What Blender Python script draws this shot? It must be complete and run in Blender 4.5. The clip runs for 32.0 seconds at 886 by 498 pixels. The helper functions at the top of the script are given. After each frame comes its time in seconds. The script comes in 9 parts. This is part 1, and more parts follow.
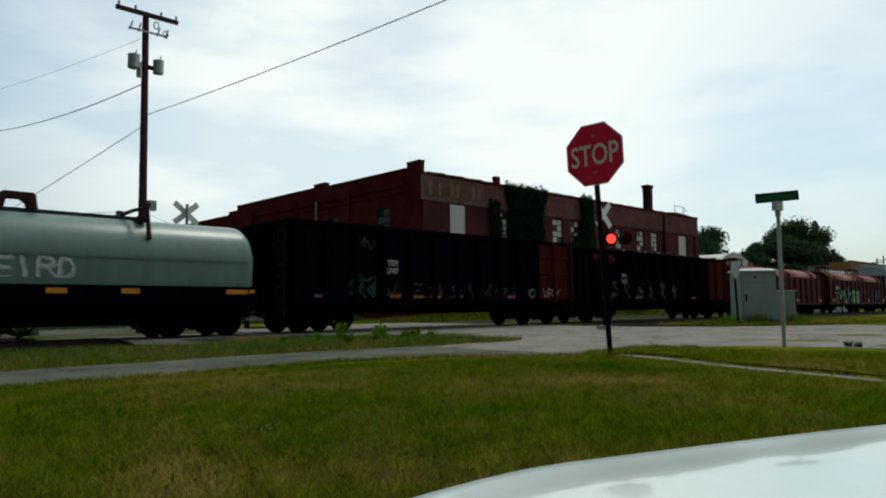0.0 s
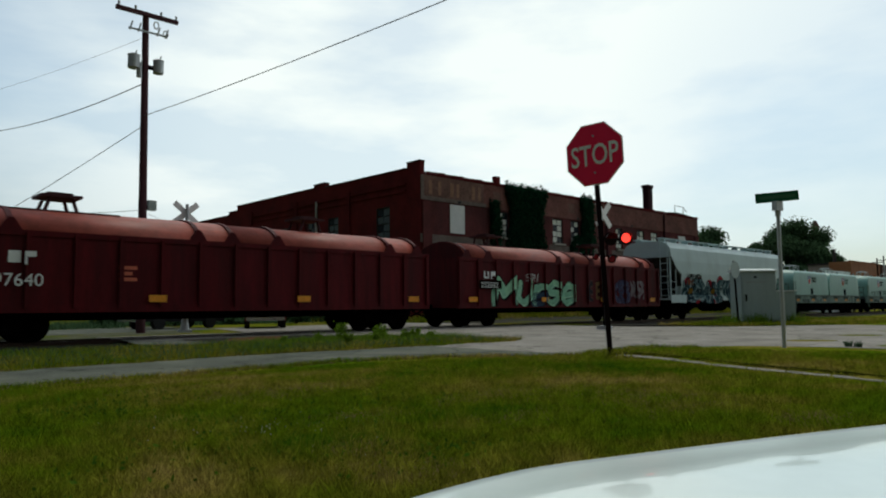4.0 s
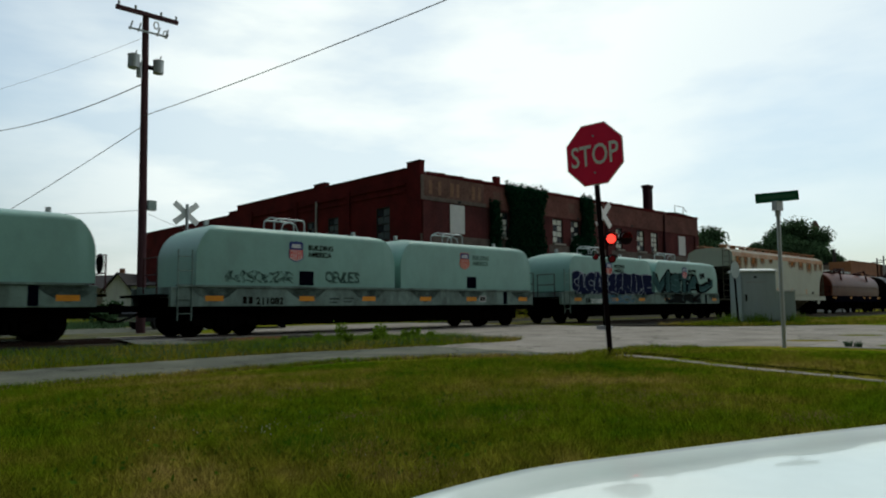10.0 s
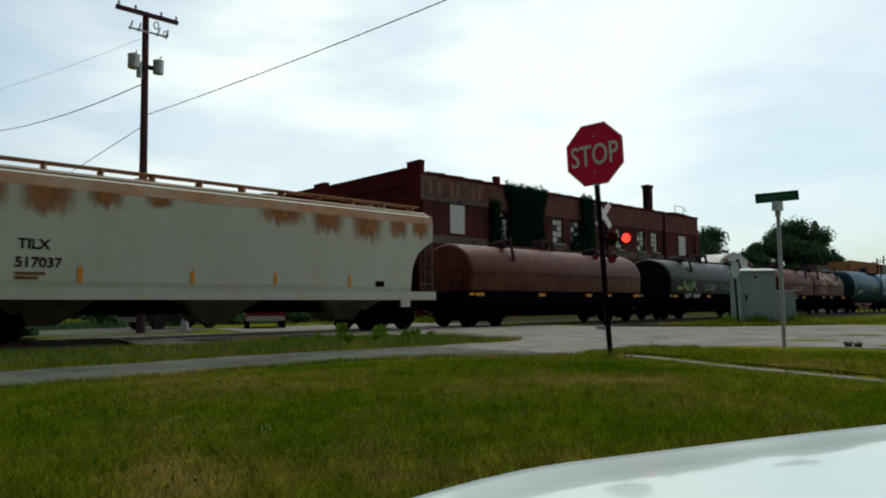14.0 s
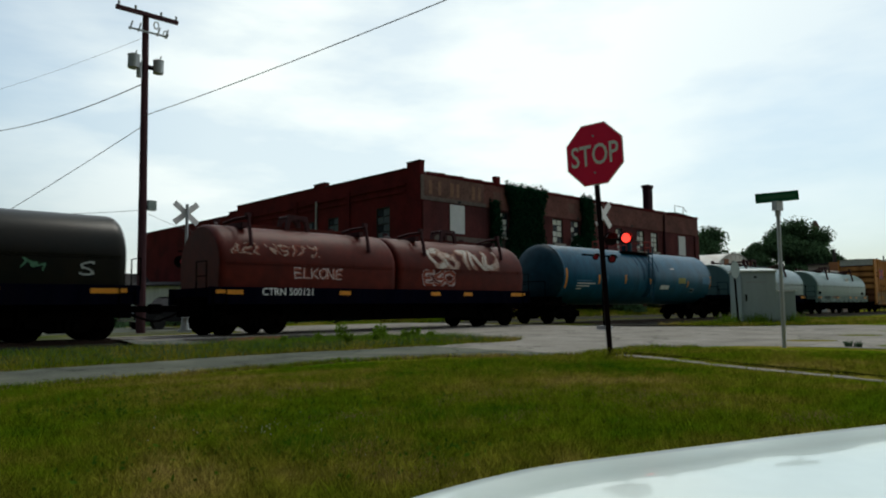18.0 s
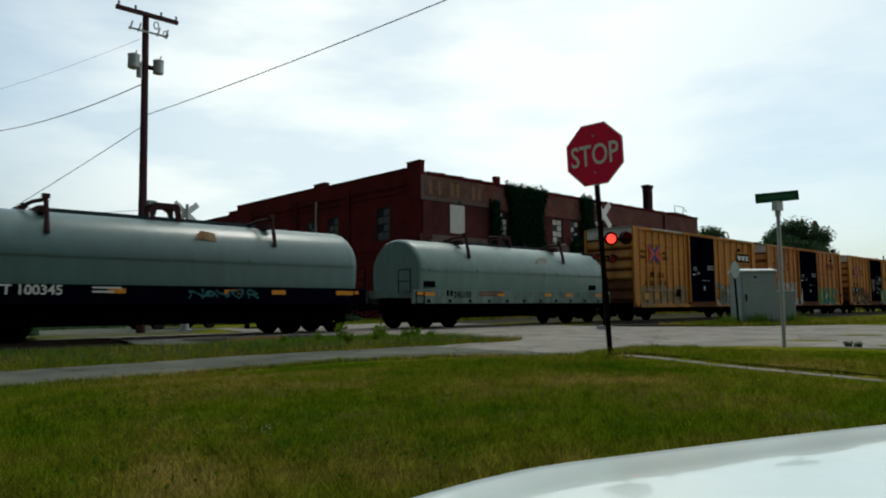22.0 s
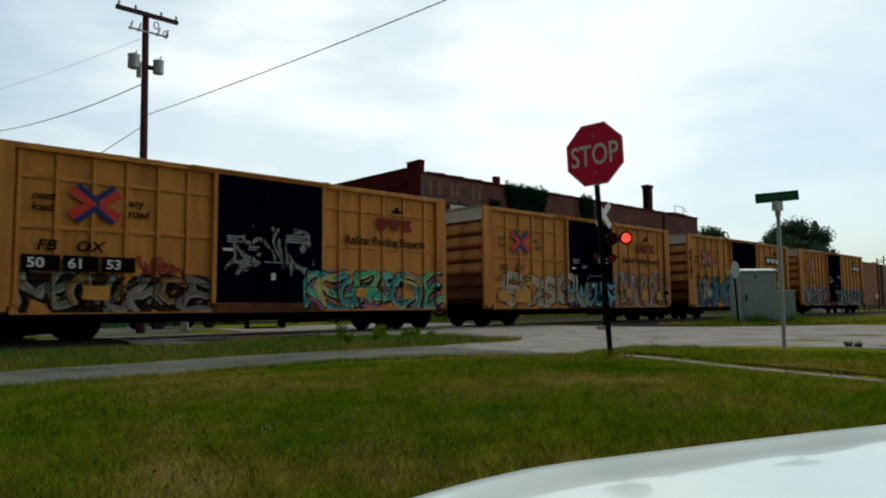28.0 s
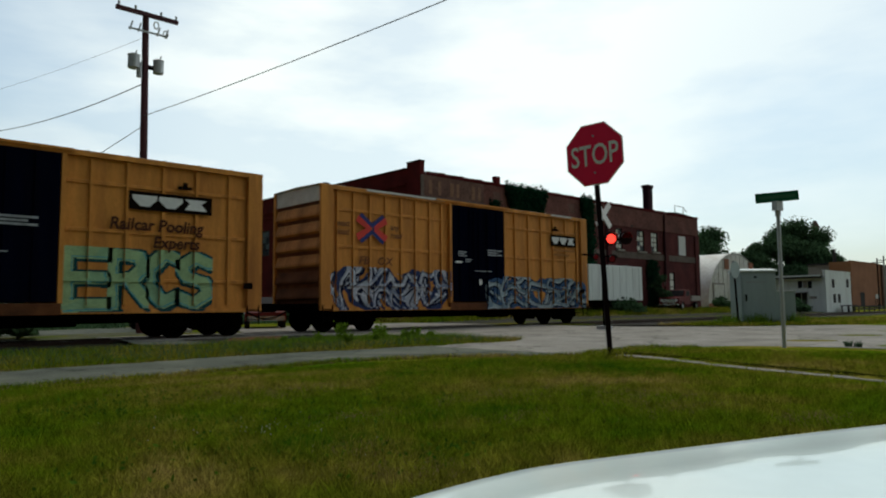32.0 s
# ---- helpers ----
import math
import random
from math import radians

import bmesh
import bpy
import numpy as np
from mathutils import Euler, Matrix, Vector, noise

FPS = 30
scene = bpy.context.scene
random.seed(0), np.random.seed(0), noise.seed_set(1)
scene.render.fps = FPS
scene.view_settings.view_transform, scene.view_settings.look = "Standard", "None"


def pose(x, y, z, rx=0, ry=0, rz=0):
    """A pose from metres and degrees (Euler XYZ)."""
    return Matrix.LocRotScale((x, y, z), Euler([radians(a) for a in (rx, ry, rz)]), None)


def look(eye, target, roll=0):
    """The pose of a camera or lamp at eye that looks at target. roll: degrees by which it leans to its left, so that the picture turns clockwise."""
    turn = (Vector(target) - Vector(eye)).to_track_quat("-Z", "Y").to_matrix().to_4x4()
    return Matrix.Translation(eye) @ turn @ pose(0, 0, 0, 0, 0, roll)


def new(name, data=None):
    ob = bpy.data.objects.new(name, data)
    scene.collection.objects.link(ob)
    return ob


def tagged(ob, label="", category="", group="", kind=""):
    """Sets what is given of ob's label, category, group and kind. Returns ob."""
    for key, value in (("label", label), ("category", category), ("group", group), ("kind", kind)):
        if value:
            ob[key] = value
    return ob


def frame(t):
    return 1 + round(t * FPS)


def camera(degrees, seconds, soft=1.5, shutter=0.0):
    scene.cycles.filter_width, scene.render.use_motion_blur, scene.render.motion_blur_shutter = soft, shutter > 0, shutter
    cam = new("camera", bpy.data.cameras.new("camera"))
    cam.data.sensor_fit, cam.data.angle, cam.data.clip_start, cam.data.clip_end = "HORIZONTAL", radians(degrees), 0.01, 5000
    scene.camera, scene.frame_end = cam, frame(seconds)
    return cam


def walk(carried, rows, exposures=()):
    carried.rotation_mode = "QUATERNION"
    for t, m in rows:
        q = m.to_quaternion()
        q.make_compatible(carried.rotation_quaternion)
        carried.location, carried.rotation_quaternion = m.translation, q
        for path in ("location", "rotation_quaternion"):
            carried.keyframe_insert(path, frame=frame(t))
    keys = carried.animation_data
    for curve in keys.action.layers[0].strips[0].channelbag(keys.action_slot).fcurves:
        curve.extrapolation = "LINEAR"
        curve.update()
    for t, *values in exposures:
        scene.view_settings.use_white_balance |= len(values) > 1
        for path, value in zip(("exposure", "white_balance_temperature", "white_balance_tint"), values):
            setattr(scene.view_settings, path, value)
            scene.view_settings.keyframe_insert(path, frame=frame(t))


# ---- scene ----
# Plan: x runs along the track, y away from the camera across it, z up from the rail heads.
EYE = (0.0, 0.0, 0.822)
YC = 21.66                      # centre line of the track
TRAIN = (173.787, -3.396, -1.139, 6.456, 3.100, -3.369, -1.793)


def run(t):
    """How far the train has come at t seconds, in metres."""
    u = (t - 16.0) / 16.0
    return sum(c * u ** (k + 1) for k, c in enumerate(TRAIN))


HEAD, TILT = radians(43.646), radians(4.776)
way = Vector((math.sin(HEAD) * math.cos(TILT), math.cos(HEAD) * math.cos(TILT), math.sin(TILT)))
cam = camera(64.60, 32.0, soft=2.0, shutter=0.12)
walk(cam, [(0.0, look(EYE, Vector(EYE) + way, -0.522)), (32.0, look(EYE, Vector(EYE) + way, -0.522))],
     exposures=[(0.0, -0.08, 6500, 5.0), (7.0, -0.06, 6500, 5.0), (13.0, -0.01, 6500, 5.0), (32.0, 0.0, 6500, 5.0)])

# ---- light: a bright hazy sky with thin cloud, the sun high behind it ----
SUN_AZ, SUN_EL = radians(62.0), radians(58.0)      # from +y towards +x
world = bpy.data.worlds.new("sky")
scene.world = world
world.use_nodes = True
wn, wl = world.node_tree.nodes, world.node_tree.links
wn.clear()
w_out = wn.new("ShaderNodeOutputWorld")
w_bg = wn.new("ShaderNodeBackground")
w_sky = wn.new("ShaderNodeTexSky")
w_sky.sky_type, w_sky.sun_disc = "NISHITA", False
w_sky.sun_elevation, w_sky.sun_rotation = SUN_EL, SUN_AZ
w_sky.air_density, w_sky.dust_density, w_sky.ozone_density = 1.0, 1.3, 1.2
w_co = wn.new("ShaderNodeTexCoord")
w_map = wn.new("ShaderNodeMapping")
w_map.inputs["Scale"].default_value = (1.5, 1.5, 5.0)
w_map.inputs["Location"].default_value = (0.35, 0.1, 0.0)
w_n = wn.new("ShaderNodeTexNoise")
w_n.inputs["Scale"].default_value, w_n.inputs["Detail"].default_value, w_n.inputs["Roughness"].default_value = 2.2, 7.0, 0.52
w_r = wn.new("ShaderNodeValToRGB")
w_r.color_ramp.elements[0].position, w_r.color_ramp.elements[1].position = 0.40, 0.60
w_r.color_ramp.elements[0].color, w_r.color_ramp.elements[1].color = (0.56, 0.56, 0.56, 1), (1, 1, 1, 1)
w_gain = wn.new("ShaderNodeVectorMath")
w_gain.operation = "MULTIPLY"
w_haze = wn.new("ShaderNodeValToRGB")                       # haze whitens the blue, and greys it towards the horizon
w_haze.color_ramp.elements[0].position, w_haze.color_ramp.elements[0].color = 0.0, (0.088, 0.096, 0.101, 1)
w_haze.color_ramp.elements[1].position, w_haze.color_ramp.elements[1].color = 0.26, (0.125, 0.131, 0.122, 1)
w_mix = wn.new("ShaderNodeMix")
w_mix.data_type = "RGBA"
w_mix.inputs[7].default_value = (1.005, 1.06, 1.055, 1)
wl.new(w_co.outputs["Generated"], w_map.inputs["Vector"])
wl.new(w_map.outputs["Vector"], w_n.inputs["Vector"])
wl.new(w_n.outputs["Fac"], w_r.inputs["Fac"])
wl.new(w_sky.outputs["Color"], w_gain.inputs[0])
wl.new(w_gain.outputs["Vector"], w_mix.inputs[6])
# the cloud thins out towards both ends of the view, where the sky shows pale blue
w_sep = wn.new("ShaderNodeSeparateXYZ")
w_east = wn.new("ShaderNodeValToRGB")
we = w_east.color_ramp.elements
we[0].position, we[0].color = 0.10, (0.36, 0.36, 0.36, 1)
we[1].position, we[1].color = 0.99, (0.38, 0.38, 0.38, 1)
for p_, c_ in ((0.42, 1.0), (0.80, 1.0)):
    k_ = we.new(p_)
    k_.color = (c_, c_, c_, 1)
w_thin = wn.new("ShaderNodeMath")
w_thin.operation = "MULTIPLY"
wl.new(w_co.outputs["Generated"], w_sep.inputs["Vector"])
wl.new(w_sep.outputs["X"], w_east.inputs["Fac"])
wl.new(w_sep.outputs["Z"], w_haze.inputs["Fac"])
wl.new(w_haze.outputs["Color"], w_gain.inputs[1])
wl.new(w_r.outputs["Color"], w_thin.inputs[0])
wl.new(w_east.outputs["Color"], w_thin.inputs[1])
wl.new(w_thin.outputs[0], w_mix.inputs["Factor"])
# thin cloud scatters forwards: bright round the sun, duller away from it
w_dot = wn.new("ShaderNodeVectorMath")
w_dot.operation = "DOT_PRODUCT"
w_dot.inputs[1].default_value = (math.sin(SUN_AZ) * math.cos(SUN_EL), math.cos(SUN_AZ) * math.cos(SUN_EL), math.sin(SUN_EL))
w_fwd = wn.new("ShaderNodeMapRange")
w_fwd.interpolation_type = "SMOOTHSTEP"
w_fwd.inputs["From Min"].default_value, w_fwd.inputs["From Max"].default_value = -0.05, 0.60
w_fwd.inputs["To Min"].default_value, w_fwd.inputs["To Max"].default_value = 0.055, 1.0
wl.new(w_co.outputs["Generated"], w_dot.inputs[0])
wl.new(w_dot.outputs["Value"], w_fwd.inputs["Value"])
wl.new(w_mix.outputs[2], w_bg.inputs["Color"])
wl.new(w_fwd.outputs["Result"], w_bg.inputs["Strength"])
wl.new(w_bg.outputs["Background"], w_out.inputs["Surface"])

sun = new("sun", bpy.data.lights.new("sun", "SUN"))
sun.data.energy, sun.data.angle, sun.data.color = 0.9, radians(12.0), (1.0, 0.95, 0.87)
sun.matrix_world = look((math.sin(SUN_AZ) * 50, math.cos(SUN_AZ) * 50, math.tan(SUN_EL) * 50), (0, 0, 0))

# ---- materials ----
def mat(name, col, rough=0.7, metal=0.0, var=0.25, scale=3.0, fine=40.0, bump=0.2, dirt=None, dirt_amt=0.45, coat=0.0,
        stretch=(1, 1, 1), rand=0.0, spec=0.2, dirt_scale=0.8, dirt_pos=(0.45, 0.72)):
    """A painted, worn or earthy surface: base colour varied at two scales, stains, and fine relief."""
    m = bpy.data.materials.new(name)
    m.use_nodes = True
    n, l = m.node_tree.nodes, m.node_tree.links
    b = n["Principled BSDF"]
    co = n.new("ShaderNodeTexCoord")
    mp = n.new("ShaderNodeMapping")
    mp.inputs["Scale"].default_value = stretch
    l.new(co.outputs["Object"], mp.inputs["Vector"])
    big = n.new("ShaderNodeTexNoise")
    big.inputs["Scale"].default_value, big.inputs["Detail"].default_value = scale, 6.0
    sm = n.new("ShaderNodeTexNoise")
    sm.inputs["Scale"].default_value, sm.inputs["Detail"].default_value = fine, 4.0
    for t in (big, sm):
        l.new(mp.outputs["Vector"], t.inputs["Vector"])
    mix = n.new("ShaderNodeMath")
    mix.operation = "ADD"
    l.new(big.outputs["Fac"], mix.inputs[0])
    l.new(sm.outputs["Fac"], mix.inputs[1])
    mr = n.new("ShaderNodeMapRange")
    mr.inputs["From Min"].default_value, mr.inputs["From Max"].default_value = 0.7, 1.3
    mr.inputs["To Min"].default_value, mr.inputs["To Max"].default_value = 1 - var, 1 + var
    l.new(mix.outputs[0], mr.inputs["Value"])
    last = mr.outputs["Result"]
    if rand:
        oi = n.new("ShaderNodeObjectInfo")
        rr = n.new("ShaderNodeMapRange")
        rr.inputs["To Min"].default_value, rr.inputs["To Max"].default_value = 1 - rand, 1 + rand
        l.new(oi.outputs["Random"], rr.inputs["Value"])
        mm = n.new("ShaderNodeMath")
        mm.operation = "MULTIPLY"
        l.new(last, mm.inputs[0])
        l.new(rr.outputs["Result"], mm.inputs[1])
        last = mm.outputs[0]
    sc = n.new("ShaderNodeVectorMath")
    sc.operation = "SCALE"
    sc.inputs[0].default_value = col
    l.new(last, sc.inputs["Scale"])
    out = sc.outputs["Vector"]
    if dirt:
        dn = n.new("ShaderNodeTexNoise")
        dn.inputs["Scale"].default_value, dn.inputs["Detail"].default_value, dn.inputs["Roughness"].default_value = dirt_scale, 8.0, 0.65
        l.new(mp.outputs["Vector"], dn.inputs["Vector"])
        dr = n.new("ShaderNodeMapRange")
        dr.inputs["From Min"].default_value, dr.inputs["From Max"].default_value = dirt_pos
        dr.inputs["To Max"].default_value = dirt_amt
        l.new(dn.outputs["Fac"], dr.inputs["Value"])
        mx = n.new("ShaderNodeMix")
        mx.data_type = "RGBA"
        l.new(dr.outputs["Result"], mx.inputs["Factor"])
        l.new(out, mx.inputs[6])
        mx.inputs[7].default_value = (*dirt, 1)
        out = mx.outputs[2]
    l.new(out, b.inputs["Base Color"])
    b.inputs["Roughness"].default_value, b.inputs["Metallic"].default_value = rough, metal
    b.inputs["Specular IOR Level"].default_value = spec
    b.inputs["Coat Weight"].default_value = coat
    if bump:
        bp = n.new("ShaderNodeBump")
        bp.inputs["Strength"].default_value, bp.inputs["Distance"].default_value = bump, 0.01
        l.new(sm.outputs["Fac"], bp.inputs["Height"])
        l.new(bp.outputs["Normal"], b.inputs["Normal"])
    return m


def glow(name, col, strength):
    m = bpy.data.materials.new(name)
    m.use_nodes = True
    b = m.node_tree.nodes["Principled BSDF"]
    b.inputs["Base Color"].default_value = (*col, 1)
    b.inputs["Emission Color"].default_value, b.inputs["Emission Strength"].default_value = (*col, 1), strength
    return m


STREAK = (1.6, 1.6, 0.22)
RUST = (0.16, 0.055, 0.022)
GRIME = (0.035, 0.028, 0.022)
M = {
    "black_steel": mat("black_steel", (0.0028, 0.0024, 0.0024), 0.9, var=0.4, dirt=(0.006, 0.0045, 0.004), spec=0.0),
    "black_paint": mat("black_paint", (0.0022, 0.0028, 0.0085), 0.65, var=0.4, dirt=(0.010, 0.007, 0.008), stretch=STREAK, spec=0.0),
    "gon_red": mat("gon_red", (0.072, 0.0065, 0.0060), 0.8, spec=0.05, var=0.45, dirt=(0.022, 0.006, 0.006), stretch=STREAK, dirt_amt=0.8),
    "oxide_red": mat("oxide_red", (0.078, 0.0048, 0.0075), 0.6, spec=0.10, var=0.35, dirt=(0.022, 0.006, 0.007), dirt_amt=0.7, stretch=STREAK),
    "oxide_roof": mat("oxide_roof", (0.30, 0.062, 0.040), 0.5, var=0.3, dirt=(0.17, 0.040, 0.022), dirt_amt=0.75, dirt_scale=1.4),
    "hopper_white": mat("hopper_white", (0.52, 0.63, 0.64), 0.5, var=0.05, dirt=(0.36, 0.44, 0.44), dirt_amt=0.6, stretch=(1, 1, 0.5)),
    "hopper_tan": mat("hopper_tan", (0.51, 0.52, 0.43), 0.55, var=0.06, dirt=(0.42, 0.39, 0.30), stretch=(1, 1, 0.5), dirt_amt=0.5),
    "rust_streak": mat("rust_streak", (0.42, 0.21, 0.09), 0.8, var=0.35, dirt=(0.58, 0.50, 0.38), dirt_amt=0.9, stretch=STREAK, dirt_scale=2.0),
    "grime_soft": mat("grime_soft", (0.05, 0.07, 0.062), 0.85, spec=0.05, var=0.6, scale=4.0, dirt=(0.15, 0.21, 0.185), dirt_amt=0.95, dirt_scale=2.5),
    # the cream hopper's low and end parts, with their shade put into the colour
    "chute_tan": mat("chute_tan", (0.13, 0.115, 0.085), 0.85, spec=0.05, var=0.3, dirt=(0.04, 0.03, 0.02), dirt_amt=0.7),
    "rust_roof": mat("rust_roof", (0.45, 0.24, 0.13), 0.75, var=0.3, dirt=(0.55, 0.50, 0.42), dirt_amt=0.6),
    "coil_green": mat("coil_green", (0.200, 0.375, 0.318), 0.42, spec=0.35, var=0.07, dirt=(0.150, 0.250, 0.212), dirt_amt=0.5, stretch=(1, 1, 0.6), dirt_scale=0.9),
    "coil_sill": mat("coil_sill", (0.165, 0.245, 0.215), 0.6, var=0.28, dirt=(0.030, 0.030, 0.027), dirt_amt=0.85, stretch=(1, 1, 0.5), dirt_scale=1.1),
    "coil_grey": mat("coil_grey", (0.088, 0.165, 0.158), 0.34, spec=0.55, var=0.15, dirt=(0.080, 0.118, 0.108), dirt_amt=0.6, stretch=STREAK),
    "coil_silver": mat("coil_silver", (0.128, 0.222, 0.196), 0.34, spec=0.50, var=0.15, dirt=(0.105, 0.148, 0.128), dirt_amt=0.6, stretch=STREAK),
    "coil_brown": mat("coil_brown", (0.088, 0.018, 0.008), 0.44, spec=0.15, var=0.4, dirt=(0.165, 0.058, 0.022), dirt_amt=0.55),
    "coil_dark": mat("coil_dark", (0.0030, 0.0042, 0.0030), 0.34, spec=0.13, var=0.35, dirt=(0.016, 0.010, 0.004), dirt_amt=0.7),
    "coil_red": mat("coil_red", (0.088, 0.0100, 0.0050), 0.50, spec=0.12, var=0.3, dirt=(0.040, 0.008, 0.005), dirt_amt=0.7),
    "tank_blue": mat("tank_blue", (0.0026, 0.090, 0.165), 0.40, spec=0.20, var=0.22, dirt=(0.003, 0.038, 0.066), dirt_amt=0.75, stretch=STREAK),
    "tank_soot": mat("tank_soot", (0.003, 0.042, 0.080), 0.6, spec=0.1, var=0.5, dirt=(0.003, 0.06, 0.11), dirt_amt=0.8, stretch=STREAK),
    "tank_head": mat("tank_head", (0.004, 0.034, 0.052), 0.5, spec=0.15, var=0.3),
    "box_yellow": mat("box_yellow", (0.62, 0.262, 0.056), 0.6, spec=0.12, var=0.2, dirt=(0.27, 0.098, 0.028), dirt_amt=0.8, stretch=STREAK),
    "box_orange": mat("box_orange", (0.57, 0.218, 0.054), 0.6, spec=0.15, var=0.22, dirt=(0.25, 0.075, 0.026), dirt_amt=0.85, stretch=STREAK),
    "patch_yellow": mat("patch_yellow", (0.62, 0.30, 0.055), 0.6, spec=0.2, var=0.2, dirt=(0.3, 0.13, 0.045), dirt_amt=0.5),
    "box_end": mat("box_end", (0.46, 0.20, 0.055), 0.7, spec=0.15, var=0.3, dirt=(0.085, 0.036, 0.016), dirt_amt=0.9, stretch=STREAK),
    "slogan_faint": mat("slogan_faint", (0.40, 0.175, 0.050), 0.7, var=0.3, spec=0.1),
    "slogan_bleached": mat("slogan_bleached", (0.085, 0.150, 0.125), 0.7, var=0.3, spec=0.1),
    "shield_pale": mat("shield_pale", (0.55, 0.36, 0.32), 0.6, var=0.15),
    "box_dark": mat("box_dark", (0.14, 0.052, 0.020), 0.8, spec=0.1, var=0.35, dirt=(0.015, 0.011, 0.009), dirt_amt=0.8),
    "box_roof": mat("box_roof", (0.55, 0.52, 0.44), 0.5, var=0.15, dirt=(0.35, 0.30, 0.22)),
    "door_navy": mat("door_navy", (0.0018, 0.0030, 0.0100), 0.65, var=0.35, dirt=(0.008, 0.007, 0.009), dirt_amt=0.35, stretch=STREAK, spec=0.0),
    "white_paint": mat("white_paint", (0.72, 0.73, 0.71), 0.55, var=0.12, dirt=(0.4, 0.38, 0.35), dirt_amt=0.4),
    "dim_stencil": mat("dim_stencil", (0.30, 0.32, 0.34), 0.7, var=0.4, spec=0.1),
    "dark_ink": mat("dark_ink", (0.009, 0.006, 0.005), 0.75, var=0.2, spec=0.0),
    "faded_ink": mat("faded_ink", (0.17, 0.068, 0.028), 0.7, var=0.35, spec=0.15),
    "slogan_brown": mat("slogan_brown", (0.060, 0.022, 0.012), 0.7, var=0.4, spec=0.1),
    "cinder": mat("cinder", (0.052, 0.048, 0.038), 0.95, spec=0.03, var=0.55, scale=2.0, fine=22, bump=0.8, dirt=(0.030, 0.036, 0.010), dirt_amt=0.8, dirt_scale=0.7),
    "dusty_verge": mat("dusty_verge", (0.105, 0.104, 0.058), 0.95, spec=0.03, var=0.4, scale=1.6, fine=26, bump=0.8, dirt=(0.045, 0.060, 0.012), dirt_amt=0.85, dirt_scale=0.5),
    "faded_red": mat("faded_red", (0.21, 0.030, 0.018), 0.7, var=0.35, spec=0.15),
    "mark_orange": mat("mark_orange", (0.66, 0.26, 0.025), 0.45, var=0.2),
    "mark_red": mat("mark_red", (0.62, 0.050, 0.035), 0.5, var=0.2),
    "mark_blue": mat("mark_blue", (0.022, 0.035, 0.16), 0.5, var=0.2),
    "emblem_dull": mat("emblem_dull", (0.10, 0.042, 0.085), 0.6, var=0.3),
    "mark_pink": mat("mark_pink", (0.52, 0.13, 0.075), 0.5, var=0.2),
    "galv": mat("galv", (0.42, 0.44, 0.45), 0.45, metal=0.4, var=0.15),
    "cabinet_grey": mat("cabinet_grey", (0.36, 0.435, 0.415), 0.5, var=0.1, dirt=(0.24, 0.27, 0.25), stretch=STREAK),
    "sign_red": mat("sign_red", (0.92, 0.020, 0.085), 0.45, var=0.06, fine=90, bump=0.03),
    "sign_white": mat("sign_white", (0.86, 0.84, 0.82), 0.45, var=0.06, bump=0.03),
    "sign_green": mat("sign_green", (0.012, 0.11, 0.055), 0.45, var=0.1, bump=0.03),
    "faded_green": mat("faded_green", (0.05, 0.15, 0.085), 0.5, var=0.2, bump=0.03),
    "post_dark": mat("post_dark", (0.010, 0.003, 0.005), 0.7, spec=0.1, var=0.3),
    "pole_wood": mat("pole_wood", (0.078, 0.036, 0.042), 0.85, var=0.35, stretch=(6, 6, 0.5), fine=30, bump=0.5, spec=0.1),
    "brick_red": mat("brick_red", (0.118, 0.015, 0.015), 0.95, spec=0.08, var=0.38, scale=0.5, fine=9, dirt=(0.048, 0.012, 0.013), dirt_scale=0.45, dirt_amt=0.7),
    "brick_front": mat("brick_front", (0.112, 0.034, 0.033), 0.95, spec=0.08, var=0.40, scale=0.6, fine=9, dirt=(0.046, 0.026, 0.028), dirt_scale=0.35, dirt_amt=0.6),
    "brick_band": mat("brick_band", (0.172, 0.074, 0.062), 0.9, spec=0.1, var=0.40, scale=0.7, fine=9, dirt=(0.080, 0.046, 0.042), dirt_scale=0.5, dirt_amt=0.65),
    "faded_letter": mat("faded_letter", (0.30, 0.165, 0.105), 0.9, spec=0.1, var=0.4, scale=1.2, fine=9, dirt=(0.16, 0.085, 0.066), dirt_amt=0.95, dirt_scale=1.2),
    "sign_panel": mat("sign_panel", (0.175, 0.098, 0.078), 0.9, spec=0.1, var=0.35, scale=0.9, fine=9, dirt=(0.095, 0.050, 0.044), dirt_amt=0.8, dirt_scale=0.7),
    "panel_border": mat("panel_border", (0.155, 0.122, 0.105), 0.9, spec=0.1, var=0.3, scale=1.2, fine=9),
    # side window glass, the sky's reflection put into its grey-blue colour
    "pane_grey": mat("pane_grey", (0.085, 0.105, 0.115), 0.15, spec=0.5, var=0.35, scale=1.4, bump=0.05),
    "soil": mat("soil", (0.030, 0.034, 0.006), 0.95, spec=0.0, var=0.6, scale=5.0),
    "brick_far": mat("brick_far", (0.33, 0.15, 0.085), 0.9, var=0.25, scale=0.5, fine=9),
    "brick_dull": mat("brick_dull", (0.15, 0.085, 0.07), 0.9, var=0.25, scale=0.5, fine=9),
    "stone": mat("stone", (0.32, 0.29, 0.25), 0.85, var=0.25),
    "board_white": mat("board_white", (0.68, 0.68, 0.66), 0.7, var=0.08),
    "wall_white": mat("wall_white", (0.82, 0.86, 0.83), 0.75, var=0.10, dirt=(0.5, 0.5, 0.47), stretch=STREAK),
    "hut_metal": mat("hut_metal", (0.72, 0.70, 0.63), 0.5, var=0.15, dirt=(0.42, 0.34, 0.25), dirt_amt=0.5),
    "roof_dark": mat("roof_dark", (0.045, 0.042, 0.042), 0.9, var=0.3),
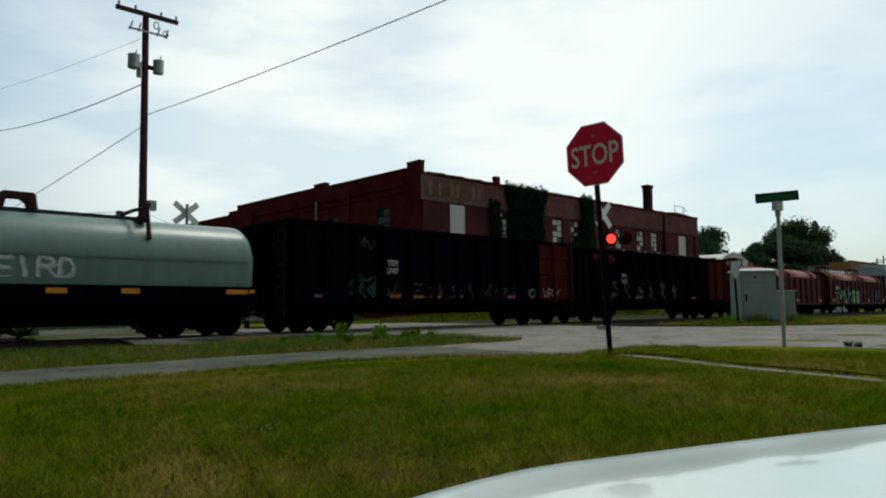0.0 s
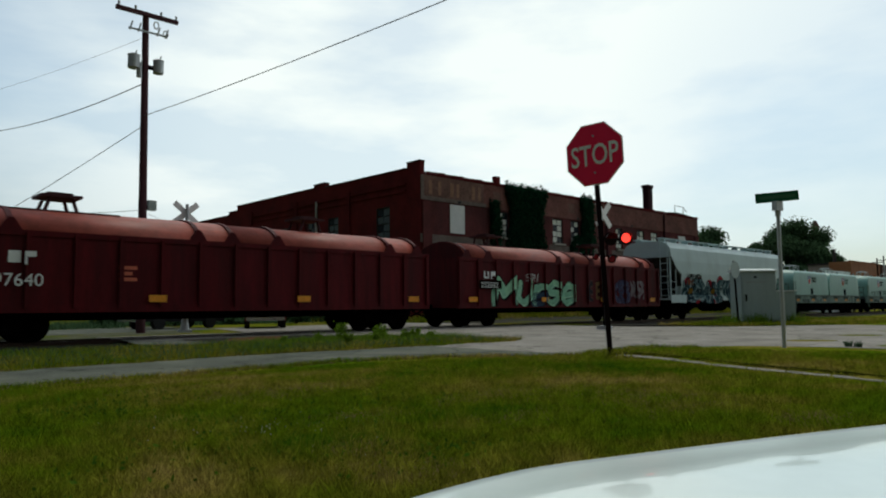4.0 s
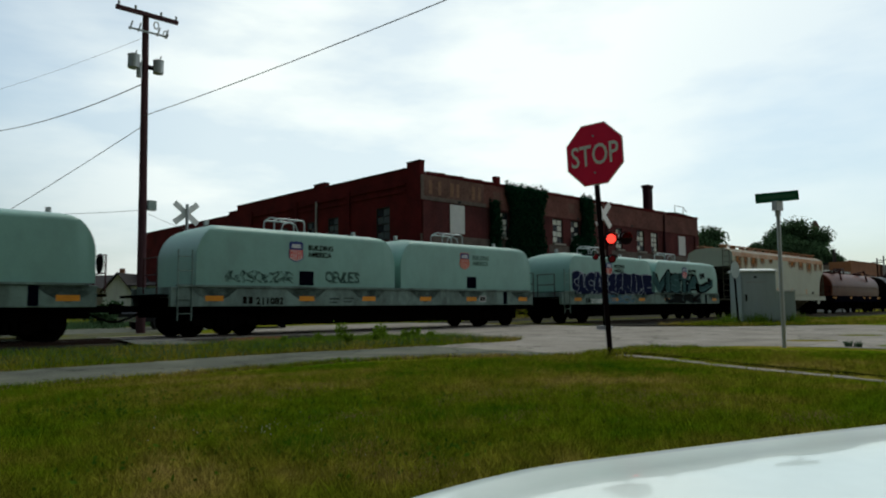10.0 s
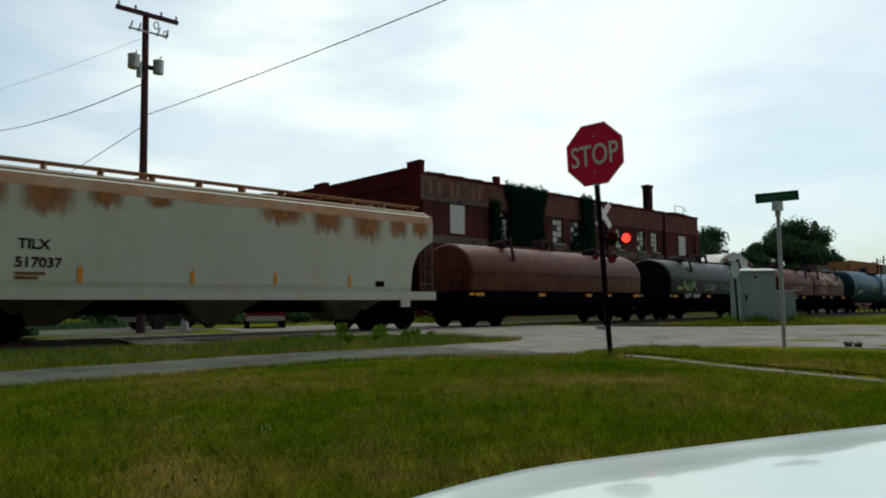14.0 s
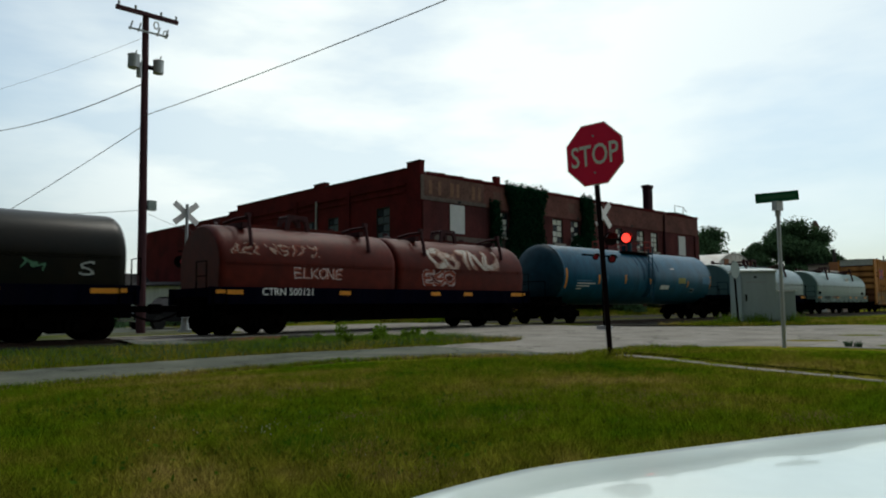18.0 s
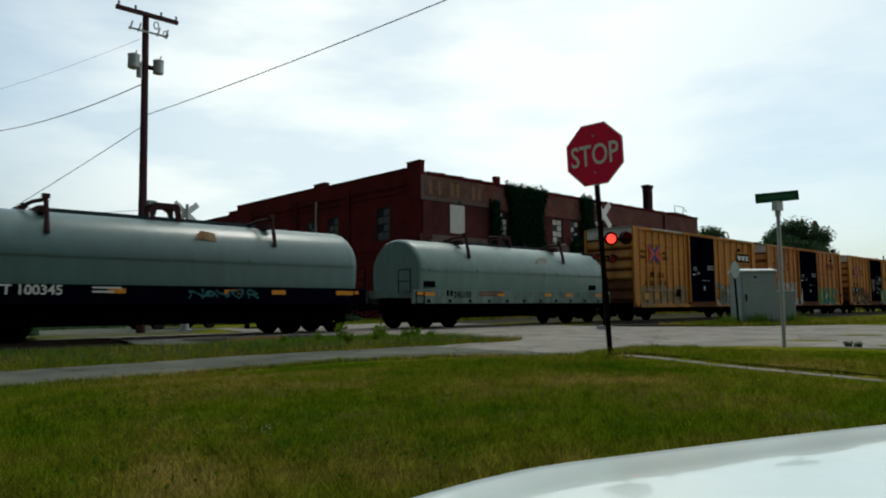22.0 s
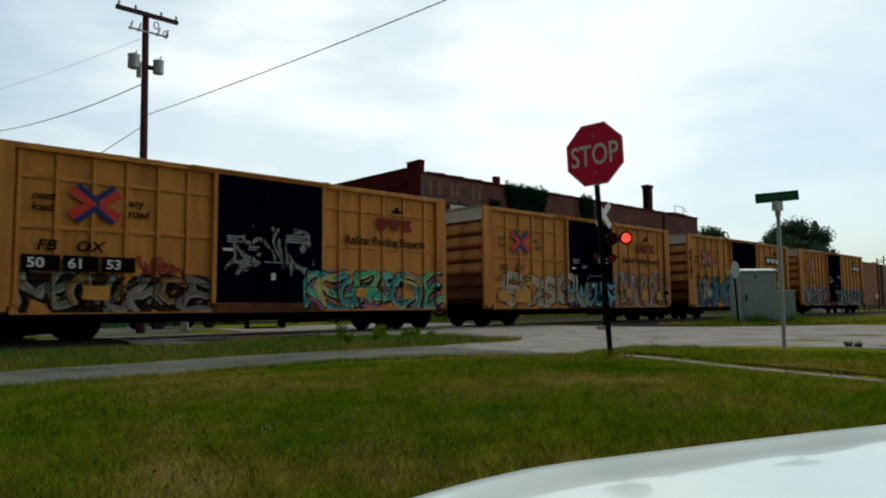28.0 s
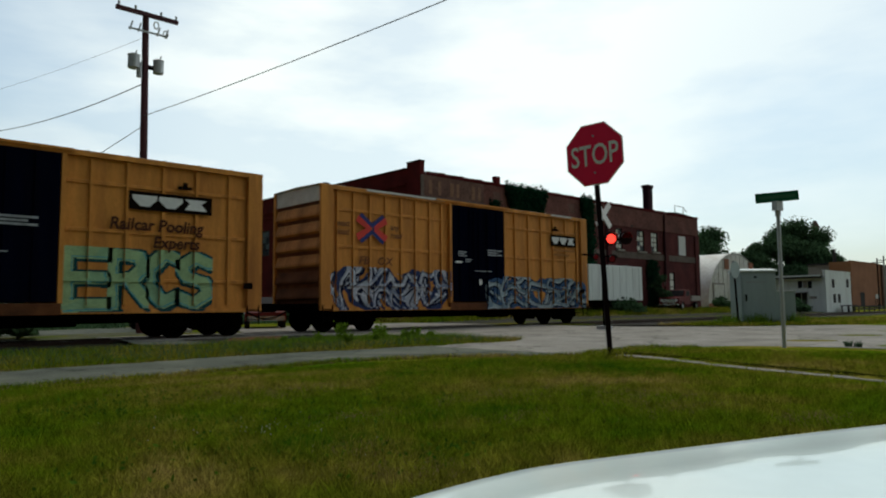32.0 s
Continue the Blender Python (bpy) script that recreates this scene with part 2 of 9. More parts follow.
    "ballast": mat("ballast", (0.046, 0.041, 0.036), 0.95, spec=0.05, var=0.6, scale=6, fine=30, bump=1.0),
    "rail": mat("rail", (0.055, 0.032, 0.024), 0.6, metal=0.2, var=0.3),
    "tie": mat("tie", (0.05, 0.04, 0.032), 0.95, var=0.4),
    "car_white": mat("car_white", (0.76, 0.86, 0.80), 0.25, spec=0.35, var=0.02, bump=0.0, coat=0.55),
    "trim_black": mat("trim_black", (0.006, 0.006, 0.007), 0.5, var=0.1, spec=0.12),
    "truck_red": mat("truck_red", (0.13, 0.014, 0.012), 0.5, var=0.2),
    "tyre": mat("tyre", (0.015, 0.015, 0.015), 0.85, var=0.3),
    "siding": mat("siding", (0.33, 0.30, 0.26), 0.8, var=0.15),
    "glass_dark": mat("glass_dark", (0.012, 0.016, 0.022), 0.2, var=0.3, bump=0.05),
    "bracket_red": mat("bracket_red", (0.045, 0.012, 0.014), 0.7, var=0.3, spec=0.2),
    "beam_dark": mat("beam_dark", (0.030, 0.045, 0.055), 0.6, var=0.3, spec=0.2),
    "rail_red": mat("rail_red", (0.28, 0.035, 0.03), 0.6, var=0.3),
    "dim_orange": mat("dim_orange", (0.30, 0.12, 0.02), 0.7, var=0.5, scale=5.0, spec=0.1),
    "end_white": mat("end_white", (0.60, 0.60, 0.56), 0.6, var=0.15, dirt=(0.4, 0.34, 0.25), dirt_amt=0.5),
    "chimney_dark": mat("chimney_dark", (0.035, 0.012, 0.018), 0.95, var=0.3, spec=0.1),
    "pale_yellow": mat("pale_yellow", (0.30, 0.29, 0.10), 0.6, var=0.4, scale=8),
    "pale_blue": mat("pale_blue", (0.09, 0.22, 0.36), 0.6, var=0.3, scale=6),
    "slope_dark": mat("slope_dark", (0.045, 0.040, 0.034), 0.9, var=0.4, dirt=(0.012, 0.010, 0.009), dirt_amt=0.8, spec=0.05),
    "chrome": mat("chrome", (0.6, 0.6, 0.6), 0.25, metal=0.9, var=0.1),
    "bark": mat("bark", (0.06, 0.045, 0.035), 0.95, var=0.4, stretch=(3, 3, 0.6)),
    "pane_pale": mat("pane_pale", (0.62, 0.62, 0.54), 0.35, var=0.15),
    "wire": mat("wire", (0.12, 0.12, 0.13), 0.7, var=0.1),
    "alu": mat("alu", (0.45, 0.46, 0.48), 0.5, metal=0.5, var=0.15),
}


def leaf_mat(name, col, var):
    m = bpy.data.materials.new(name)
    m.use_nodes = True
    n, l = m.node_tree.nodes, m.node_tree.links
    b = n["Principled BSDF"]
    g = n.new("ShaderNodeNewGeometry")
    mr = n.new("ShaderNodeMapRange")
    mr.inputs["To Min"].default_value, mr.inputs["To Max"].default_value = 1 - var, 1 + var
    l.new(g.outputs["Random Per Island"], mr.inputs["Value"])
    sc = n.new("ShaderNodeVectorMath")
    sc.operation = "SCALE"
    sc.inputs[0].default_value = col
    l.new(mr.outputs["Result"], sc.inputs["Scale"])
    l.new(sc.outputs["Vector"], b.inputs["Base Color"])
    b.inputs["Roughness"].default_value = 0.7
    b.inputs["Specular IOR Level"].default_value = 0.0
    # leaves let some light through
    tr = n.new("ShaderNodeBsdfTranslucent")
    ms = n.new("ShaderNodeMixShader")
    ms.inputs["Fac"].default_value = 0.4
    l.new(sc.outputs["Vector"], tr.inputs["Color"])
    l.new(b.outputs["BSDF"], ms.inputs[1])
    l.new(tr.outputs["BSDF"], ms.inputs[2])
    l.new(ms.outputs["Shader"], n["Material Output"].inputs["Surface"])
    return m


M["leaf_tree"] = leaf_mat("leaf_tree", (0.058, 0.108, 0.052), 0.55)
M["leaf_ivy"] = leaf_mat("leaf_ivy", (0.013, 0.054, 0.027), 0.55)
M["leaf_clover"] = leaf_mat("leaf_clover", (0.055, 0.115, 0.010), 0.4)
M["straw"] = leaf_mat("straw", (0.26, 0.185, 0.075), 0.35)
M["leaf_lush"] = leaf_mat("leaf_lush", (0.062, 0.138, 0.006), 0.4)
M["petal"] = leaf_mat("petal", (0.45, 0.42, 0.30), 0.3)
M["leaf_weed"] = leaf_mat("leaf_weed", (0.115, 0.195, 0.018), 0.5)


def ground_mat(name, gain, blade=False):
    """Mown summer lawn: lush green, olive and dry straw patches, at two scales."""
    m = bpy.data.materials.new(name)
    m.use_nodes = True
    n, l = m.node_tree.nodes, m.node_tree.links
    b = n["Principled BSDF"]
    co = n.new("ShaderNodeTexCoord")
    sizes = ((0.42, 5.0, 0.55), (1.9, 6.0, 0.65), (15.0, 6.0, 0.7))
    tex = []
    for s, d, r in sizes:
        t = n.new("ShaderNodeTexNoise")
        t.inputs["Scale"].default_value, t.inputs["Detail"].default_value, t.inputs["Roughness"].default_value = s, d, r
        l.new(co.outputs["Object"], t.inputs["Vector"])
        tex.append(t)
    mx = n.new("ShaderNodeMix")
    mx.data_type = "FLOAT"
    mx.inputs["Factor"].default_value = 0.42
    l.new(tex[0].outputs["Fac"], mx.inputs[2])
    l.new(tex[1].outputs["Fac"], mx.inputs[3])
    r = n.new("ShaderNodeValToRGB")
    e = r.color_ramp.elements
    e[0].position, e[0].color = 0.385, (0.040, 0.078, 0.003, 1)
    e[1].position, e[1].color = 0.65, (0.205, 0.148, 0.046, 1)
    for p, c in ((0.455, (0.070, 0.096, 0.004, 1)), (0.535, (0.112, 0.104, 0.012, 1))):
        k = e.new(p)
        k.color = c
    l.new(mx.outputs[0], r.inputs["Fac"])
    mr = n.new("ShaderNodeMapRange")
    mr.inputs["From Min"].default_value, mr.inputs["From Max"].default_value = 0.3, 0.7
    mr.inputs["To Min"].default_value, mr.inputs["To Max"].default_value = 0.34 * gain, 1.72 * gain
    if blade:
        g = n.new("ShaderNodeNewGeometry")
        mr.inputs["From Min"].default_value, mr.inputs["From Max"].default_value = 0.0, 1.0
        # clump shading: light and shade among the tufts, multiplied into the blade colour
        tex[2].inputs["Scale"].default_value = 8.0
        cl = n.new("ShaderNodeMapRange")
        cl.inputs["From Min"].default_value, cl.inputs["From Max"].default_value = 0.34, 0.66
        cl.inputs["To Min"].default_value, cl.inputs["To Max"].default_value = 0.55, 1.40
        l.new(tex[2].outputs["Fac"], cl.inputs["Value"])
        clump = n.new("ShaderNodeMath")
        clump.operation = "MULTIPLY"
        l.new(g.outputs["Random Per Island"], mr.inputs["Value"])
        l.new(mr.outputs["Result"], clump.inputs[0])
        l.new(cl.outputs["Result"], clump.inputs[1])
    else:
        l.new(tex[2].outputs["Fac"], mr.inputs["Value"])
    sc = n.new("ShaderNodeVectorMath")
    sc.operation = "SCALE"
    l.new(r.outputs["Color"], sc.inputs[0])
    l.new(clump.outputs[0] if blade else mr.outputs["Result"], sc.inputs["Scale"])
    l.new(sc.outputs["Vector"], b.inputs["Base Color"])
    b.inputs["Roughness"].default_value = 0.95
    b.inputs["Specular IOR Level"].default_value = 0.0
    if blade:
        # thin blades let some light through
        tr = n.new("ShaderNodeBsdfTranslucent")
        ms = n.new("ShaderNodeMixShader")
        ms.inputs["Fac"].default_value = 0.45
        l.new(sc.outputs["Vector"], tr.inputs["Color"])
        l.new(b.outputs["BSDF"], ms.inputs[1])
        l.new(tr.outputs["BSDF"], ms.inputs[2])
        l.new(ms.outputs["Shader"], n["Material Output"].inputs["Surface"])
    else:
        bp = n.new("ShaderNodeBump")
        bp.inputs["Strength"].default_value, bp.inputs["Distance"].default_value = 0.6, 0.02
        l.new(tex[2].outputs["Fac"], bp.inputs["Height"])
        l.new(bp.outputs["Normal"], b.inputs["Normal"])
    return m


M["lawn"] = ground_mat("lawn", 1.22)
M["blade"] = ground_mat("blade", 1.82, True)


def paving(name, base, light, dark, crack):
    """Old paving: pale worn wheel paths, dark damp stains, sandy edges, and fine cracks."""
    m = mat(name, base, 0.95, var=0.35, scale=0.9, fine=34, bump=0.6, dirt=light, dirt_amt=0.85, dirt_scale=0.55, spec=0.12)
    n, l = m.node_tree.nodes, m.node_tree.links
    b = n["Principled BSDF"]
    src = b.inputs["Base Color"].links[0].from_socket
    co = n.new("ShaderNodeTexCoord")
    mp = n.new("ShaderNodeMapping")
    mp.inputs["Scale"].default_value = (0.35, 1.0, 1.0)
    l.new(co.outputs["Object"], mp.inputs["Vector"])
    st = n.new("ShaderNodeTexNoise")
    st.inputs["Scale"].default_value, st.inputs["Detail"].default_value, st.inputs["Roughness"].default_value = 0.8, 8.0, 0.7
    l.new(mp.outputs["Vector"], st.inputs["Vector"])
    mr = n.new("ShaderNodeMapRange")
    mr.inputs["From Min"].default_value, mr.inputs["From Max"].default_value = 0.52, 0.70
    mr.inputs["To Max"].default_value = 0.75
    l.new(st.outputs["Fac"], mr.inputs["Value"])
    mx = n.new("ShaderNodeMix")
    mx.data_type = "RGBA"
    mx.inputs[7].default_value = (*dark, 1)
    l.new(src, mx.inputs[6])
    l.new(mr.outputs["Result"], mx.inputs["Factor"])
    # cracks along warped cell borders
    wp = n.new("ShaderNodeTexNoise")
    wp.inputs["Scale"].default_value, wp.inputs["Detail"].default_value = 1.5, 5.0
    l.new(co.outputs["Object"], wp.inputs["Vector"])
    ad = n.new("ShaderNodeVectorMath")
    ad.operation = "ADD"
    l.new(co.outputs["Object"], ad.inputs[0])
    l.new(wp.outputs["Color"], ad.inputs[1])
    vo = n.new("ShaderNodeTexVoronoi")
    vo.feature = "DISTANCE_TO_EDGE"
    vo.inputs["Scale"].default_value = crack
    l.new(ad.outputs["Vector"], vo.inputs["Vector"])
    cr = n.new("ShaderNodeMapRange")
    cr.inputs["From Min"].default_value, cr.inputs["From Max"].default_value = 0.004, 0.016
    cr.inputs["To Min"].default_value, cr.inputs["To Max"].default_value = 0.75, 0.0
    l.new(vo.outputs["Distance"], cr.inputs["Value"])
    m2 = n.new("ShaderNodeMix")
    m2.data_type = "RGBA"
    m2.inputs[7].default_value = (dark[0] * 0.5, dark[1] * 0.5, dark[2] * 0.45, 1)
    l.new(cr.outputs["Result"], m2.inputs["Factor"])
    l.new(mx.outputs[2], m2.inputs[6])
    l.new(m2.outputs[2], b.inputs["Base Color"])
    return m


M["asphalt"] = paving("asphalt", (0.082, 0.088, 0.068), (0.178, 0.176, 0.132), (0.036, 0.042, 0.026), 0.55)
M["apron_tar"] = paving("apron_tar", (0.125, 0.132, 0.115), (0.185, 0.185, 0.155), (0.055, 0.055, 0.045), 0.6)
M["concrete"] = paving("concrete", (0.270, 0.245, 0.212), (0.215, 0.190, 0.155), (0.150, 0.135, 0.108), 0.32)


# ---- mesh helpers ----
def part(name, bm, material, parent=None, label="", at=None, smooth=False):
    """Links a bmesh as one mesh object, under a thing or a part where one is given."""
    me = bpy.data.meshes.new(name)
    bm.to_mesh(me)
    bm.free()
    for k in (material if isinstance(material, (list, tuple)) else [material]):
        me.materials.append(M[k] if isinstance(k, str) else k)
    if smooth:
        me.shade_smooth()
    ob = new(name, me)
    if parent is not None:
        ob.parent = parent
    if at is not None:
        ob.matrix_basis = at
    if label:
        tagged(ob, label)
    return ob


def again(ob, parent, at=None):
    """A further part on the same mesh."""
    o = new(ob.name.split(".")[0], ob.data)
    o.parent = parent
    o.matrix_basis = at if at is not None else ob.matrix_basis
    if "label" in ob:
        o["label"] = ob["label"]
    return o


def thing(name, label, category, at=None, group="", kind=""):
    ob = new(name)
    ob.empty_display_size = 0.2
    if at is not None:
        ob.matrix_basis = at
    return tagged(ob, label, category, group, kind)


def box(x0, x1, y0, y1, z0, z1, bm=None, bev=0.0, mi=0):
    own = bmesh.new() if (bm is None or bev) else bm
    v = [own.verts.new(p) for p in ((x0, y0, z0), (x1, y0, z0), (x1, y1, z0), (x0, y1, z0), (x0, y0, z1), (x1, y0, z1), (x1, y1, z1), (x0, y1, z1))]
    for q in ((3, 2, 1, 0), (4, 5, 6, 7), (0, 1, 5, 4), (1, 2, 6, 5), (2, 3, 7, 6), (3, 0, 4, 7)):
        own.faces.new([v[i] for i in q]).material_index = mi
    if bev:
        bmesh.ops.bevel(own, geom=own.edges[:], offset=bev, segments=2, affect="EDGES", profile=0.5)
        if bm is not None:
            return join(bm, own)
    return own


def join(bm, other):
    tmp = bpy.data.meshes.new("tmp")
    other.to_mesh(tmp)
    other.free()
    bm.from_mesh(tmp)
    bpy.data.meshes.remove(tmp)
    return bm


def rod(p0, p1, r0, r1=None, n=8, bm=None, mi=0):
    """A round bar from p0 to p1."""
    bm = bm or bmesh.new()
    p0, p1 = Vector(p0), Vector(p1)
    r1 = r0 if r1 is None else r1
    q = (p1 - p0).to_track_quat("Z", "Y").to_matrix()
    a, b = [], []
    for i in range(n):
        d = q @ Vector((math.cos(2 * math.pi * i / n), math.sin(2 * math.pi * i / n), 0))
        a.append(bm.verts.new(p0 + d * r0))
        b.append(bm.verts.new(p1 + d * r1))
    for i in range(n):
        j = (i + 1) % n
        bm.faces.new((a[i], a[j], b[j], b[i])).material_index = mi
    bm.faces.new(a[::-1]).material_index = mi
    bm.faces.new(b).material_index = mi
    return bm


def pipe(points, r, n=6, bm=None):
    """A bent round bar swept through the points."""
    bm = bm or bmesh.new()
    pts = [Vector(p) for p in points]
    rings = []
    side = None
    for i, p in enumerate(pts):
        d = (pts[min(i + 1, len(pts) - 1)] - pts[i]).normalized() + (pts[i] - pts[max(i - 1, 0)]).normalized()
        d = d.normalized() if d.length > 1e-6 else (pts[i] - pts[i - 1]).normalized()
        if side is None:
            side = d.orthogonal().normalized()
        side = side - d * side.dot(d)
        side = side.normalized() if side.length > 1e-4 else d.orthogonal().normalized()
        up = d.cross(side)
        rings.append([bm.verts.new(p + (side * math.cos(2 * math.pi * k / n) + up * math.sin(2 * math.pi * k / n)) * r) for k in range(n)])
    for a, b in zip(rings[:-1], rings[1:]):
        for k in range(n):
            bm.faces.new((a[k], a[(k + 1) % n], b[(k + 1) % n], b[k]))
    bm.faces.new(rings[0][::-1])
    bm.faces.new(rings[-1])
    return bm


def prism(prof, x0, x1, bm=None, mi=0, caps=True):
    """A profile of (y, z), anticlockwise seen from +x, drawn out along x."""
    bm = bm or bmesh.new()
    a = [bm.verts.new((x0, y, z)) for y, z in prof]
    b = [bm.verts.new((x1, y, z)) for y, z in prof]
    for i in range(len(prof)):
        j = (i + 1) % len(prof)
        bm.faces.new((a[i], a[j], b[j], b[i])).material_index = mi
    if caps:
        bm.faces.new(a[::-1]).material_index = mi
        bm.faces.new(b).material_index = mi
    return bm


def plate(prof, y0, y1, bm=None, mi=0):
    """A profile of (x, z) with thickness along y."""
    bm = bm or bmesh.new()
    a = [bm.verts.new((x, y0, z)) for x, z in prof]
    b = [bm.verts.new((x, y1, z)) for x, z in prof]
    for i in range(len(prof)):
        j = (i + 1) % len(prof)
        bm.faces.new((a[i], a[j], b[j], b[i])).material_index = mi
    bm.faces.new(a[::-1]).material_index = mi
    bm.faces.new(b).material_index = mi
    bmesh.ops.recalc_face_normals(bm, faces=bm.faces[:])
    return bm


def words(text, x, y, z, size, material, parent, name="lettering", label="", align="LEFT", shear=0.0, squeeze=1.0, bold=0.0, face=-1):
    """Painted lettering on a side that faces -y (face=-1), its foot at z."""
    cu = bpy.data.curves.new(name, "FONT")
    cu.body, cu.size, cu.align_x, cu.shear, cu.offset = text, size, align, shear, bold
    cu.extrude = 0.0015
    cu.fill_mode = "FRONT"
    cu.resolution_u = 3
    cu.materials.append(M[material])
    ob = new(name, cu)
    ob.parent = parent
    ob.matrix_basis = pose(x, y, z, 90, 0, 0) @ Matrix.Diagonal((squeeze, 1, 1, 1))
    if label:
        tagged(ob, label)
    return ob


def sheet(name, verts, faces, material, parent=None, smooth=False):
    """A mesh from arrays, for what is too fine to build piece by piece."""
    me = bpy.data.meshes.new(name)
    verts, faces = np.asarray(verts, dtype=np.float32), np.asarray(faces, dtype=np.int32)
    k = faces.shape[1]
    me.vertices.add(len(verts))
    me.vertices.foreach_set("co", verts.ravel())
    me.loops.add(faces.size)
    me.loops.foreach_set("vertex_index", faces.ravel())
    me.polygons.add(len(faces))
    me.polygons.foreach_set("loop_start", np.arange(0, faces.size, k, dtype=np.int32))
    me.update(calc_edges=True)
    for q in (material if isinstance(material, (list, tuple)) else [material]):
        me.materials.append(M[q])
    if smooth:
        me.shade_smooth()
    ob = new(name, me)
    if parent is not None:
        ob.parent = parent
    return ob

# ---- ground ----
def ss(v, a, b):
    t = np.clip((np.asarray(v, dtype=float) - a) / (b - a), 0, 1)
    return t * t * (3 - 2 * t)


PATH = ((6.92, 1.88), (8.50, 5.60), (7.10, 1.91), (8.80, 5.76))      # near and far edges of the footpath


def lie(x, y):
    """Height of the ground: a low lawn before the lane, the track's bed, and a slight rise beyond it."""
    x, y = np.asarray(x, dtype=float), np.asarray(y, dtype=float)
    near = ss(x, 7.0, 10.0)
    t = np.clip((y - 5.2 + 0.7 * near) / (3.4 - 0.9 * near), 0, 1)
    lawn = 0.17 * (1 - t * t * (3 - 2 * t)) * (1 - 0.75 * ss(x, 10.5, 14.5)) * (1 - ss(x, 14.0, 15.0))
    u = 0.319 * x + 0.948 * y
    park = (1 - ss(u, 1.5, 2.2)) * (1 - ss(np.abs(x), 6.0, 9.0))
    z = lawn * (1 - park) - 0.27 * park
    z = z - 0.02
    z = z - 0.16 * ss(y, 16.2, 17.6) * (1 - ss(y, 25.2, 26.5)) * (1 - ss(x, 6.5, 8.5) * (1 - ss(x, 28, 31)))
    z = z + 0.40 * ss(y, 26.5, 33.0) * ss(x, 26.0, 36.0)
    beyond = x - 0.03 - PATH[2][0] - (y - PATH[2][1]) * 0.4416
    z = z + 0.04 * ss(beyond, 0.0, 0.12) * (1 - ss(beyond, 0.8, 2.6)) * (1 - ss(y, 5.3, 6.2)) * (y > 0.5)
    z = z + 0.012 * np.sin(x * 1.7 + 0.6 * y) * np.sin(y * 1.3) * (np.abs(x) < 60) * (1 - ss(y, 6.0, 7.5))
    return z


def lines(lo, hi, step, far):
    a = list(np.arange(lo, hi + step / 2, step))
    g, d = [], step
    v = hi
    while v < far:
        d *= 1.35
        v += d
        g.append(v)
    h, d, v = [], step, lo
    while v > -far:
        d *= 1.35
        v -= d
        h.append(v)
    return np.array(h[::-1] + a + g)


gx, gy = lines(-8.0, 36.0, 0.25, 2500), lines(-6.0, 40.0, 0.25, 2500)
gxx, gyy = np.meshgrid(gx, gy, indexing="ij")
gv = np.stack([gxx, gyy, lie(gxx, gyy)], -1).reshape(-1, 3)
gi = np.arange(len(gx) * len(gy)).reshape(len(gx), len(gy))
gf = np.stack([gi[:-1, :-1], gi[1:, :-1], gi[1:, 1:], gi[:-1, 1:]], -1).reshape(-1, 4)
ground = tagged(sheet("ground", gv, gf, "lawn", smooth=True), "mown summer lawn, green with dry straw patches", "ground", kind="structure")


def strip(name, outline, material, lift, label, category):
    """A paved sheet with the outline (x, y), laid on the ground."""
    bm = bmesh.new()
    pts = []
    for i, p in enumerate(outline):
        q = outline[(i + 1) % len(outline)]
        d = math.dist(p, q)
        k = max(1, int(d / 0.35)) if d < 25 else 1
        for j in range(k):
            x, y = p[0] + (q[0] - p[0]) * j / k, p[1] + (q[1] - p[1]) * j / k
            w = 0.09 if 0 < j < k or d < 5 else 0.0
            pts.append((x + w * noise.noise((x * 1.3, y * 1.3, 2.0)), y + w * noise.noise((x * 1.3, y * 1.3, 7.0))))
    vs = [bm.verts.new((x, y, 0)) for x, y in pts]
    bm.faces.new(vs)
    bmesh.ops.triangulate(bm, faces=bm.faces[:])
    for v in bm.verts:
        v.co.z = lift
    ob = part(name, bm, material)
    return tagged(ob, label, category, kind="structure")


road_edge = [(31.0, -60.0), (31.0, 9.3), (27.0, 11.9), (25.2, 15.4), (25.4, 20.2), (12.2, 20.2), (12.2, 18.3), (13.0, 14.8), (14.0, 12.2), (13.6, 11.4), (10.4, 11.5),
             (10.2, 7.2), (12.0, 7.5), (13.0, 7.4), (13.7, 6.7), (14.5, 5.9), (14.95, 4.9), (15.0, 3.8), (15.0, -60.0)]
road = strip("road", road_edge, "concrete", -0.012, "pale worn concrete crossing road", "road")
road_far = strip("road", [(12.4, 23.3), (25.4, 23.3), (25.4, 29.5), (14.0, 29.5)], "concrete", 0.006, "pale concrete road beyond the track", "road")
lane = strip("lane", [(-60.0, 8.8), (-8.0, 8.8), (1.8, 8.88), (3.7, 8.97), (6.5, 9.2), (7.5, 9.0), (8.4, 8.57), (9.5, 7.56), (10.2, 7.2), (10.4, 11.5), (8.2, 11.65), (6.5, 11.9), (3.5, 11.5), (-8.0, 11.8), (-60.0, 11.9)], "asphalt", -0.010, "patched grey asphalt lane beside the lawn", "road")
back_lane = strip("back_lane", [(-60.0, 27.2), (11.0, 27.4), (14.0, 28.5), (14.0, 36.0), (7.0, 33.5), (-60.0, 33.0)], "asphalt", -0.004, "worn grey side street behind the track", "road")
bm, bank = bmesh.new(), bmesh.new()
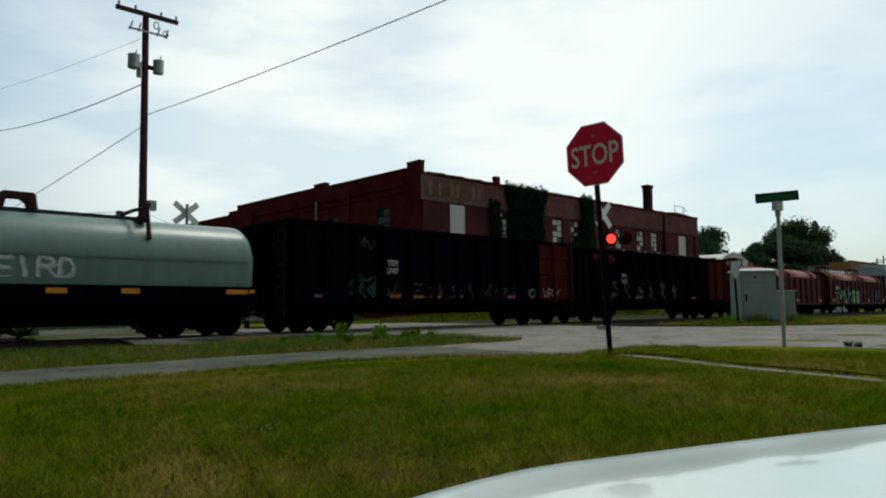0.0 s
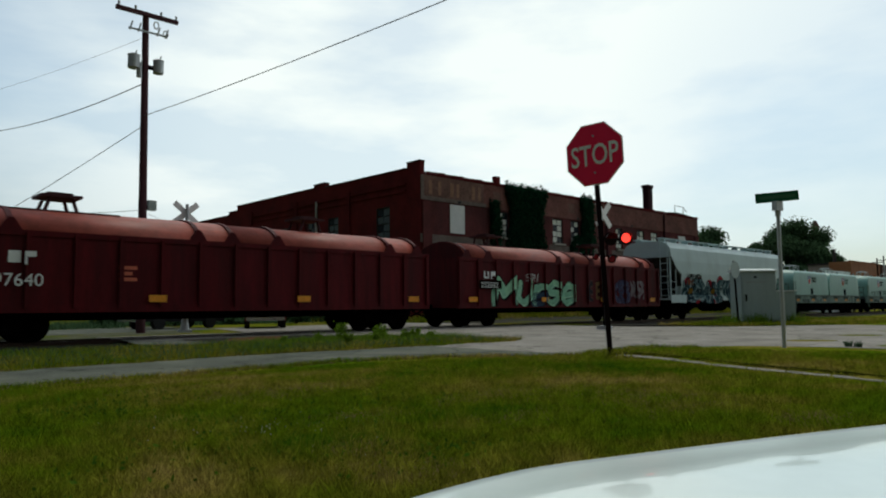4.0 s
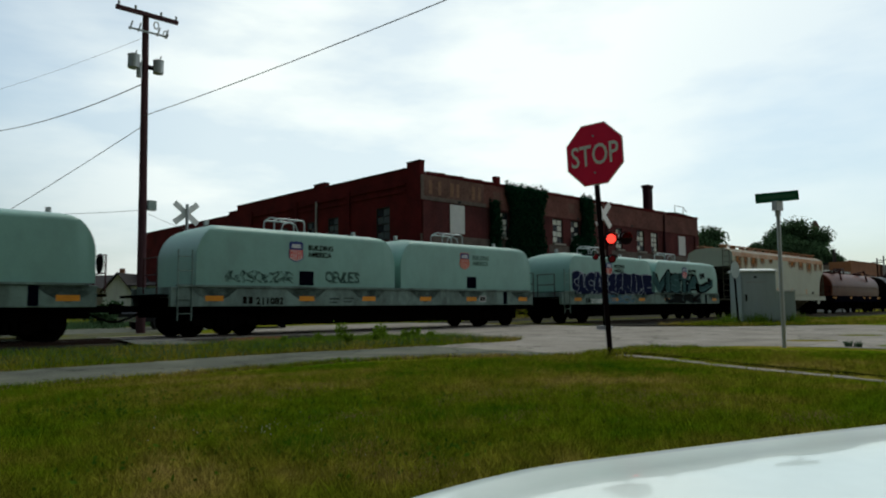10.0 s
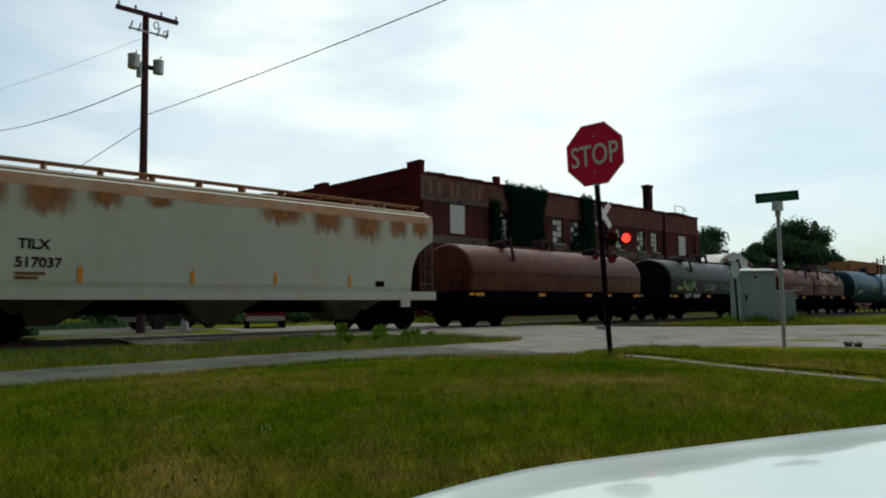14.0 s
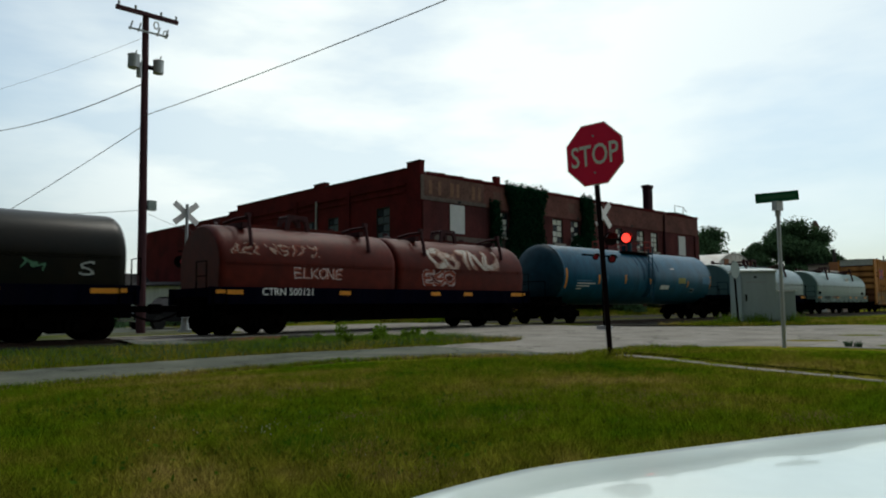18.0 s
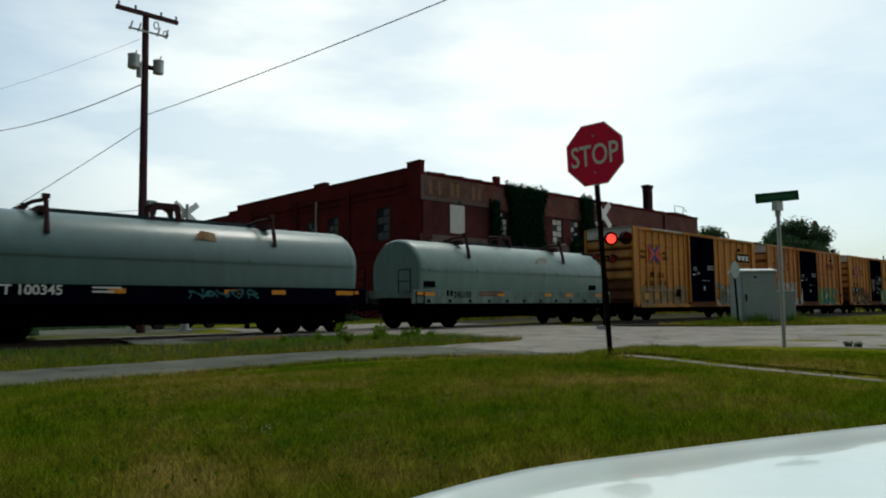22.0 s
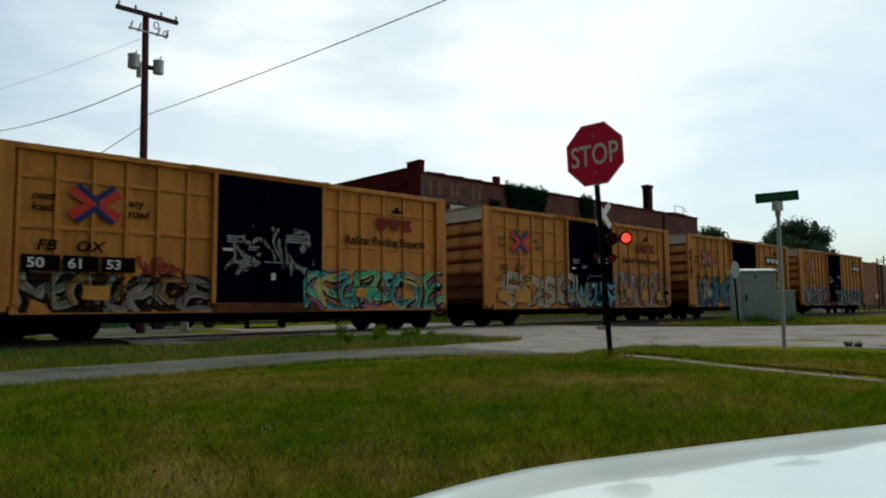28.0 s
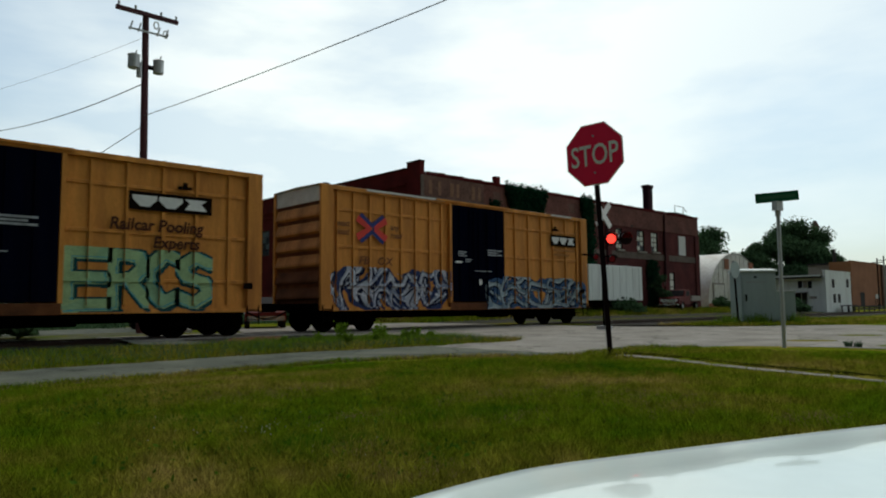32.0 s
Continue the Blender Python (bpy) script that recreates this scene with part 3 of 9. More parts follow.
for i in range(9):
    a, b = -0.15 + i * 0.128 + 0.003, -0.15 + (i + 1) * 0.128 - 0.003
    near, far = [Vector(PATH[0]).lerp(Vector(PATH[1]), k) for k in (a, b)], [Vector(PATH[2]).lerp(Vector(PATH[3]), k) for k in (a, b)]
    q = [near[0], far[0], far[1], near[1]]
    base = [float(lie(v.x - 0.05, v.y)) for v in (near[0], near[0], near[1], near[1])]
    lo = [bm.verts.new((v.x, v.y, h - 0.08)) for v, h in zip(q, base)]
    hi = [bm.verts.new((v.x, v.y, h + 0.008)) for v, h in zip(q, base)]
    bm.faces.new(hi)
    for k in range(4):
        j = (k + 1) % 4
        bm.faces.new((lo[k], lo[j], hi[j], hi[k]))
    w = [bank.verts.new((v.x + dx, v.y, h + dz)) for v, h, dx, dz in ((far[0], base[0], 0.004, -0.05), (far[1], base[2], 0.004, -0.05), (far[1], base[2], 0.05, 0.036), (far[0], base[0], 0.05, 0.036), (far[0], base[0], 0.30, 0.030), (far[1], base[2], 0.30, 0.030))]
    bank.faces.new(w[:4])
    bank.faces.new((w[3], w[2], w[5], w[4]))
sidewalk = tagged(part("sidewalk", bm, "concrete"), "narrow concrete footpath across the lawn", "pavement", kind="structure")
tagged(part("turf_edge", bank, "soil"), "dark cut edge of the turf above the footpath", "turf edge", kind="structure")
park = strip("parking_strip", [(-7, 3.5), (-7, -3), (7.5, -5), (7.5, -1.2)], "asphalt", -0.24, "asphalt strip where the car stands", "pavement")

# ---- track ----
bm = prism([(YC - 2.6, -0.32), (YC + 2.6, -0.32), (YC + 1.75, -0.13), (YC - 1.75, -0.13)], -120, 7.2)
prism([(YC - 2.6, -0.32), (YC + 2.6, -0.32), (YC + 1.75, -0.13), (YC - 1.75, -0.13)], 25.7, 420, bm)
ballast = tagged(part("track_bed", bm, "ballast"), "weedy brown ballast bed of the railway", "track bed", kind="structure")
track = thing("railway_track", "single railway track of rusty rails on ties", "railway", kind="structure")
railprof = [(-0.07, -0.17), (0.07, -0.17), (0.07, -0.155), (0.012, -0.14), (0.012, -0.04), (0.036, -0.03), (0.036, 0.0), (-0.036, 0.0), (-0.036, -0.03), (-0.012, -0.04), (-0.012, -0.14), (-0.07, -0.155)]
for s in (-0.75, 0.75):
    part("rail", prism([(YC + s + y, z) for y, z in railprof], -120, 420), "rail", track)
tie_mesh = None
for i in range(170):
    x = -14.0 + i * 0.52
    if 7.0 < x < 26.0:
        continue
    if tie_mesh is None:
        tie_mesh = part("tie", box(-0.11, 0.11, YC - 1.3, YC + 1.3, -0.30, -0.115), "tie", track, at=pose(x, 0, 0))
    else:
        again(tie_mesh, track, pose(x, 0, 0))
bm = bmesh.new()
for a, b in ((YC - 2.2, YC - 0.83), (YC - 0.64, YC + 0.64), (YC + 0.83, YC + 1.9)):
    for k in range(6):
        box(12.3 + k * 2.2, 14.46 + k * 2.2, a, b, -0.2, -0.008, bm)
    for k in range(2):
        box(7.4 + k * 2.45, 9.82 + k * 2.45, a, b, -0.2, -0.012, bm)
crossing = tagged(part("crossing_panels", bm, "concrete"), "concrete panels of the level crossing", "crossing", kind="structure")
apron = strip("crossing_apron", [(6.6, 17.8), (7.2, 16.4), (8.4, 15.6), (10.0, 16.6), (12.2, 17.6), (12.2, 20.9), (7.2, 20.9)], "apron_tar", -0.016, "worn tarred walkway beside the crossing", "pavement")
mud = strip("mud_patch", [(8.6, 17.3), (9.1, 16.5), (9.5, 16.4), (10.6, 17.6), (11.3, 18.9), (10.4, 19.3), (9.2, 18.4)], "box_dark", 0.004, "reddish-brown mud patch beside the rails", "mud")



def drape(name, x0, x1, y0, y1, material, label, seed, step=0.5):
    """A ragged-edged sheet of bare soil laid on the ground."""
    rng = np.random.default_rng(seed)
    xs, ys = np.arange(x0, x1 + step, step), np.arange(y0, y1 + step / 2, step)
    X, Y = np.meshgrid(xs, ys, indexing="ij")
    Y[:, 0] += rng.uniform(-0.3, 0.3, len(xs))
    Y[:, -1] += rng.uniform(-0.3, 0.3, len(xs))
    v = np.stack([X, Y, lie(X, Y) + 0.006], -1).reshape(-1, 3)
    i = np.arange(len(xs) * len(ys)).reshape(len(xs), len(ys))
    f = np.stack([i[:-1, :-1], i[1:, :-1], i[1:, 1:], i[:-1, 1:]], -1).reshape(-1, 4)
    return tagged(sheet(name, v, f, material, smooth=True), label, "bare ground", kind="structure")


# bare cinders, with the train's shade on the ground mixed into their colour
drape("cinder_strip", 25.6, 90.0, 15.4, 18.9, "cinder", "cinders and thin weeds beside the track, darkened for the train's shade", 51)
drape("cinder_strip", 25.6, 90.0, 24.5, 30.0, "cinder", "cinders and thin weeds beyond the track, darkened for the train's shade", 52)
drape("dusty_strip", -20.0, 11.5, 24.5, 27.4, "dusty_verge", "dusty trodden grass beyond the track", 53)

# loose ballast stones and gravel along the near side of the track
def stones(name, n, place, size, material, label, seed):
    rng = np.random.default_rng(seed)
    x, y, z = place(n, rng)
    c = np.stack([x, y, z], -1)
    d = np.array([(1, 0, 0), (0, 1, 0), (-1, 0, 0), (0, -1, 0), (0, 0, 0.8), (0, 0, -0.8)])
    v = c[:, None, :] + d[None] * (size * rng.uniform(0.5, 1.4, (len(x), 6, 1)))
    f = np.array([(0, 1, 4), (1, 2, 4), (2, 3, 4), (3, 0, 4), (1, 0, 5), (2, 1, 5), (3, 2, 5), (0, 3, 5)])
    f = (np.arange(len(x))[:, None, None] * 6 + f[None]).reshape(-1, 3)
    return tagged(sheet(name, v.reshape(-1, 3), f, material), label, "gravel", kind="stuff")


def bed(n, rng):
    x, y = rng.uniform(-6, 7.2, n), rng.uniform(YC - 2.5, YC - 0.85, n)
    return x, y, np.interp(y, [YC - 2.6, YC - 1.75], [-0.31, -0.12])


def shoulder(n, rng):
    x, y = rng.uniform(2, 12.5, n), rng.uniform(16.2, 19.4, n)
    return x, y, lie(x, y) + 0.004


stones("gravel", 9000, bed, 0.035, "ballast", "loose brown ballast stones beside the rail", 31)
stones("gravel", 9000, shoulder, 0.028, "ballast", "scattered gravel on the rough verge", 32)

# ---- brick building behind the track ----
FX, FY, BX = 30.03, 33.6, 68.1
mill = thing("brick_building", "old two-storey dark red brick factory with painted band and ivy", "building", pose(FX, FY, 0))
W2 = BX - FX
openings = [(2.69, 4.07, 5.82, 7.76, 1), (7.59, 8.66, 5.85, 7.72, 0), (13.95, 15.27, 5.78, 7.74, 0), (16.32, 17.48, 5.85, 7.76, 0), (22.9, 23.9, 5.77, 7.62, 0),
            (26.34, 27.58, 5.75, 7.66, 0), (28.8, 30.0, 5.80, 7.66, 0), (33.92, 35.25, 5.72, 7.62, 1)]
low_open = [(4.6, 6.6, 1.2, 4.2, 0), (10.0, 12.0, 1.2, 4.2, 0), (15.0, 17.0, 1.2, 4.2, 0), (20.5, 22.5, 1.2, 4.2, 0), (31.0, 33.0, 1.2, 4.0, 0)]
side_open = [(3.09, 4.57, 5.42, 7.72, 0), (9.09, 10.44, 5.5, 7.6, 0), (12.25, 13.3, 5.5, 7.55, 0), (16.21, 17.6, 5.3, 7.40, 0), (19.1, 20.5, 5.3, 7.45, 0), (24.2, 25.4, 5.3, 7.4, 0), (27.6, 28.9, 5.3, 7.4, 0)]


def pierced(holes, x0, x1, z0, z1, y0, y1):
    """A wall from x0 to x1 with holes right through it."""
    bm = bmesh.new()
    xs = sorted({x0, x1, *[h[0] for h in holes], *[h[1] for h in holes]})
    for a, b in zip(xs[:-1], xs[1:]):
        mid = (a + b) / 2
        zs = sorted([(h[2], h[3]) for h in holes if h[0] < mid < h[1]])
        z = z0
        for lo, hi in zs:
            box(a, b, y0, y1, z, lo, bm)
            z = hi
        box(a, b, y0, y1, z, z1, bm)
    bmesh.ops.remove_doubles(bm, verts=bm.verts[:], dist=0.001)
    return bm


front = part("wall", pierced(openings + low_open, 0.4, W2, -0.3, 9.55, 0.0, 0.4), "brick_front", mill, "weathered brown brick front")
# painted band along the top, a belt between the storeys, coping
part("sign_band", box(6.25, W2 - 0.2, -0.05, 0.0, 7.85, 9.5), "brick_band", mill, "faded painted band of paler brick")
part("sign_panel", box(0.3, 6.0, -0.05, 0.0, 8.12, 9.5), "sign_panel", mill, "weathered painted sign panel")
part("panel_border", box(0.05, 0.3, -0.058, 0.0, 7.86, 9.5), "panel_border", mill)
part("panel_border", box(0.3, 6.25, -0.058, 0.0, 7.86, 8.12), "panel_border", mill)
part("panel_border", box(6.0, 6.25, -0.058, 0.0, 8.12, 9.5), "brick_band", mill)
part("belt", box(0.0, W2, -0.06, 0.0, 5.05, 5.62), "panel_border", mill, "paler brick belt course")
part("coping", box(0.45, W2 + 0.05, -0.06, 0.5, 9.55, 9.70), "brick_red", mill, "dark red coping")
for i in range(62):
    x = 0.6 + i * 0.605
    part("coping_tile", box(x, x + 0.42, -0.09, 0.2, 9.70, 9.75 + 0.02 * (i % 3)), "brick_red", mill)
for x in (0.55, 12.9, 21.6, 31.4, W2 - 0.5):
    part("pier", box(x - 0.4, x + 0.4, -0.12, -0.06, -0.3, 7.80), "brick_front", mill)
for x in (3.4, 17.1, 25.3):
    part("drain_hole", box(x, x + 0.32, -0.062, -0.05, 7.88, 8.05), "roof_dark", mill)
for x in (21.3, 31.05):
    part("downpipe", rod((x, -0.14, 3.6), (x, -0.14, 9.4), 0.07, 0.07, 8), "chimney_dark", mill, "dark iron downpipe")
random.seed(3)
# what is left of the painted letters, as plain bars
for x0, x1 in ((0.74, 1.85), (2.71, 3.56), (4.8, 5.69)):
    for a, b in ((x0, x0 + 0.30), (x1 - 0.26, x1)):
        part("painted_letter", box(a, b, -0.056, -0.05, 8.28, 9.2), "faded_letter", mill, "faded painted sign bar")
for x0 in (7.0, 16.0, 20.4):
    part("painted_letter", box(x0, x0 + 0.8, -0.0545, -0.05, 8.35, 9.1), "sign_panel", mill, "faded painted sign bar")


def window(parent, x0, x1, z0, z1, y, boarded, turn=None, rows=4, cols=2):
    fr = bmesh.new()
    t = 0.07
    box(x0, x0 + t, y, y + 0.1, z0, z1, fr)
    box(x1 - t, x1, y, y + 0.1, z0, z1, fr)
    box(x0 + t, x1 - t, y, y + 0.1, z0, z0 + t, fr)
    box(x0 + t, x1 - t, y, y + 0.1, z1 - t, z1, fr)
    if boarded:
        w = part("board", box(x0, x1, y - 0.12, y - 0.02, z0, z1), "board_white", parent, "white boarded window", at=turn)
        fr.free()
        return
    w = part("window", fr, "roof_dark", parent, "broken factory window with pale panes", at=turn)
    for i in range(cols):
        for j in range(rows):
            a, b = x0 + t + (x1 - x0 - 2 * t) * i / cols + 0.03, x0 + t + (x1 - x0 - 2 * t) * (i + 1) / cols - 0.03
            c, d = z0 + t + (z1 - z0 - 2 * t) * j / rows + 0.03, z0 + t + (z1 - z0 - 2 * t) * (j + 1) / rows - 0.03
            k = random.random()
            part("pane", box(a, b, y + 0.03, y + 0.045, c, d), ("pane_pale" if k < 0.72 else "glass_dark") if turn is None else ("pane_grey" if k < 0.62 else "glass_dark"), w)
    part("sill", box(x0 - 0.08, x1 + 0.08, y - 0.3, y, z0 - 0.14, z0), "stone", w)


for x0, x1, z0, z1, bd in openings + low_open:
    window(mill, x0, x1, z0, z1, 0.08, bd)
# the long side wall, which steps down away from the track
side = bmesh.new()
turn = pose(0, 0, 0, 0, 0, 90)      # local x runs back along the side
part("wall", pierced(side_open, 0.0, 48.0, -0.3, 8.9, -0.4, 0.0), "brick_red", mill, "dark red brick side wall", at=turn)
for a, b, z in ((-0.0, 1.3, 10.38), (1.3, 10.9, 10.03), (10.9, 12.4, 10.36), (12.4, 24.9, 10.12), (24.9, 26.5, 9.70), (26.5, 48.0, 9.42)):
    part("parapet", box(a, b, -0.4, 0.0, 8.9, z), "brick_red", mill, at=turn)
    part("coping", box(a - 0.02, b, -0.45, 0.05, z, z + 0.08), "roof_dark", mill, at=turn)
for x in (7.6, 14.7, 22.0, 30.5):
    part("pilaster", box(x, x + 0.5, 0.0, 0.12, -0.3, 9.3), "brick_red", mill, at=turn)
part("corbel", box(1.4, 7.5, 0.0, 0.07, 8.5, 8.68), "brick_red", mill, at=turn)
part("corbel", box(8.2, 14.6, 0.0, 0.07, 8.45, 8.62), "brick_red", mill, at=turn)
part("corbel", box(15.3, 21.9, 0.0, 0.07, 8.40, 8.56), "brick_red", mill, at=turn)
part("corbel", box(1.4, 7.5, 0.0, 0.10, 8.95, 9.1), "brick_red", mill, at=turn)
part("corbel", box(8.2, 14.6, 0.0, 0.10, 8.90, 9.04), "brick_red", mill, at=turn)
part("corbel", box(15.3, 21.9, 0.0, 0.10, 8.84, 8.98), "brick_red", mill, at=turn)
part("corbel", box(1.4, 7.5, 0.0, 0.05, 4.75, 5.0), "brick_red", mill, at=turn)
part("downpipe", rod((11.91, 0.08, 4.2), (11.91, 0.08, 9.03), 0.09, 0.09, 10), "galv", mill, "grey metal downpipe", at=turn)
for x0, x1, z0, z1, bd in side_open:
    window(mill, x0, x1, z0, z1, -0.12, bd, turn=turn)
part("wall", box(W2 - 0.4, W2, 0.4, 48, -0.3, 9.5), "brick_front", mill)
part("wall", box(0.0, W2, 48.0, 48.4, -0.3, 8.9), "brick_red", mill)
part("roof", box(0.4, W2 - 0.4, 0.4, 48.0, 8.75, 8.9), "roof_dark", mill)
part("floor_slab", box(0.4, W2 - 0.4, 0.4, 47.9, 4.7, 4.85), "roof_dark", mill)
ch = part("chimney", box(29.2, 30.05, 0.42, 0.97, 8.9, 11.95), "chimney_dark", mill, "dark square brick chimney")
part("chimney_cap", box(29.12, 30.13, 0.34, 1.05, 11.95, 12.22), "chimney_dark", ch)
part("vent", box(7.98, 8.40, 0.5, 0.9, 8.9, 10.42), "brick_red", mill)
ant = part("roof_rail", pipe([(30.5, 0.6, 9.7), (34.6, 0.6, 10.05), (34.6, 0.6, 10.75), (36.3, 0.6, 10.75), (36.3, 0.6, 10.05), (34.6, 0.6, 10.05)], 0.035), "roof_dark", mill, "thin metal frame on the roof")
part("roof_rail", pipe([(36.3, 0.6, 10.75), (37.0, 0.6, 10.3)], 0.03), "roof_dark", mill)
part("gutter", box(33.2, 36.6, 0.3, 0.9, 9.72, 9.95), "roof_dark", mill)


def leaves(n, spread, size, rng, flat=None):
    """Arrays of n small leaf clumps; spread(rng) gives a place."""
    c = spread(n, rng)
    a = rng.normal(size=(n, 3))
    b = rng.normal(size=(n, 3))
    a /= np.linalg.norm(a, axis=1)[:, None]
    b -= a * (a * b).sum(1)[:, None]
    b /= np.linalg.norm(b, axis=1)[:, None]
    s = size * rng.uniform(0.6, 1.4, (n, 1))
    v = np.stack([c - a * s, c - b * s * 0.6, c + a * s, c + b * s * 0.6], 1).reshape(-1, 3)
    return v, np.arange(4 * n).reshape(-1, 4)


def ivy(parent, x0, x1, z0, z1, n, seed):
    rng = np.random.default_rng(seed)

    def spread(k, r):
        u, w = r.uniform(0, 1, k), r.uniform(0, 1, k)
        lo = x0 + (x1 - x0) * (0.10 + 0.10 * np.sin(9 * w + seed)) * (0.4 + w * 0.3)
        hi = x1 - (x1 - x0) * (0.10 + 0.10 * np.sin(7 * w + 2 * seed)) * w
        return np.stack([lo + (hi - lo) * u, -0.08 - r.gamma(1.5, 0.08, k), z0 + (z1 - z0) * w + 0.15 * r.normal(size=k) * (w > 0.9)], -1)
    v, f = leaves(n * 2, spread, 0.095, rng)
    tagged(sheet("ivy", v, f, "leaf_ivy", parent), "dark green ivy on the brick")


ivy(mill, 6.5, 7.7, 3.0, 8.3, 2200, 1)
ivy(mill, 8.2, 13.0, 3.0, 9.75, 9500, 2)
ivy(mill, 17.5, 19.3, 5.6, 9.8, 2400, 3)
ivy(mill, 16.0, 19.5, 3.0, 6.4, 3200, 5)
ivy(mill, 27.6, 29.8, 0.0, 4.8, 2600, 4)

# ---- posts and signs ----
def stop_sign():
    t = thing("stop_sign", "red octagonal stop sign on a leaning dark post in the lawn", "stop sign", pose(7.83, 5.10, 0.13))
    part("post", rod((0.02, 0.0, -0.3), (-0.225, 0.03, 2.95), 0.045, 0.045, 4), "post_dark", t)
    R = 0.40 / math.cos(math.pi / 8)

    def octagon(r):
        return [(r * math.cos(radians(22.5 + 45 * i)), r * math.sin(radians(22.5 + 45 * i))) for i in range(8)]
    face = part("plate", plate(octagon(R), 0.0, 0.004), "sign_white", t, at=pose(-0.275, -0.018, 2.641, 1.2, -1.7, -83.5))
    part("field", plate(octagon(R * 0.965), -0.004, -0.001), "sign_red", face)
    words("STOP", 0, -0.006, -0.136, 0.385, "sign_white", face, "lettering", align="CENTER", squeeze=0.735, bold=0.004)
    for z in (0.24, -0.24):
        part("bolt", rod((0, -0.012, z), (0, 0.03, z), 0.014), "galv", face)
    return t


stop_sign()


def street_sign():
    t = thing("street_name_sign", "green street name blade on a grey steel post", "street sign", pose(13.2, 4.97, 0.03))
    part("post", rod((0, 0, -0.3), (0, 0, 2.55), 0.035, 0.035, 10), "alu", t, at=pose(0, 0, 0, 0, 0.2, 0))
    part("cap", rod((0, 0, 2.40), (0, 0, 2.50), 0.05, 0.05, 10), "alu", t)
    part("bracket", box(-0.09, 0.09, -0.05, 0.05, 2.50, 2.67), "alu", t, at=pose(0, 0, 0, 0, 0, -15))
    bl = part("blade", box(-0.36, 0.36, -0.004, 0.004, 2.67, 2.85), "sign_green", t, at=pose(0.054, -0.052, 0, 0, -1.5, -70))
    part("name_bar", box(-0.30, 0.30, -0.006, -0.004, 2.73, 2.79), "faded_green", bl)
    return t


street_sign()


def crossbuck(z, parent, y=-0.06, a=45):
    for s in (a, -a):
        part("blade", box(-0.61, 0.61, -0.004, 0.004, -0.115, 0.115), "sign_white", parent, "white crossbuck blade", at=pose(0, y - (0.006 if s > 0 else 0), z, 0, s, 0))


def signal(at, z, front):
    t = thing("crossing_signal", "railway crossing signal with crossbuck and red flashing lights" if front else "railway crossing mast with crossbuck seen from behind", "crossing signal", at, "crossing signals")
    part("mast", rod((0, 0, -0.1), (0, 0, z + 0.35), 0.06, 0.06, 10), "alu" if not front else "black_steel", t)
    if not front:
        part("mast_foot", rod((0, 0, -0.1), (0, 0, 0.55), 0.20, 0.11, 12), "alu", t, "cast foot of the mast")
        part("junction_box", box(-0.16, 0.16, -0.2, -0.06, 0.55, 0.85), "alu", t)
    part("base", box(-0.2, 0.2, -0.2, 0.2, -0.1, 0.12), "alu", t)
    crossbuck(z, t, -0.09 if front else 0.09, 45 if front else 40)
    return t


M["lamp_red"] = glow("lamp_red", (1.0, 0.045, 0.03), 2.2)
M["lens_dark"] = mat("lens_dark", (0.012, 0.004, 0.005), 0.5, var=0.1, spec=0.15)
M["lens_dim"] = mat("lens_dim", (0.35, 0.02, 0.03), 0.3, var=0.1)
near_sig = signal(pose(21.77, 14.41, 0.0), 4.15, True)
part("crossarm", box(-0.25, 1.62, -0.03, 0.03, 3.27, 3.33), "black_steel", near_sig)
part("crossarm", box(-1.26, 0.95, -0.03, 0.03, 2.61, 2.67), "black_steel", near_sig)
far_sig = signal(pose(11.5, 26.5, -0.05), 4.63, False)
FLASH = []
for x, z, rz in ((0.33, 3.52, 150), (0.36, 2.74, 165), (-0.26, 2.72, -8)):
    hd = part("lamp_head", rod((0, 0, 0), (0, 0.02, 0), 0.24, 0.24, 24), "black_steel", far_sig, at=pose(x, -0.1 if x < 0 else -0.05, z, 0, 0, rz))
    part("housing", rod((0, 0.02, 0), (0, 0.24, 0), 0.18, 0.12, 18), "black_steel", hd)
    part("visor", rod((0, -0.25, 0.02), (0, 0, 0), 0.17, 0.18, 18), "black_steel", hd) if x > 0 else part("lens", rod((0.08, -0.02, 0), (0.08, 0, 0), 0.10, 0.10, 16), "lens_dim", hd)
part("crossarm", box(-0.3, 0.4, -0.03, 0.03, 3.1, 3.16), "black_steel", far_sig)
part("bell_box", box(0.55, 0.95, -0.15, 0.15, 1.1, 2.0), "black_steel", far_sig)


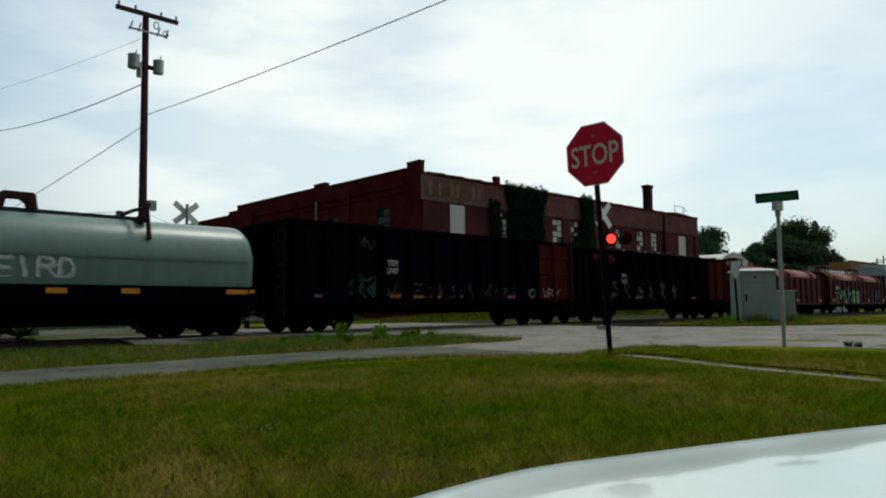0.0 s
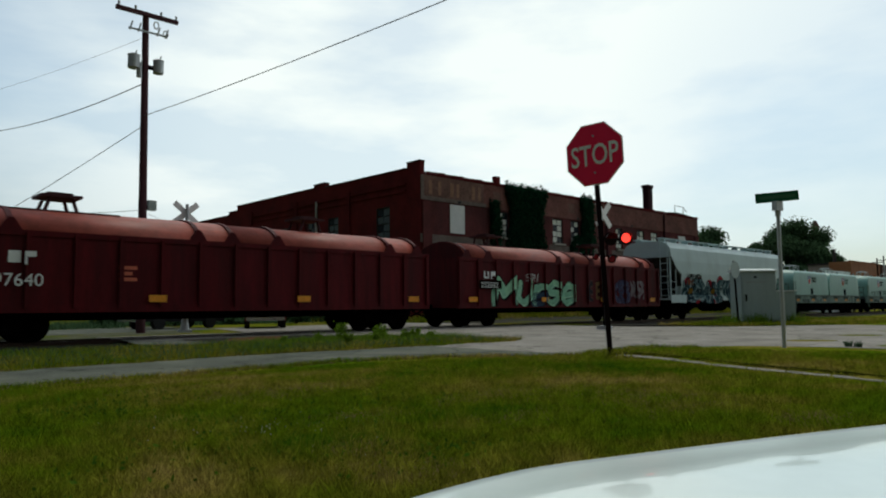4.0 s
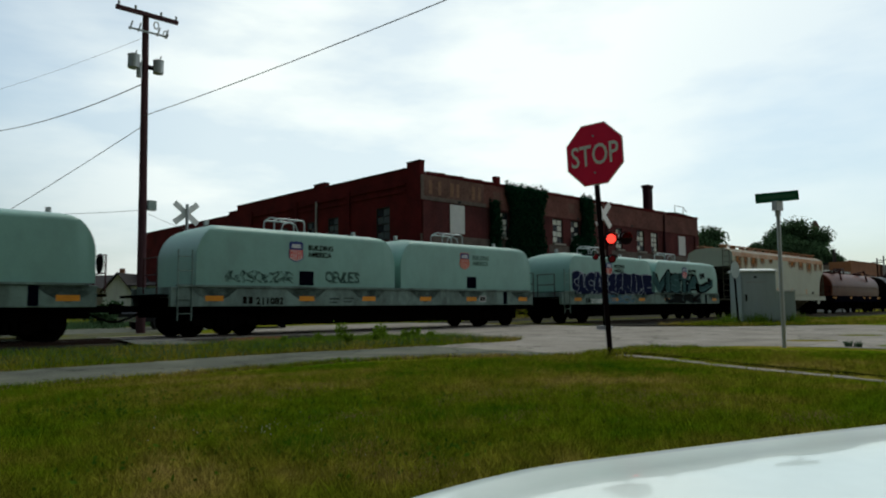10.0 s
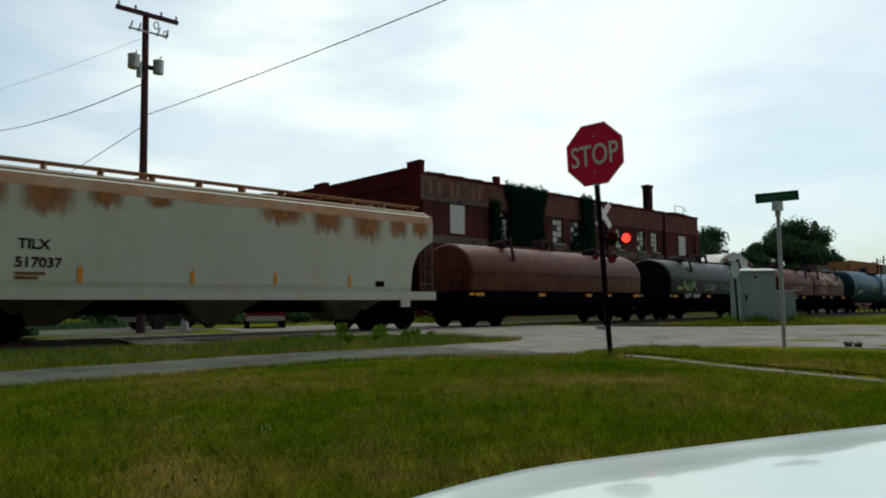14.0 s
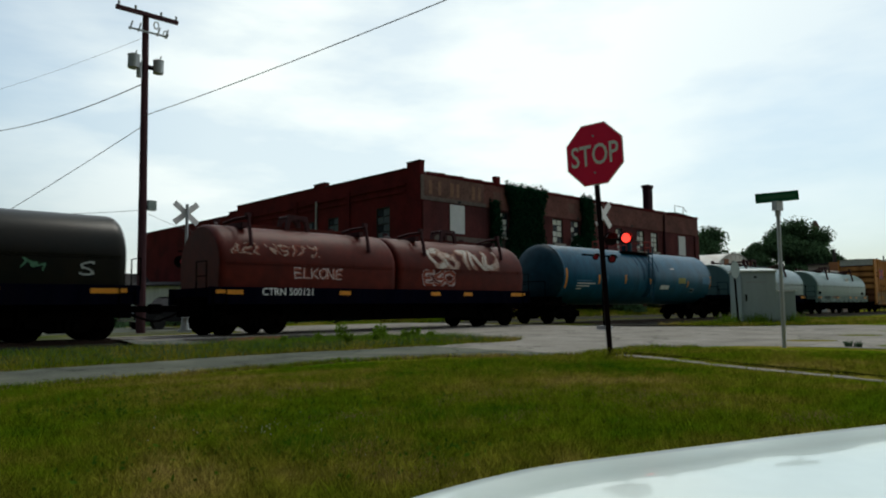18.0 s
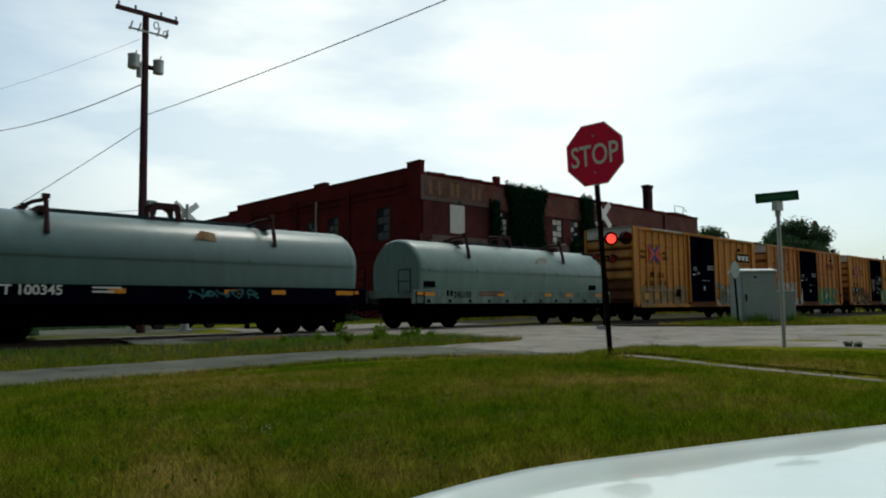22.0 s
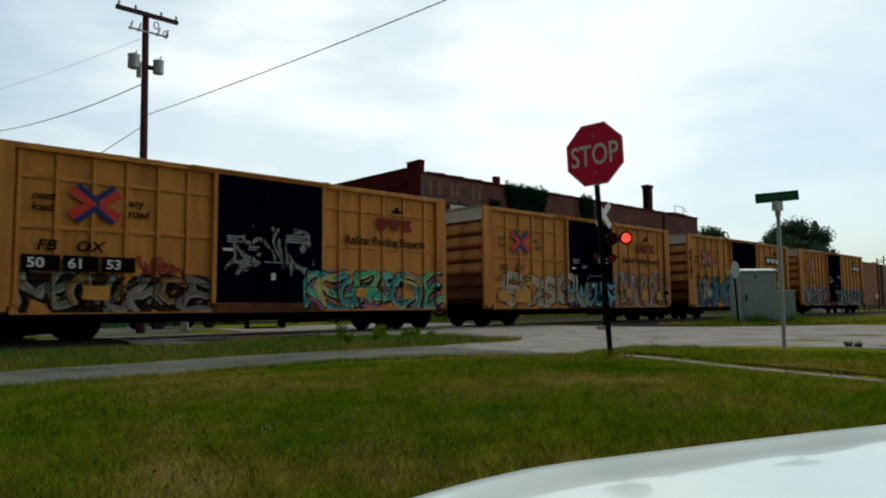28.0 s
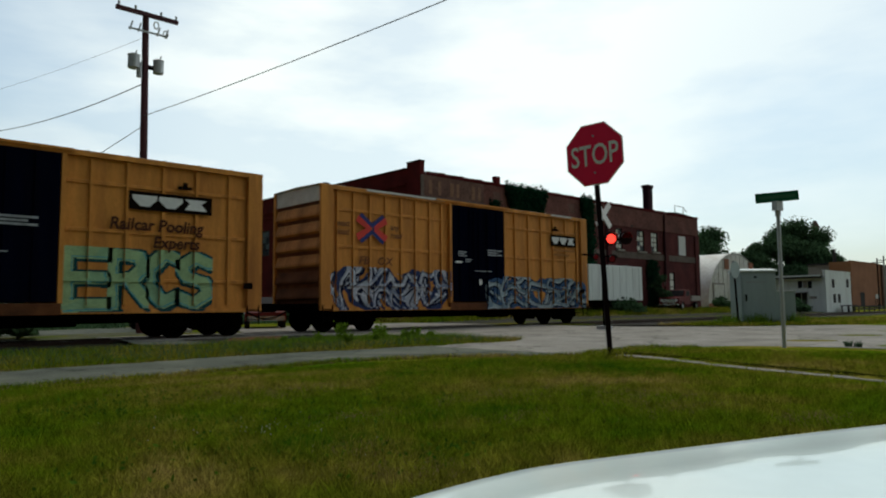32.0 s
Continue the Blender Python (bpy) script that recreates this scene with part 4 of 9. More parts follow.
def lamp(parent, x, z, y, lens, r=0.16):
    """A lamp with its round background and visor, aimed at the road."""
    back = part("background_disc", rod((0, 0, 0), (0, 0.02, 0), r * 1.45, r * 1.45, 28), "lens_dark", parent, at=pose(x, y, z, 0, 0, -42))
    part("housing", rod((0, 0.02, 0), (0, 0.20, 0), r * 1.05, r * 0.75, 20), "lens_dark", back)
    bm = bmesh.new()
    n = 14
    pts = [(math.cos(math.pi * i / n), math.sin(math.pi * i / n)) for i in range(n + 1)]
    a = [bm.verts.new((c * r * 1.15, 0, s * r * 1.15)) for c, s in pts]
    b = [bm.verts.new((c * r * 1.1, -0.24, 0.03 + s * r * 1.0)) for c, s in pts]
    for i in range(n):
        bm.faces.new((a[i], b[i], b[i + 1], a[i + 1]))
    part("visor", bm, "lens_dark", back)
    if lens:
        part("lens", rod((0, -0.02, 0), (0, 0, 0), r, r, 20), lens, back)
    else:
        bm = rod((0, -0.012, 0), (0, 0, 0), r, r, 24)
        for f in bm.faces:
            f.material_index = 1 if len(f.verts) > 4 and f.calc_center_median().y < -0.01 else 0
        g = part("reflector", bm, ["lens_dark", "lamp_red"], back, "glowing red lamp", at=pose(0, -0.02, 0))
        FLASH.append(g)
    return back


lamp(near_sig, 0.33, 3.28, -0.16, None, 0.175)
lamp(near_sig, 1.33, 3.37, -0.16, None, 0.175)
lamp(near_sig, 0.42, 2.55, -0.12, "lens_dim", 0.11)
lamp(near_sig, -0.62, 2.58, -0.12, "lens_dim", 0.08)

pole = thing("utility_pole", "tall dark wooden utility pole with crossarms and transformers", "utility pole", pose(9.77, 26.3, -0.05))
part("pole", rod((0, 0, -0.5), (-0.12, 0, 12.1), 0.17, 0.115, 12), "pole_wood", pole)
part("crossarm", box(-1.15, 1.15, -0.06, 0.06, 11.9, 12.05), "pole_wood", pole, at=pose(-0.1, -0.15, 0, 0, 0, 0))
part("crossarm", box(-0.68, 0.68, -0.025, 0.025, 11.28, 11.34), "galv", pole, at=pose(-0.1, -0.15, 0))
for x in (-1.05, -0.45, 0.5, 1.08):
    part("insulator", rod((x - 0.1, -0.15, 12.05), (x - 0.1, -0.15, 12.2), 0.035, 0.05), "galv", pole)
for x in (-0.66, -0.35, 0.35, 0.66):
    part("fuse_cutout", rod((x - 0.1, -0.2, 11.22), (x - 0.02, -0.25, 11.55), 0.03, 0.03), "galv", pole)
for x, z, r in ((-0.53, 10.12, 0.21), (0.38, 10.10, 0.19), (-0.32, 9.82, 0.10)):
    c = part("transformer", rod((x, -0.05, z - 0.27), (x, -0.05, z + 0.22), r, r, 16), "galv", pole, "grey transformer can")
    part("lid", rod((x, -0.05, z + 0.22), (x, -0.05, z + 0.28), r * 1.1, r * 0.5, 16), "galv", c)
    part("bushing", rod((x + 0.05, -0.08, z + 0.26), (x + 0.08, -0.1, z + 0.42), 0.03, 0.02, 8), "galv", c)
part("bracket", box(-0.4, 0.3, -0.06, 0.06, 9.95, 10.08), "black_steel", pole)
part("meter_box", box(0.12, 0.42, -0.12, 0.1, 4.58, 4.95), "cabinet_grey", pole)
for x, z in ((0.30, 11.62), (0.66, 11.36)):
    part("insulator_ring", pipe([(x - 0.1 + 0.09 * math.cos(a), -0.22, z + 0.14 * math.sin(a)) for a in (k * math.pi / 8 for k in range(17))], 0.022, 6), "galv", pole)


def cable(a, b, sag, r, name="overhead_cable"):
    a, b = Vector(a), Vector(b)
    pts = [a.lerp(b, i / 24) - Vector((0, 0, sag * 4 * (i / 24) * (1 - i / 24))) for i in range(25)]
    ob = part(name, pipe(pts, r, 5), "wire")
    return tagged(ob, "thin dark overhead cable strung from the pole", "cable", "overhead cables")


cable((9.65, 26.2, 8.05), (12.6, -3.5, 8.65), 0.30, 0.014)
cable((9.62, 26.24, 7.66), (5.36, 40.90, 3.53), 0.10, 0.014)
cable((9.62, 26.24, 9.29), (6.96, 44.00, 10.24), 0.42, 0.02)
cable((9.5, 26.3, 11.0), (5.0, 48.0, 12.0), 0.3, 0.006)
cable((9.6, 26.3, 4.5), (8.0, 60.0, 8.2), 0.3, 0.010)
cable((9.9, 26.3, 4.4), (30.0, 60.0, 7.4), 0.3, 0.008)

cab = thing("signal_cabinet", "grey steel railway signal cabinet beside the crossing", "cabinet", pose(31.85, 13.24, -0.02, 0, 0, -44))
part("body", box(-0.78, 0.78, -0.6, 0.6, 0.12, 2.30, bev=0.02), "cabinet_grey", cab)
part("roof", prism([(-0.66, 2.30), (0.66, 2.30), (0.66, 2.36), (0, 2.46), (-0.66, 2.36)], -0.84, 0.84), "wall_white", cab, "pale gabled roof cap")
part("vent", box(-0.20, -0.08, -0.635, -0.62, 2.02, 2.10), "black_steel", cab)
part("door_seam", box(-0.55, 0.30, -0.632, -0.624, 1.82, 1.845), "siding", cab)
part("base", box(-0.8, 0.8, -0.62, 0.62, -0.2, 0.12), "concrete", cab)
dr = part("door", box(-0.70, 0.70, -0.625, -0.6, 0.2, 2.2), "cabinet_grey", cab)
part("handle", box(-0.6, -0.54, -0.66, -0.625, 1.0, 1.3), "black_steel", dr)
cab2 = thing("meter_cabinet", "small grey service cabinet", "cabinet", pose(32.69, 12.30, -0.02, 0, 0, -44))
part("body", box(-0.42, 0.42, -0.35, 0.35, 0.0, 1.42, bev=0.02), "cabinet_grey", cab2)
# white lid: the highlight on the cabinet's top is in its colour
part("lid", box(-0.46, 0.46, -0.39, 0.39, 1.42, 1.47), "white_paint", cab2)
disc = thing("round_sign", "round traffic sign seen from behind, grey, on a black post", "traffic sign", pose(29.83, 13.05, -0.02, 0, 0, -4))
part("post", rod((0, 0, -0.2), (-0.24, 0, 2.72), 0.045, 0.045, 8), "black_steel", disc)
part("plate", rod((-0.22, -0.05, 2.33), (-0.22, -0.06, 2.33), 0.37, 0.37, 28), "cabinet_grey", disc)

# ---- railway cars: local x from the leading end, y across the track, z from the rail heads ----
CARS = []


def car(name, label, s, category="railway car"):
    t = thing(name, label, category, pose(s - run(0), YC, 0), "train")
    CARS.append((t, s))
    return t


def truck_mesh():
    bm = bmesh.new()
    for y in (-1.02, 1.02):
        plate([(-1.18, 0.34), (-1.14, 0.62), (-0.72, 0.66), (-0.38, 0.82), (0.38, 0.82), (0.72, 0.66), (1.14, 0.62), (1.18, 0.34), (0.66, 0.36), (0.42, 0.22), (-0.42, 0.22), (-0.66, 0.36)], y - 0.09, y + 0.09, bm)
        for x in (-0.89, 0.89):
            rod((x, y - 0.16, 0.46), (x, y + 0.16, 0.46), 0.13, 0.13, 12, bm)
        for k in (-0.2, 0.0, 0.2):
            rod((k, y - 0.12, 0.3), (k, y - 0.12, 0.58), 0.085, 0.085, 8, bm)
    box(-0.25, 0.25, -1.0, 1.0, 0.5, 0.86, bm)
    return bm


def wheelset_mesh():
    bm = bmesh.new()
    for y in (-0.75, 0.75):
        s = 1 if y > 0 else -1
        rod((0, y - 0.045, 0), (0, y + 0.065 * s, 0), 0.455, 0.455, 28, bm)
        rod((0, y - 0.065 * s, 0), (0, y - 0.045 * s, 0), 0.485, 0.485, 28, bm)
        rod((0, y + 0.066 * s, 0), (0, y + 0.09 * s, 0), 0.20, 0.17, 14, bm)
    rod((0, -1.0, 0), (0, 1.0, 0), 0.085, 0.085, 10, bm)
    return bm


TRUCK, WHEELS, AXLES = [], [], []


def trucks(parent, x0, x1):
    for x in (x0, x1):
        if not TRUCK:
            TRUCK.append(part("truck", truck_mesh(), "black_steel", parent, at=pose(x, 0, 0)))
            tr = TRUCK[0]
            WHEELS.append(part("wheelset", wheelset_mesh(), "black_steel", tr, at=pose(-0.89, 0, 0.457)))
            w = WHEELS[0]
        else:
            tr = again(TRUCK[0], parent, pose(x, 0, 0))
            w = again(WHEELS[0], tr, pose(-0.89, 0, 0.457))
        w2 = again(WHEELS[0], tr, pose(0.89, 0, 0.457))
        AXLES.extend([(w, -0.89), (w2, 0.89)])


COUP = []


def couplers(parent, L, z=0.86):
    for x, d in ((0, -1), (L, 1)):
        if not COUP:
            bm = box(0.0, 0.95, -0.09, 0.09, -0.1, 0.1)
            box(0.85, 1.12, -0.17, 0.12, -0.15, 0.15, bm)
            COUP.append(part("coupler", bm, "black_steel", parent, at=pose(x, 0, z, 0, 0, 0 if d > 0 else 180)))
            COUP.append(part("air_hose", pipe([(0.1, -0.35, -0.1), (0.4, -0.36, -0.25), (0.8, -0.33, -0.38), (1.12, -0.28, -0.36)], 0.03), "black_steel", parent, at=pose(x, 0, z, 0, 0, 0 if d > 0 else 180)))
        else:
            for c in COUP:
                again(c, parent, pose(x, 0, z, 0, 0, 0 if d > 0 else 180))


def ladder(parent, x, y, z0, z1, w, mat_="black_steel", n=6, along="x", name="ladder"):
    bm = bmesh.new()
    dx, dy = (w, 0) if along == "x" else (0, w)
    rod((x, y, z0), (x, y, z1), 0.022, 0.022, 6, bm)
    rod((x + dx, y + dy, z0), (x + dx, y + dy, z1), 0.022, 0.022, 6, bm)
    for i in range(n):
        z = z0 + (z1 - z0) * (i + 0.5) / n
        rod((x, y, z), (x + dx, y + dy, z), 0.016, 0.016, 6, bm)
    return part(name, bm, mat_, parent)


BL = 15.59       # boxcar body


BOX_BUILD = {
    "wide": {"ribs": [0.64, 1.52, 2.42, 3.30, 4.18, 5.05, 10.5, 11.45, 12.45, 13.45, 14.5], "door": (5.95, 9.70)},
    "narrow": {"ribs": [0.74, 1.44, 2.18, 2.90, 3.65, 4.38, 5.11, 5.75, 10.24, 11.16, 12.08, 12.98, 13.93, 14.82], "door": (6.26, 9.40)},
}


def boxcar(s0, build, paint, label):
    t = car("boxcar", label, s0)
    t["build"] = build
    H, Y = 5.08, 1.53
    d0, d1 = BOX_BUILD[build]["door"]
    for s in (-1, 1):
        y0, y1 = (-Y + 0.07, -Y + 0.10) if s < 0 else (Y - 0.10, Y - 0.07)
        for a, b, z in ((0.12, d0, 0.78), (d1, BL - 0.12, 0.78)):
            part("side_panel", box(a, b, y0, y1, z, H - 0.1), paint, t, "mustard-yellow painted steel")
    rib = None
    xs = BOX_BUILD[build]["ribs"]
    for s in (-1, 1):
        for x in xs:
            if rib is None:
                rib = part("rib", box(-0.05, 0.05, -0.035, 0.035, 0.98, H - 0.12), paint, t, at=pose(x, s * (Y - 0.035), 0))
            else:
                again(rib, t, pose(x, s * (Y - 0.035), 0))
        # short rails between the ribs
        stops = [xs[0] - 0.06] + [x for x in xs if x < d0] + [d0 - 0.12], [d1 + 0.12] + [x for x in xs if x > d1] + [BL - 0.5]
        for row in stops:
            for a, b in zip(row[:-1], row[1:]):
                for z in (1.67, 3.01, 4.31):
                    if b - a > 0.3:
                        part("belt_rail", prism([(-0.02, -0.05), (0.035, -0.05), (0.035, 0.03), (-0.02, 0.05)] if s > 0 else [(-0.035, -0.05), (0.02, -0.05), (0.02, 0.05), (-0.035, 0.03)], a + 0.06, b - 0.06), paint, t, at=pose(0, s * (Y - 0.058), z))
    for s in (-1, 1):
        part("corner_post", box(0.0, 0.5, s * Y - 0.06, s * Y + 0.06, 0.76, H, bev=0.02), paint, t)
        part("corner_post", box(BL - 0.5, BL, s * Y - 0.06, s * Y + 0.06, 0.76, H, bev=0.02), paint, t)
        part("side_sill", box(0.5, d0 - 0.12, s * Y - 0.05, s * Y + 0.04, 0.74, 0.86), paint, t)
        part("side_sill", box(d1 + 0.12, BL - 0.5, s * Y - 0.05, s * Y + 0.04, 0.74, 0.86), paint, t)
        part("door_sill", box(d0 - 0.12, d1 + 0.12, s * Y - 0.07, s * Y + 0.09, 0.72, 1.02), "box_dark", t, "rusty brown door sill")
        part("roof_rail", box(0.0, BL, s * Y - 0.05, s * Y + 0.05, H - 0.1, H + 0.04), paint, t)
        part("door_post", box(d0 - 0.14, d0 - 0.02, s * Y - 0.07, s * Y + 0.07, 1.02, H - 0.1), paint, t)
        part("door_post", box(d1 + 0.02, d1 + 0.14, s * Y - 0.07, s * Y + 0.07, 1.02, H - 0.1), paint, t)
        d = part("door", box(d0, d1, s * Y - 0.05, s * Y + 0.03, 1.06, H - 0.11), "door_navy", t, "dark navy plug door")
        for k in range(5):
            x = d0 + (d1 - d0) * (k + 0.7) / 5.6
            part("door_rib", box(x, x + 0.08, s * (Y + 0.065) - 0.03, s * (Y + 0.065) + 0.03, 1.10, H - 0.2), "door_navy", d)
        for x in ((d0 + d1) / 2 - 0.35, (d0 + d1) / 2 + 0.4):
            part("lock_bar", rod((x, s * (Y + 0.11), 1.08), (x, s * (Y + 0.11), H - 0.2), 0.028, 0.028, 8), "door_navy", d)
        part("latch", box((d0 + d1) / 2 - 0.6, (d0 + d1) / 2 + 0.6, s * (Y + 0.13) - 0.02, s * (Y + 0.13) + 0.02, 2.0, 2.12), "door_navy", d)
        part("door_track", box(d0 - 0.9, d1 + 0.3, s * (Y + 0.10) - 0.03, s * (Y + 0.10) + 0.03, H - 0.02, H + 0.05), paint, t)
    # ends with pressed ribs
    for x, d in ((0.1, -1), (BL - 0.1, 1)):
        e = part("end_wall", box(min(x, x - d * 0.08), max(x, x - d * 0.08), -Y + 0.06, Y - 0.06, 0.95, 4.56), "box_dark", t, "ribbed yellow end, dark brown behind the ribs")
        part("end_top", box(min(x + d * 0.04, x - d * 0.08), max(x + d * 0.04, x - d * 0.08), -Y + 0.07, Y - 0.07, 4.56, H + 0.02), "end_white", t, "pale galvanised end panel")
        for k in range(6):
            z = 1.12 + k * 0.575
            bm = bmesh.new()
            pr = [(0, 0), (d * 0.10, 0.06), (d * 0.10, 0.14), (d * 0.02, 0.40), (0, 0.44)]
            plate(pr, -1.42, 1.42, bm)
            # lowest two ribs sooty, with some of the shade there in the brown
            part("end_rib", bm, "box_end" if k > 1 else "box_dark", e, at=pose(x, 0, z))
        part("end_sill", box(min(x, x + d * 0.2), max(x, x + d * 0.2), -1.4, 1.4, 0.75, 1.0), "black_steel", t)
    part("roof", prism([(-Y, H + 0.045), (Y, H + 0.045), (Y, H + 0.06), (0, H + 0.10), (-Y, H + 0.06)], 0.0, BL), "box_roof", t, "pale galvanised roof")
    for x in range(1, 15):
        part("roof_seam", prism([(-1.5, H + 0.055), (1.5, H + 0.055), (1.5, H + 0.085), (0, H + 0.125), (-1.5, H + 0.085)], x * 1.04 - 0.03, x * 1.04 + 0.03), "box_roof", t)
    # the sheen on the roof edge, laid on as pale strips
    if build == "narrow":
        for a, b in ((1.95, 5.85), (12.75, 14.3)):
            part("roof_flashing", box(a, b, -Y - 0.085, -Y - 0.055, H - 0.03, H + 0.05), "end_white", t, "pale strip painted as the sheen on the roof edge")
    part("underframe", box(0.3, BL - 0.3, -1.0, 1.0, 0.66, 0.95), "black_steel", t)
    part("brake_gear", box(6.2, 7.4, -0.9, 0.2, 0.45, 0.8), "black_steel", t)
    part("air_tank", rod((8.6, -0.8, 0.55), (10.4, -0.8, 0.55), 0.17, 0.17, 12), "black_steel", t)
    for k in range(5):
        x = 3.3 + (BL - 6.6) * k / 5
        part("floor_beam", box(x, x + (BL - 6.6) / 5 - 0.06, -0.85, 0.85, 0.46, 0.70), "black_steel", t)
    part("brake_rod", rod((3.0, -0.4, 0.5), (12.6, -0.4, 0.5), 0.03, 0.03, 6), "black_steel", t)
    ladder(t, 0.08, -1.60, 0.35, 0.95, 0.40, n=2, name="step")
    ladder(t, BL - 0.5, -1.60, 0.35, 0.95, 0.40, n=2, name="step")
    trucks(t, 1.57, BL - 1.57)
    couplers(t, BL)
    return t


BOX = [boxcar(98.09, "narrow", "box_yellow", "mustard-yellow steel boxcar with pale painted-over graffiti"),
       boxcar(115.89, "wide", "box_orange", "orange-yellow steel boxcar with white and green graffiti"),
       boxcar(133.62, "wide", "box_yellow", "mustard-yellow steel boxcar with black number patches and mint graffiti"),
       boxcar(151.42, "wide", "box_yellow", "mustard-yellow steel boxcar with cream and pink graffiti"),
       boxcar(169.24, "wide", "box_yellow", "mustard-yellow steel boxcar with blue and green graffiti"),
       boxcar(187.05, "narrow", "box_yellow", "mustard-yellow steel boxcar with silver graffiti")]


def arch(half, z0, zs, top, n=14):
    """Hood profile: upright to zs, then an arch up to top."""
    p = [(-half, z0)]
    q = [(half, z0)]
    a = [(half * math.cos(math.pi * i / n), zs + (top - zs) * math.sin(math.pi * i / n)) for i in range(n + 1)]
    return q + a + p


def coil_car(s0, s1, label, hood, sill, top=3.58, half=1.48, hooks=None, split=None, head=None):
    t = car("coil_car", label, s0)
    L = s1 - s0
    part("deck", box(0.1, L - 0.1, -1.35, 1.35, 1.22, 1.50), sill, t)
    for s in (-1, 1):
        part("side_sill", box(0.0, L, s * 1.46 - 0.07, s * 1.46 + 0.07, 0.98, 1.52, bev=0.015), sill, t)
    part("center_sill", box(-0.2, L + 0.2, -0.35, 0.35, 0.6, 1.22), "black_steel", t)
    for i in range(6):
        x = 2.8 + (L - 5.6) * i / 5
        part("crossbearer", box(x - 0.1, x + 0.1, -1.2, 1.2, 0.55, 1.0), "black_steel", t)
    part("trough", box(3.0, L - 3.0, -1.1, 1.1, 0.40, 0.98), "black_steel", t)
    a, b = 0.35, L - 0.35
    parts_ = [(a, b)] if split is None else [(a, split - 0.06), (split + 0.06, b)]
    for a, b in parts_:
        bm = bmesh.new()
        secs = [(a, 0.86), (a + 0.10, 0.97), (a + 0.25, 1.0), (b - 0.25, 1.0), (b - 0.10, 0.97), (b, 0.86)]
        rings = []
        for x, k in secs:
            rings.append([bm.verts.new((x, y * (1 - (1 - k) * 0.35) * (0.962 if z < 1.6 else 1.0), 1.50 + (z - 1.50) * (1 - (1 - k) * 0.35))) for y, z in arch(half, 1.50, 2.30, top)])
        for r0, r1 in zip(rings[:-1], rings[1:]):
            for i in range(len(r0) - 1):
                bm.faces.new((r0[i], r1[i], r1[i + 1], r0[i + 1]))
        bm.faces.new(rings[0])
        bm.faces.new(rings[-1][::-1])
        bmesh.ops.recalc_face_normals(bm, faces=bm.faces[:])
        h = part("hood", bm, hood, t, head or "", smooth=False)
        for p in h.data.polygons:
            p.use_smooth = len(p.vertices) == 4
        bm = bmesh.new()
        for s in (-1, 1):
            box(a + 0.2, b - 0.2, s * half - 0.03, s * half + 0.03, 2.27, 2.33, bm)
            for i in range(int((b - a) / 0.9)):
                x = a + 0.5 + i * 0.9
                box(x, x + 0.09, s * half - 0.045, s * half + 0.045, 2.25, 2.36, bm)
        part("seam", bm, hood, h)
    spots, loops = hooks or ((3.25, L - 3.6), (L / 2,))
    for x in spots:
        for s in (-1, 1):
            hk = rod((x, s * 1.36, 2.86), (x, s * 1.12, 3.90), 0.075, 0.06, 6)
            box(x - 0.09, x + 0.09, s * 1.11 - 0.07, s * 1.11 + 0.07, 3.80, 3.93, hk)
            pipe([(x, s * 1.14, 3.78), (x - 0.22, s * 0.7, 3.74), (x - 0.42, s * 0.25, 3.62)], 0.055, 6, hk)
            part("lifting_hook", hk, "bracket_red", t)
        part("lifting_bracket", box(x - 0.1, x + 0.1, -0.9, 0.9, top - 0.12, top + 0.06), "bracket_red", t)
    for x in loops:
        a, b = max([q for q in spots if q < x]), min([q for q in spots if q > x])
        part("roof_beam", box(a, b, -0.10, 0.10, top - 0.02, top + 0.11), "beam_dark" if hood in ("coil_grey", "coil_silver") else hood, t)
        for s in (-1, 1):
            y = s * 0.28
            lo = plate([(x - 0.50, top - 0.03), (x - 0.43, top + 0.40), (x - 0.36, top + 0.52), (x + 0.36, top + 0.52), (x + 0.43, top + 0.40), (x + 0.50, top - 0.03), (x + 0.36, top - 0.03),
                        (x + 0.29, top + 0.28), (x + 0.15, top + 0.385), (x - 0.15, top + 0.385), (x - 0.29, top + 0.28), (x - 0.36, top - 0.03)], y - 0.05, y + 0.05)
            part("lifting_loop", lo, "bracket_red", t, "dark red lifting frame")
        for d in (-0.40, 0.40):
            part("loop_bar", rod((x + d, -0.28, top + 0.44), (x + d, 0.28, top + 0.44), 0.05, 0.05, 8), "bracket_red", t)
    for x, w in ((0.2, 0.9), (4.74, 0.48), (L * 0.60, 0.5), (L * 0.72, 0.5), (L - 1.3, 0.95)):
        part("reflector", box(x, x + w, -1.534, -1.531, 1.29, 1.43), "mark_orange", t, "orange reflector strip")
    for x, d in ((-0.05, 1), (L + 0.05, -1)):
        bm = pipe([(x, -1.4, 1.4), (x, -1.4, 2.3), (x, -0.7, 2.3), (x, -0.7, 1.4)], 0.022, 6)
        pipe([(x, -1.4, 1.85), (x, -0.7, 1.85)], 0.018, 6, bm)
        part("end_rail", bm, "black_steel", t)
    ladder(t, 0.12, -1.55, 0.55, 1.45, 0.42, n=3, name="step")
    ladder(t, L - 0.55, -1.55, 0.55, 1.45, 0.42, n=3, name="step")
    trucks(t, 1.75, L - 1.75)
    couplers(t, L)
    return t


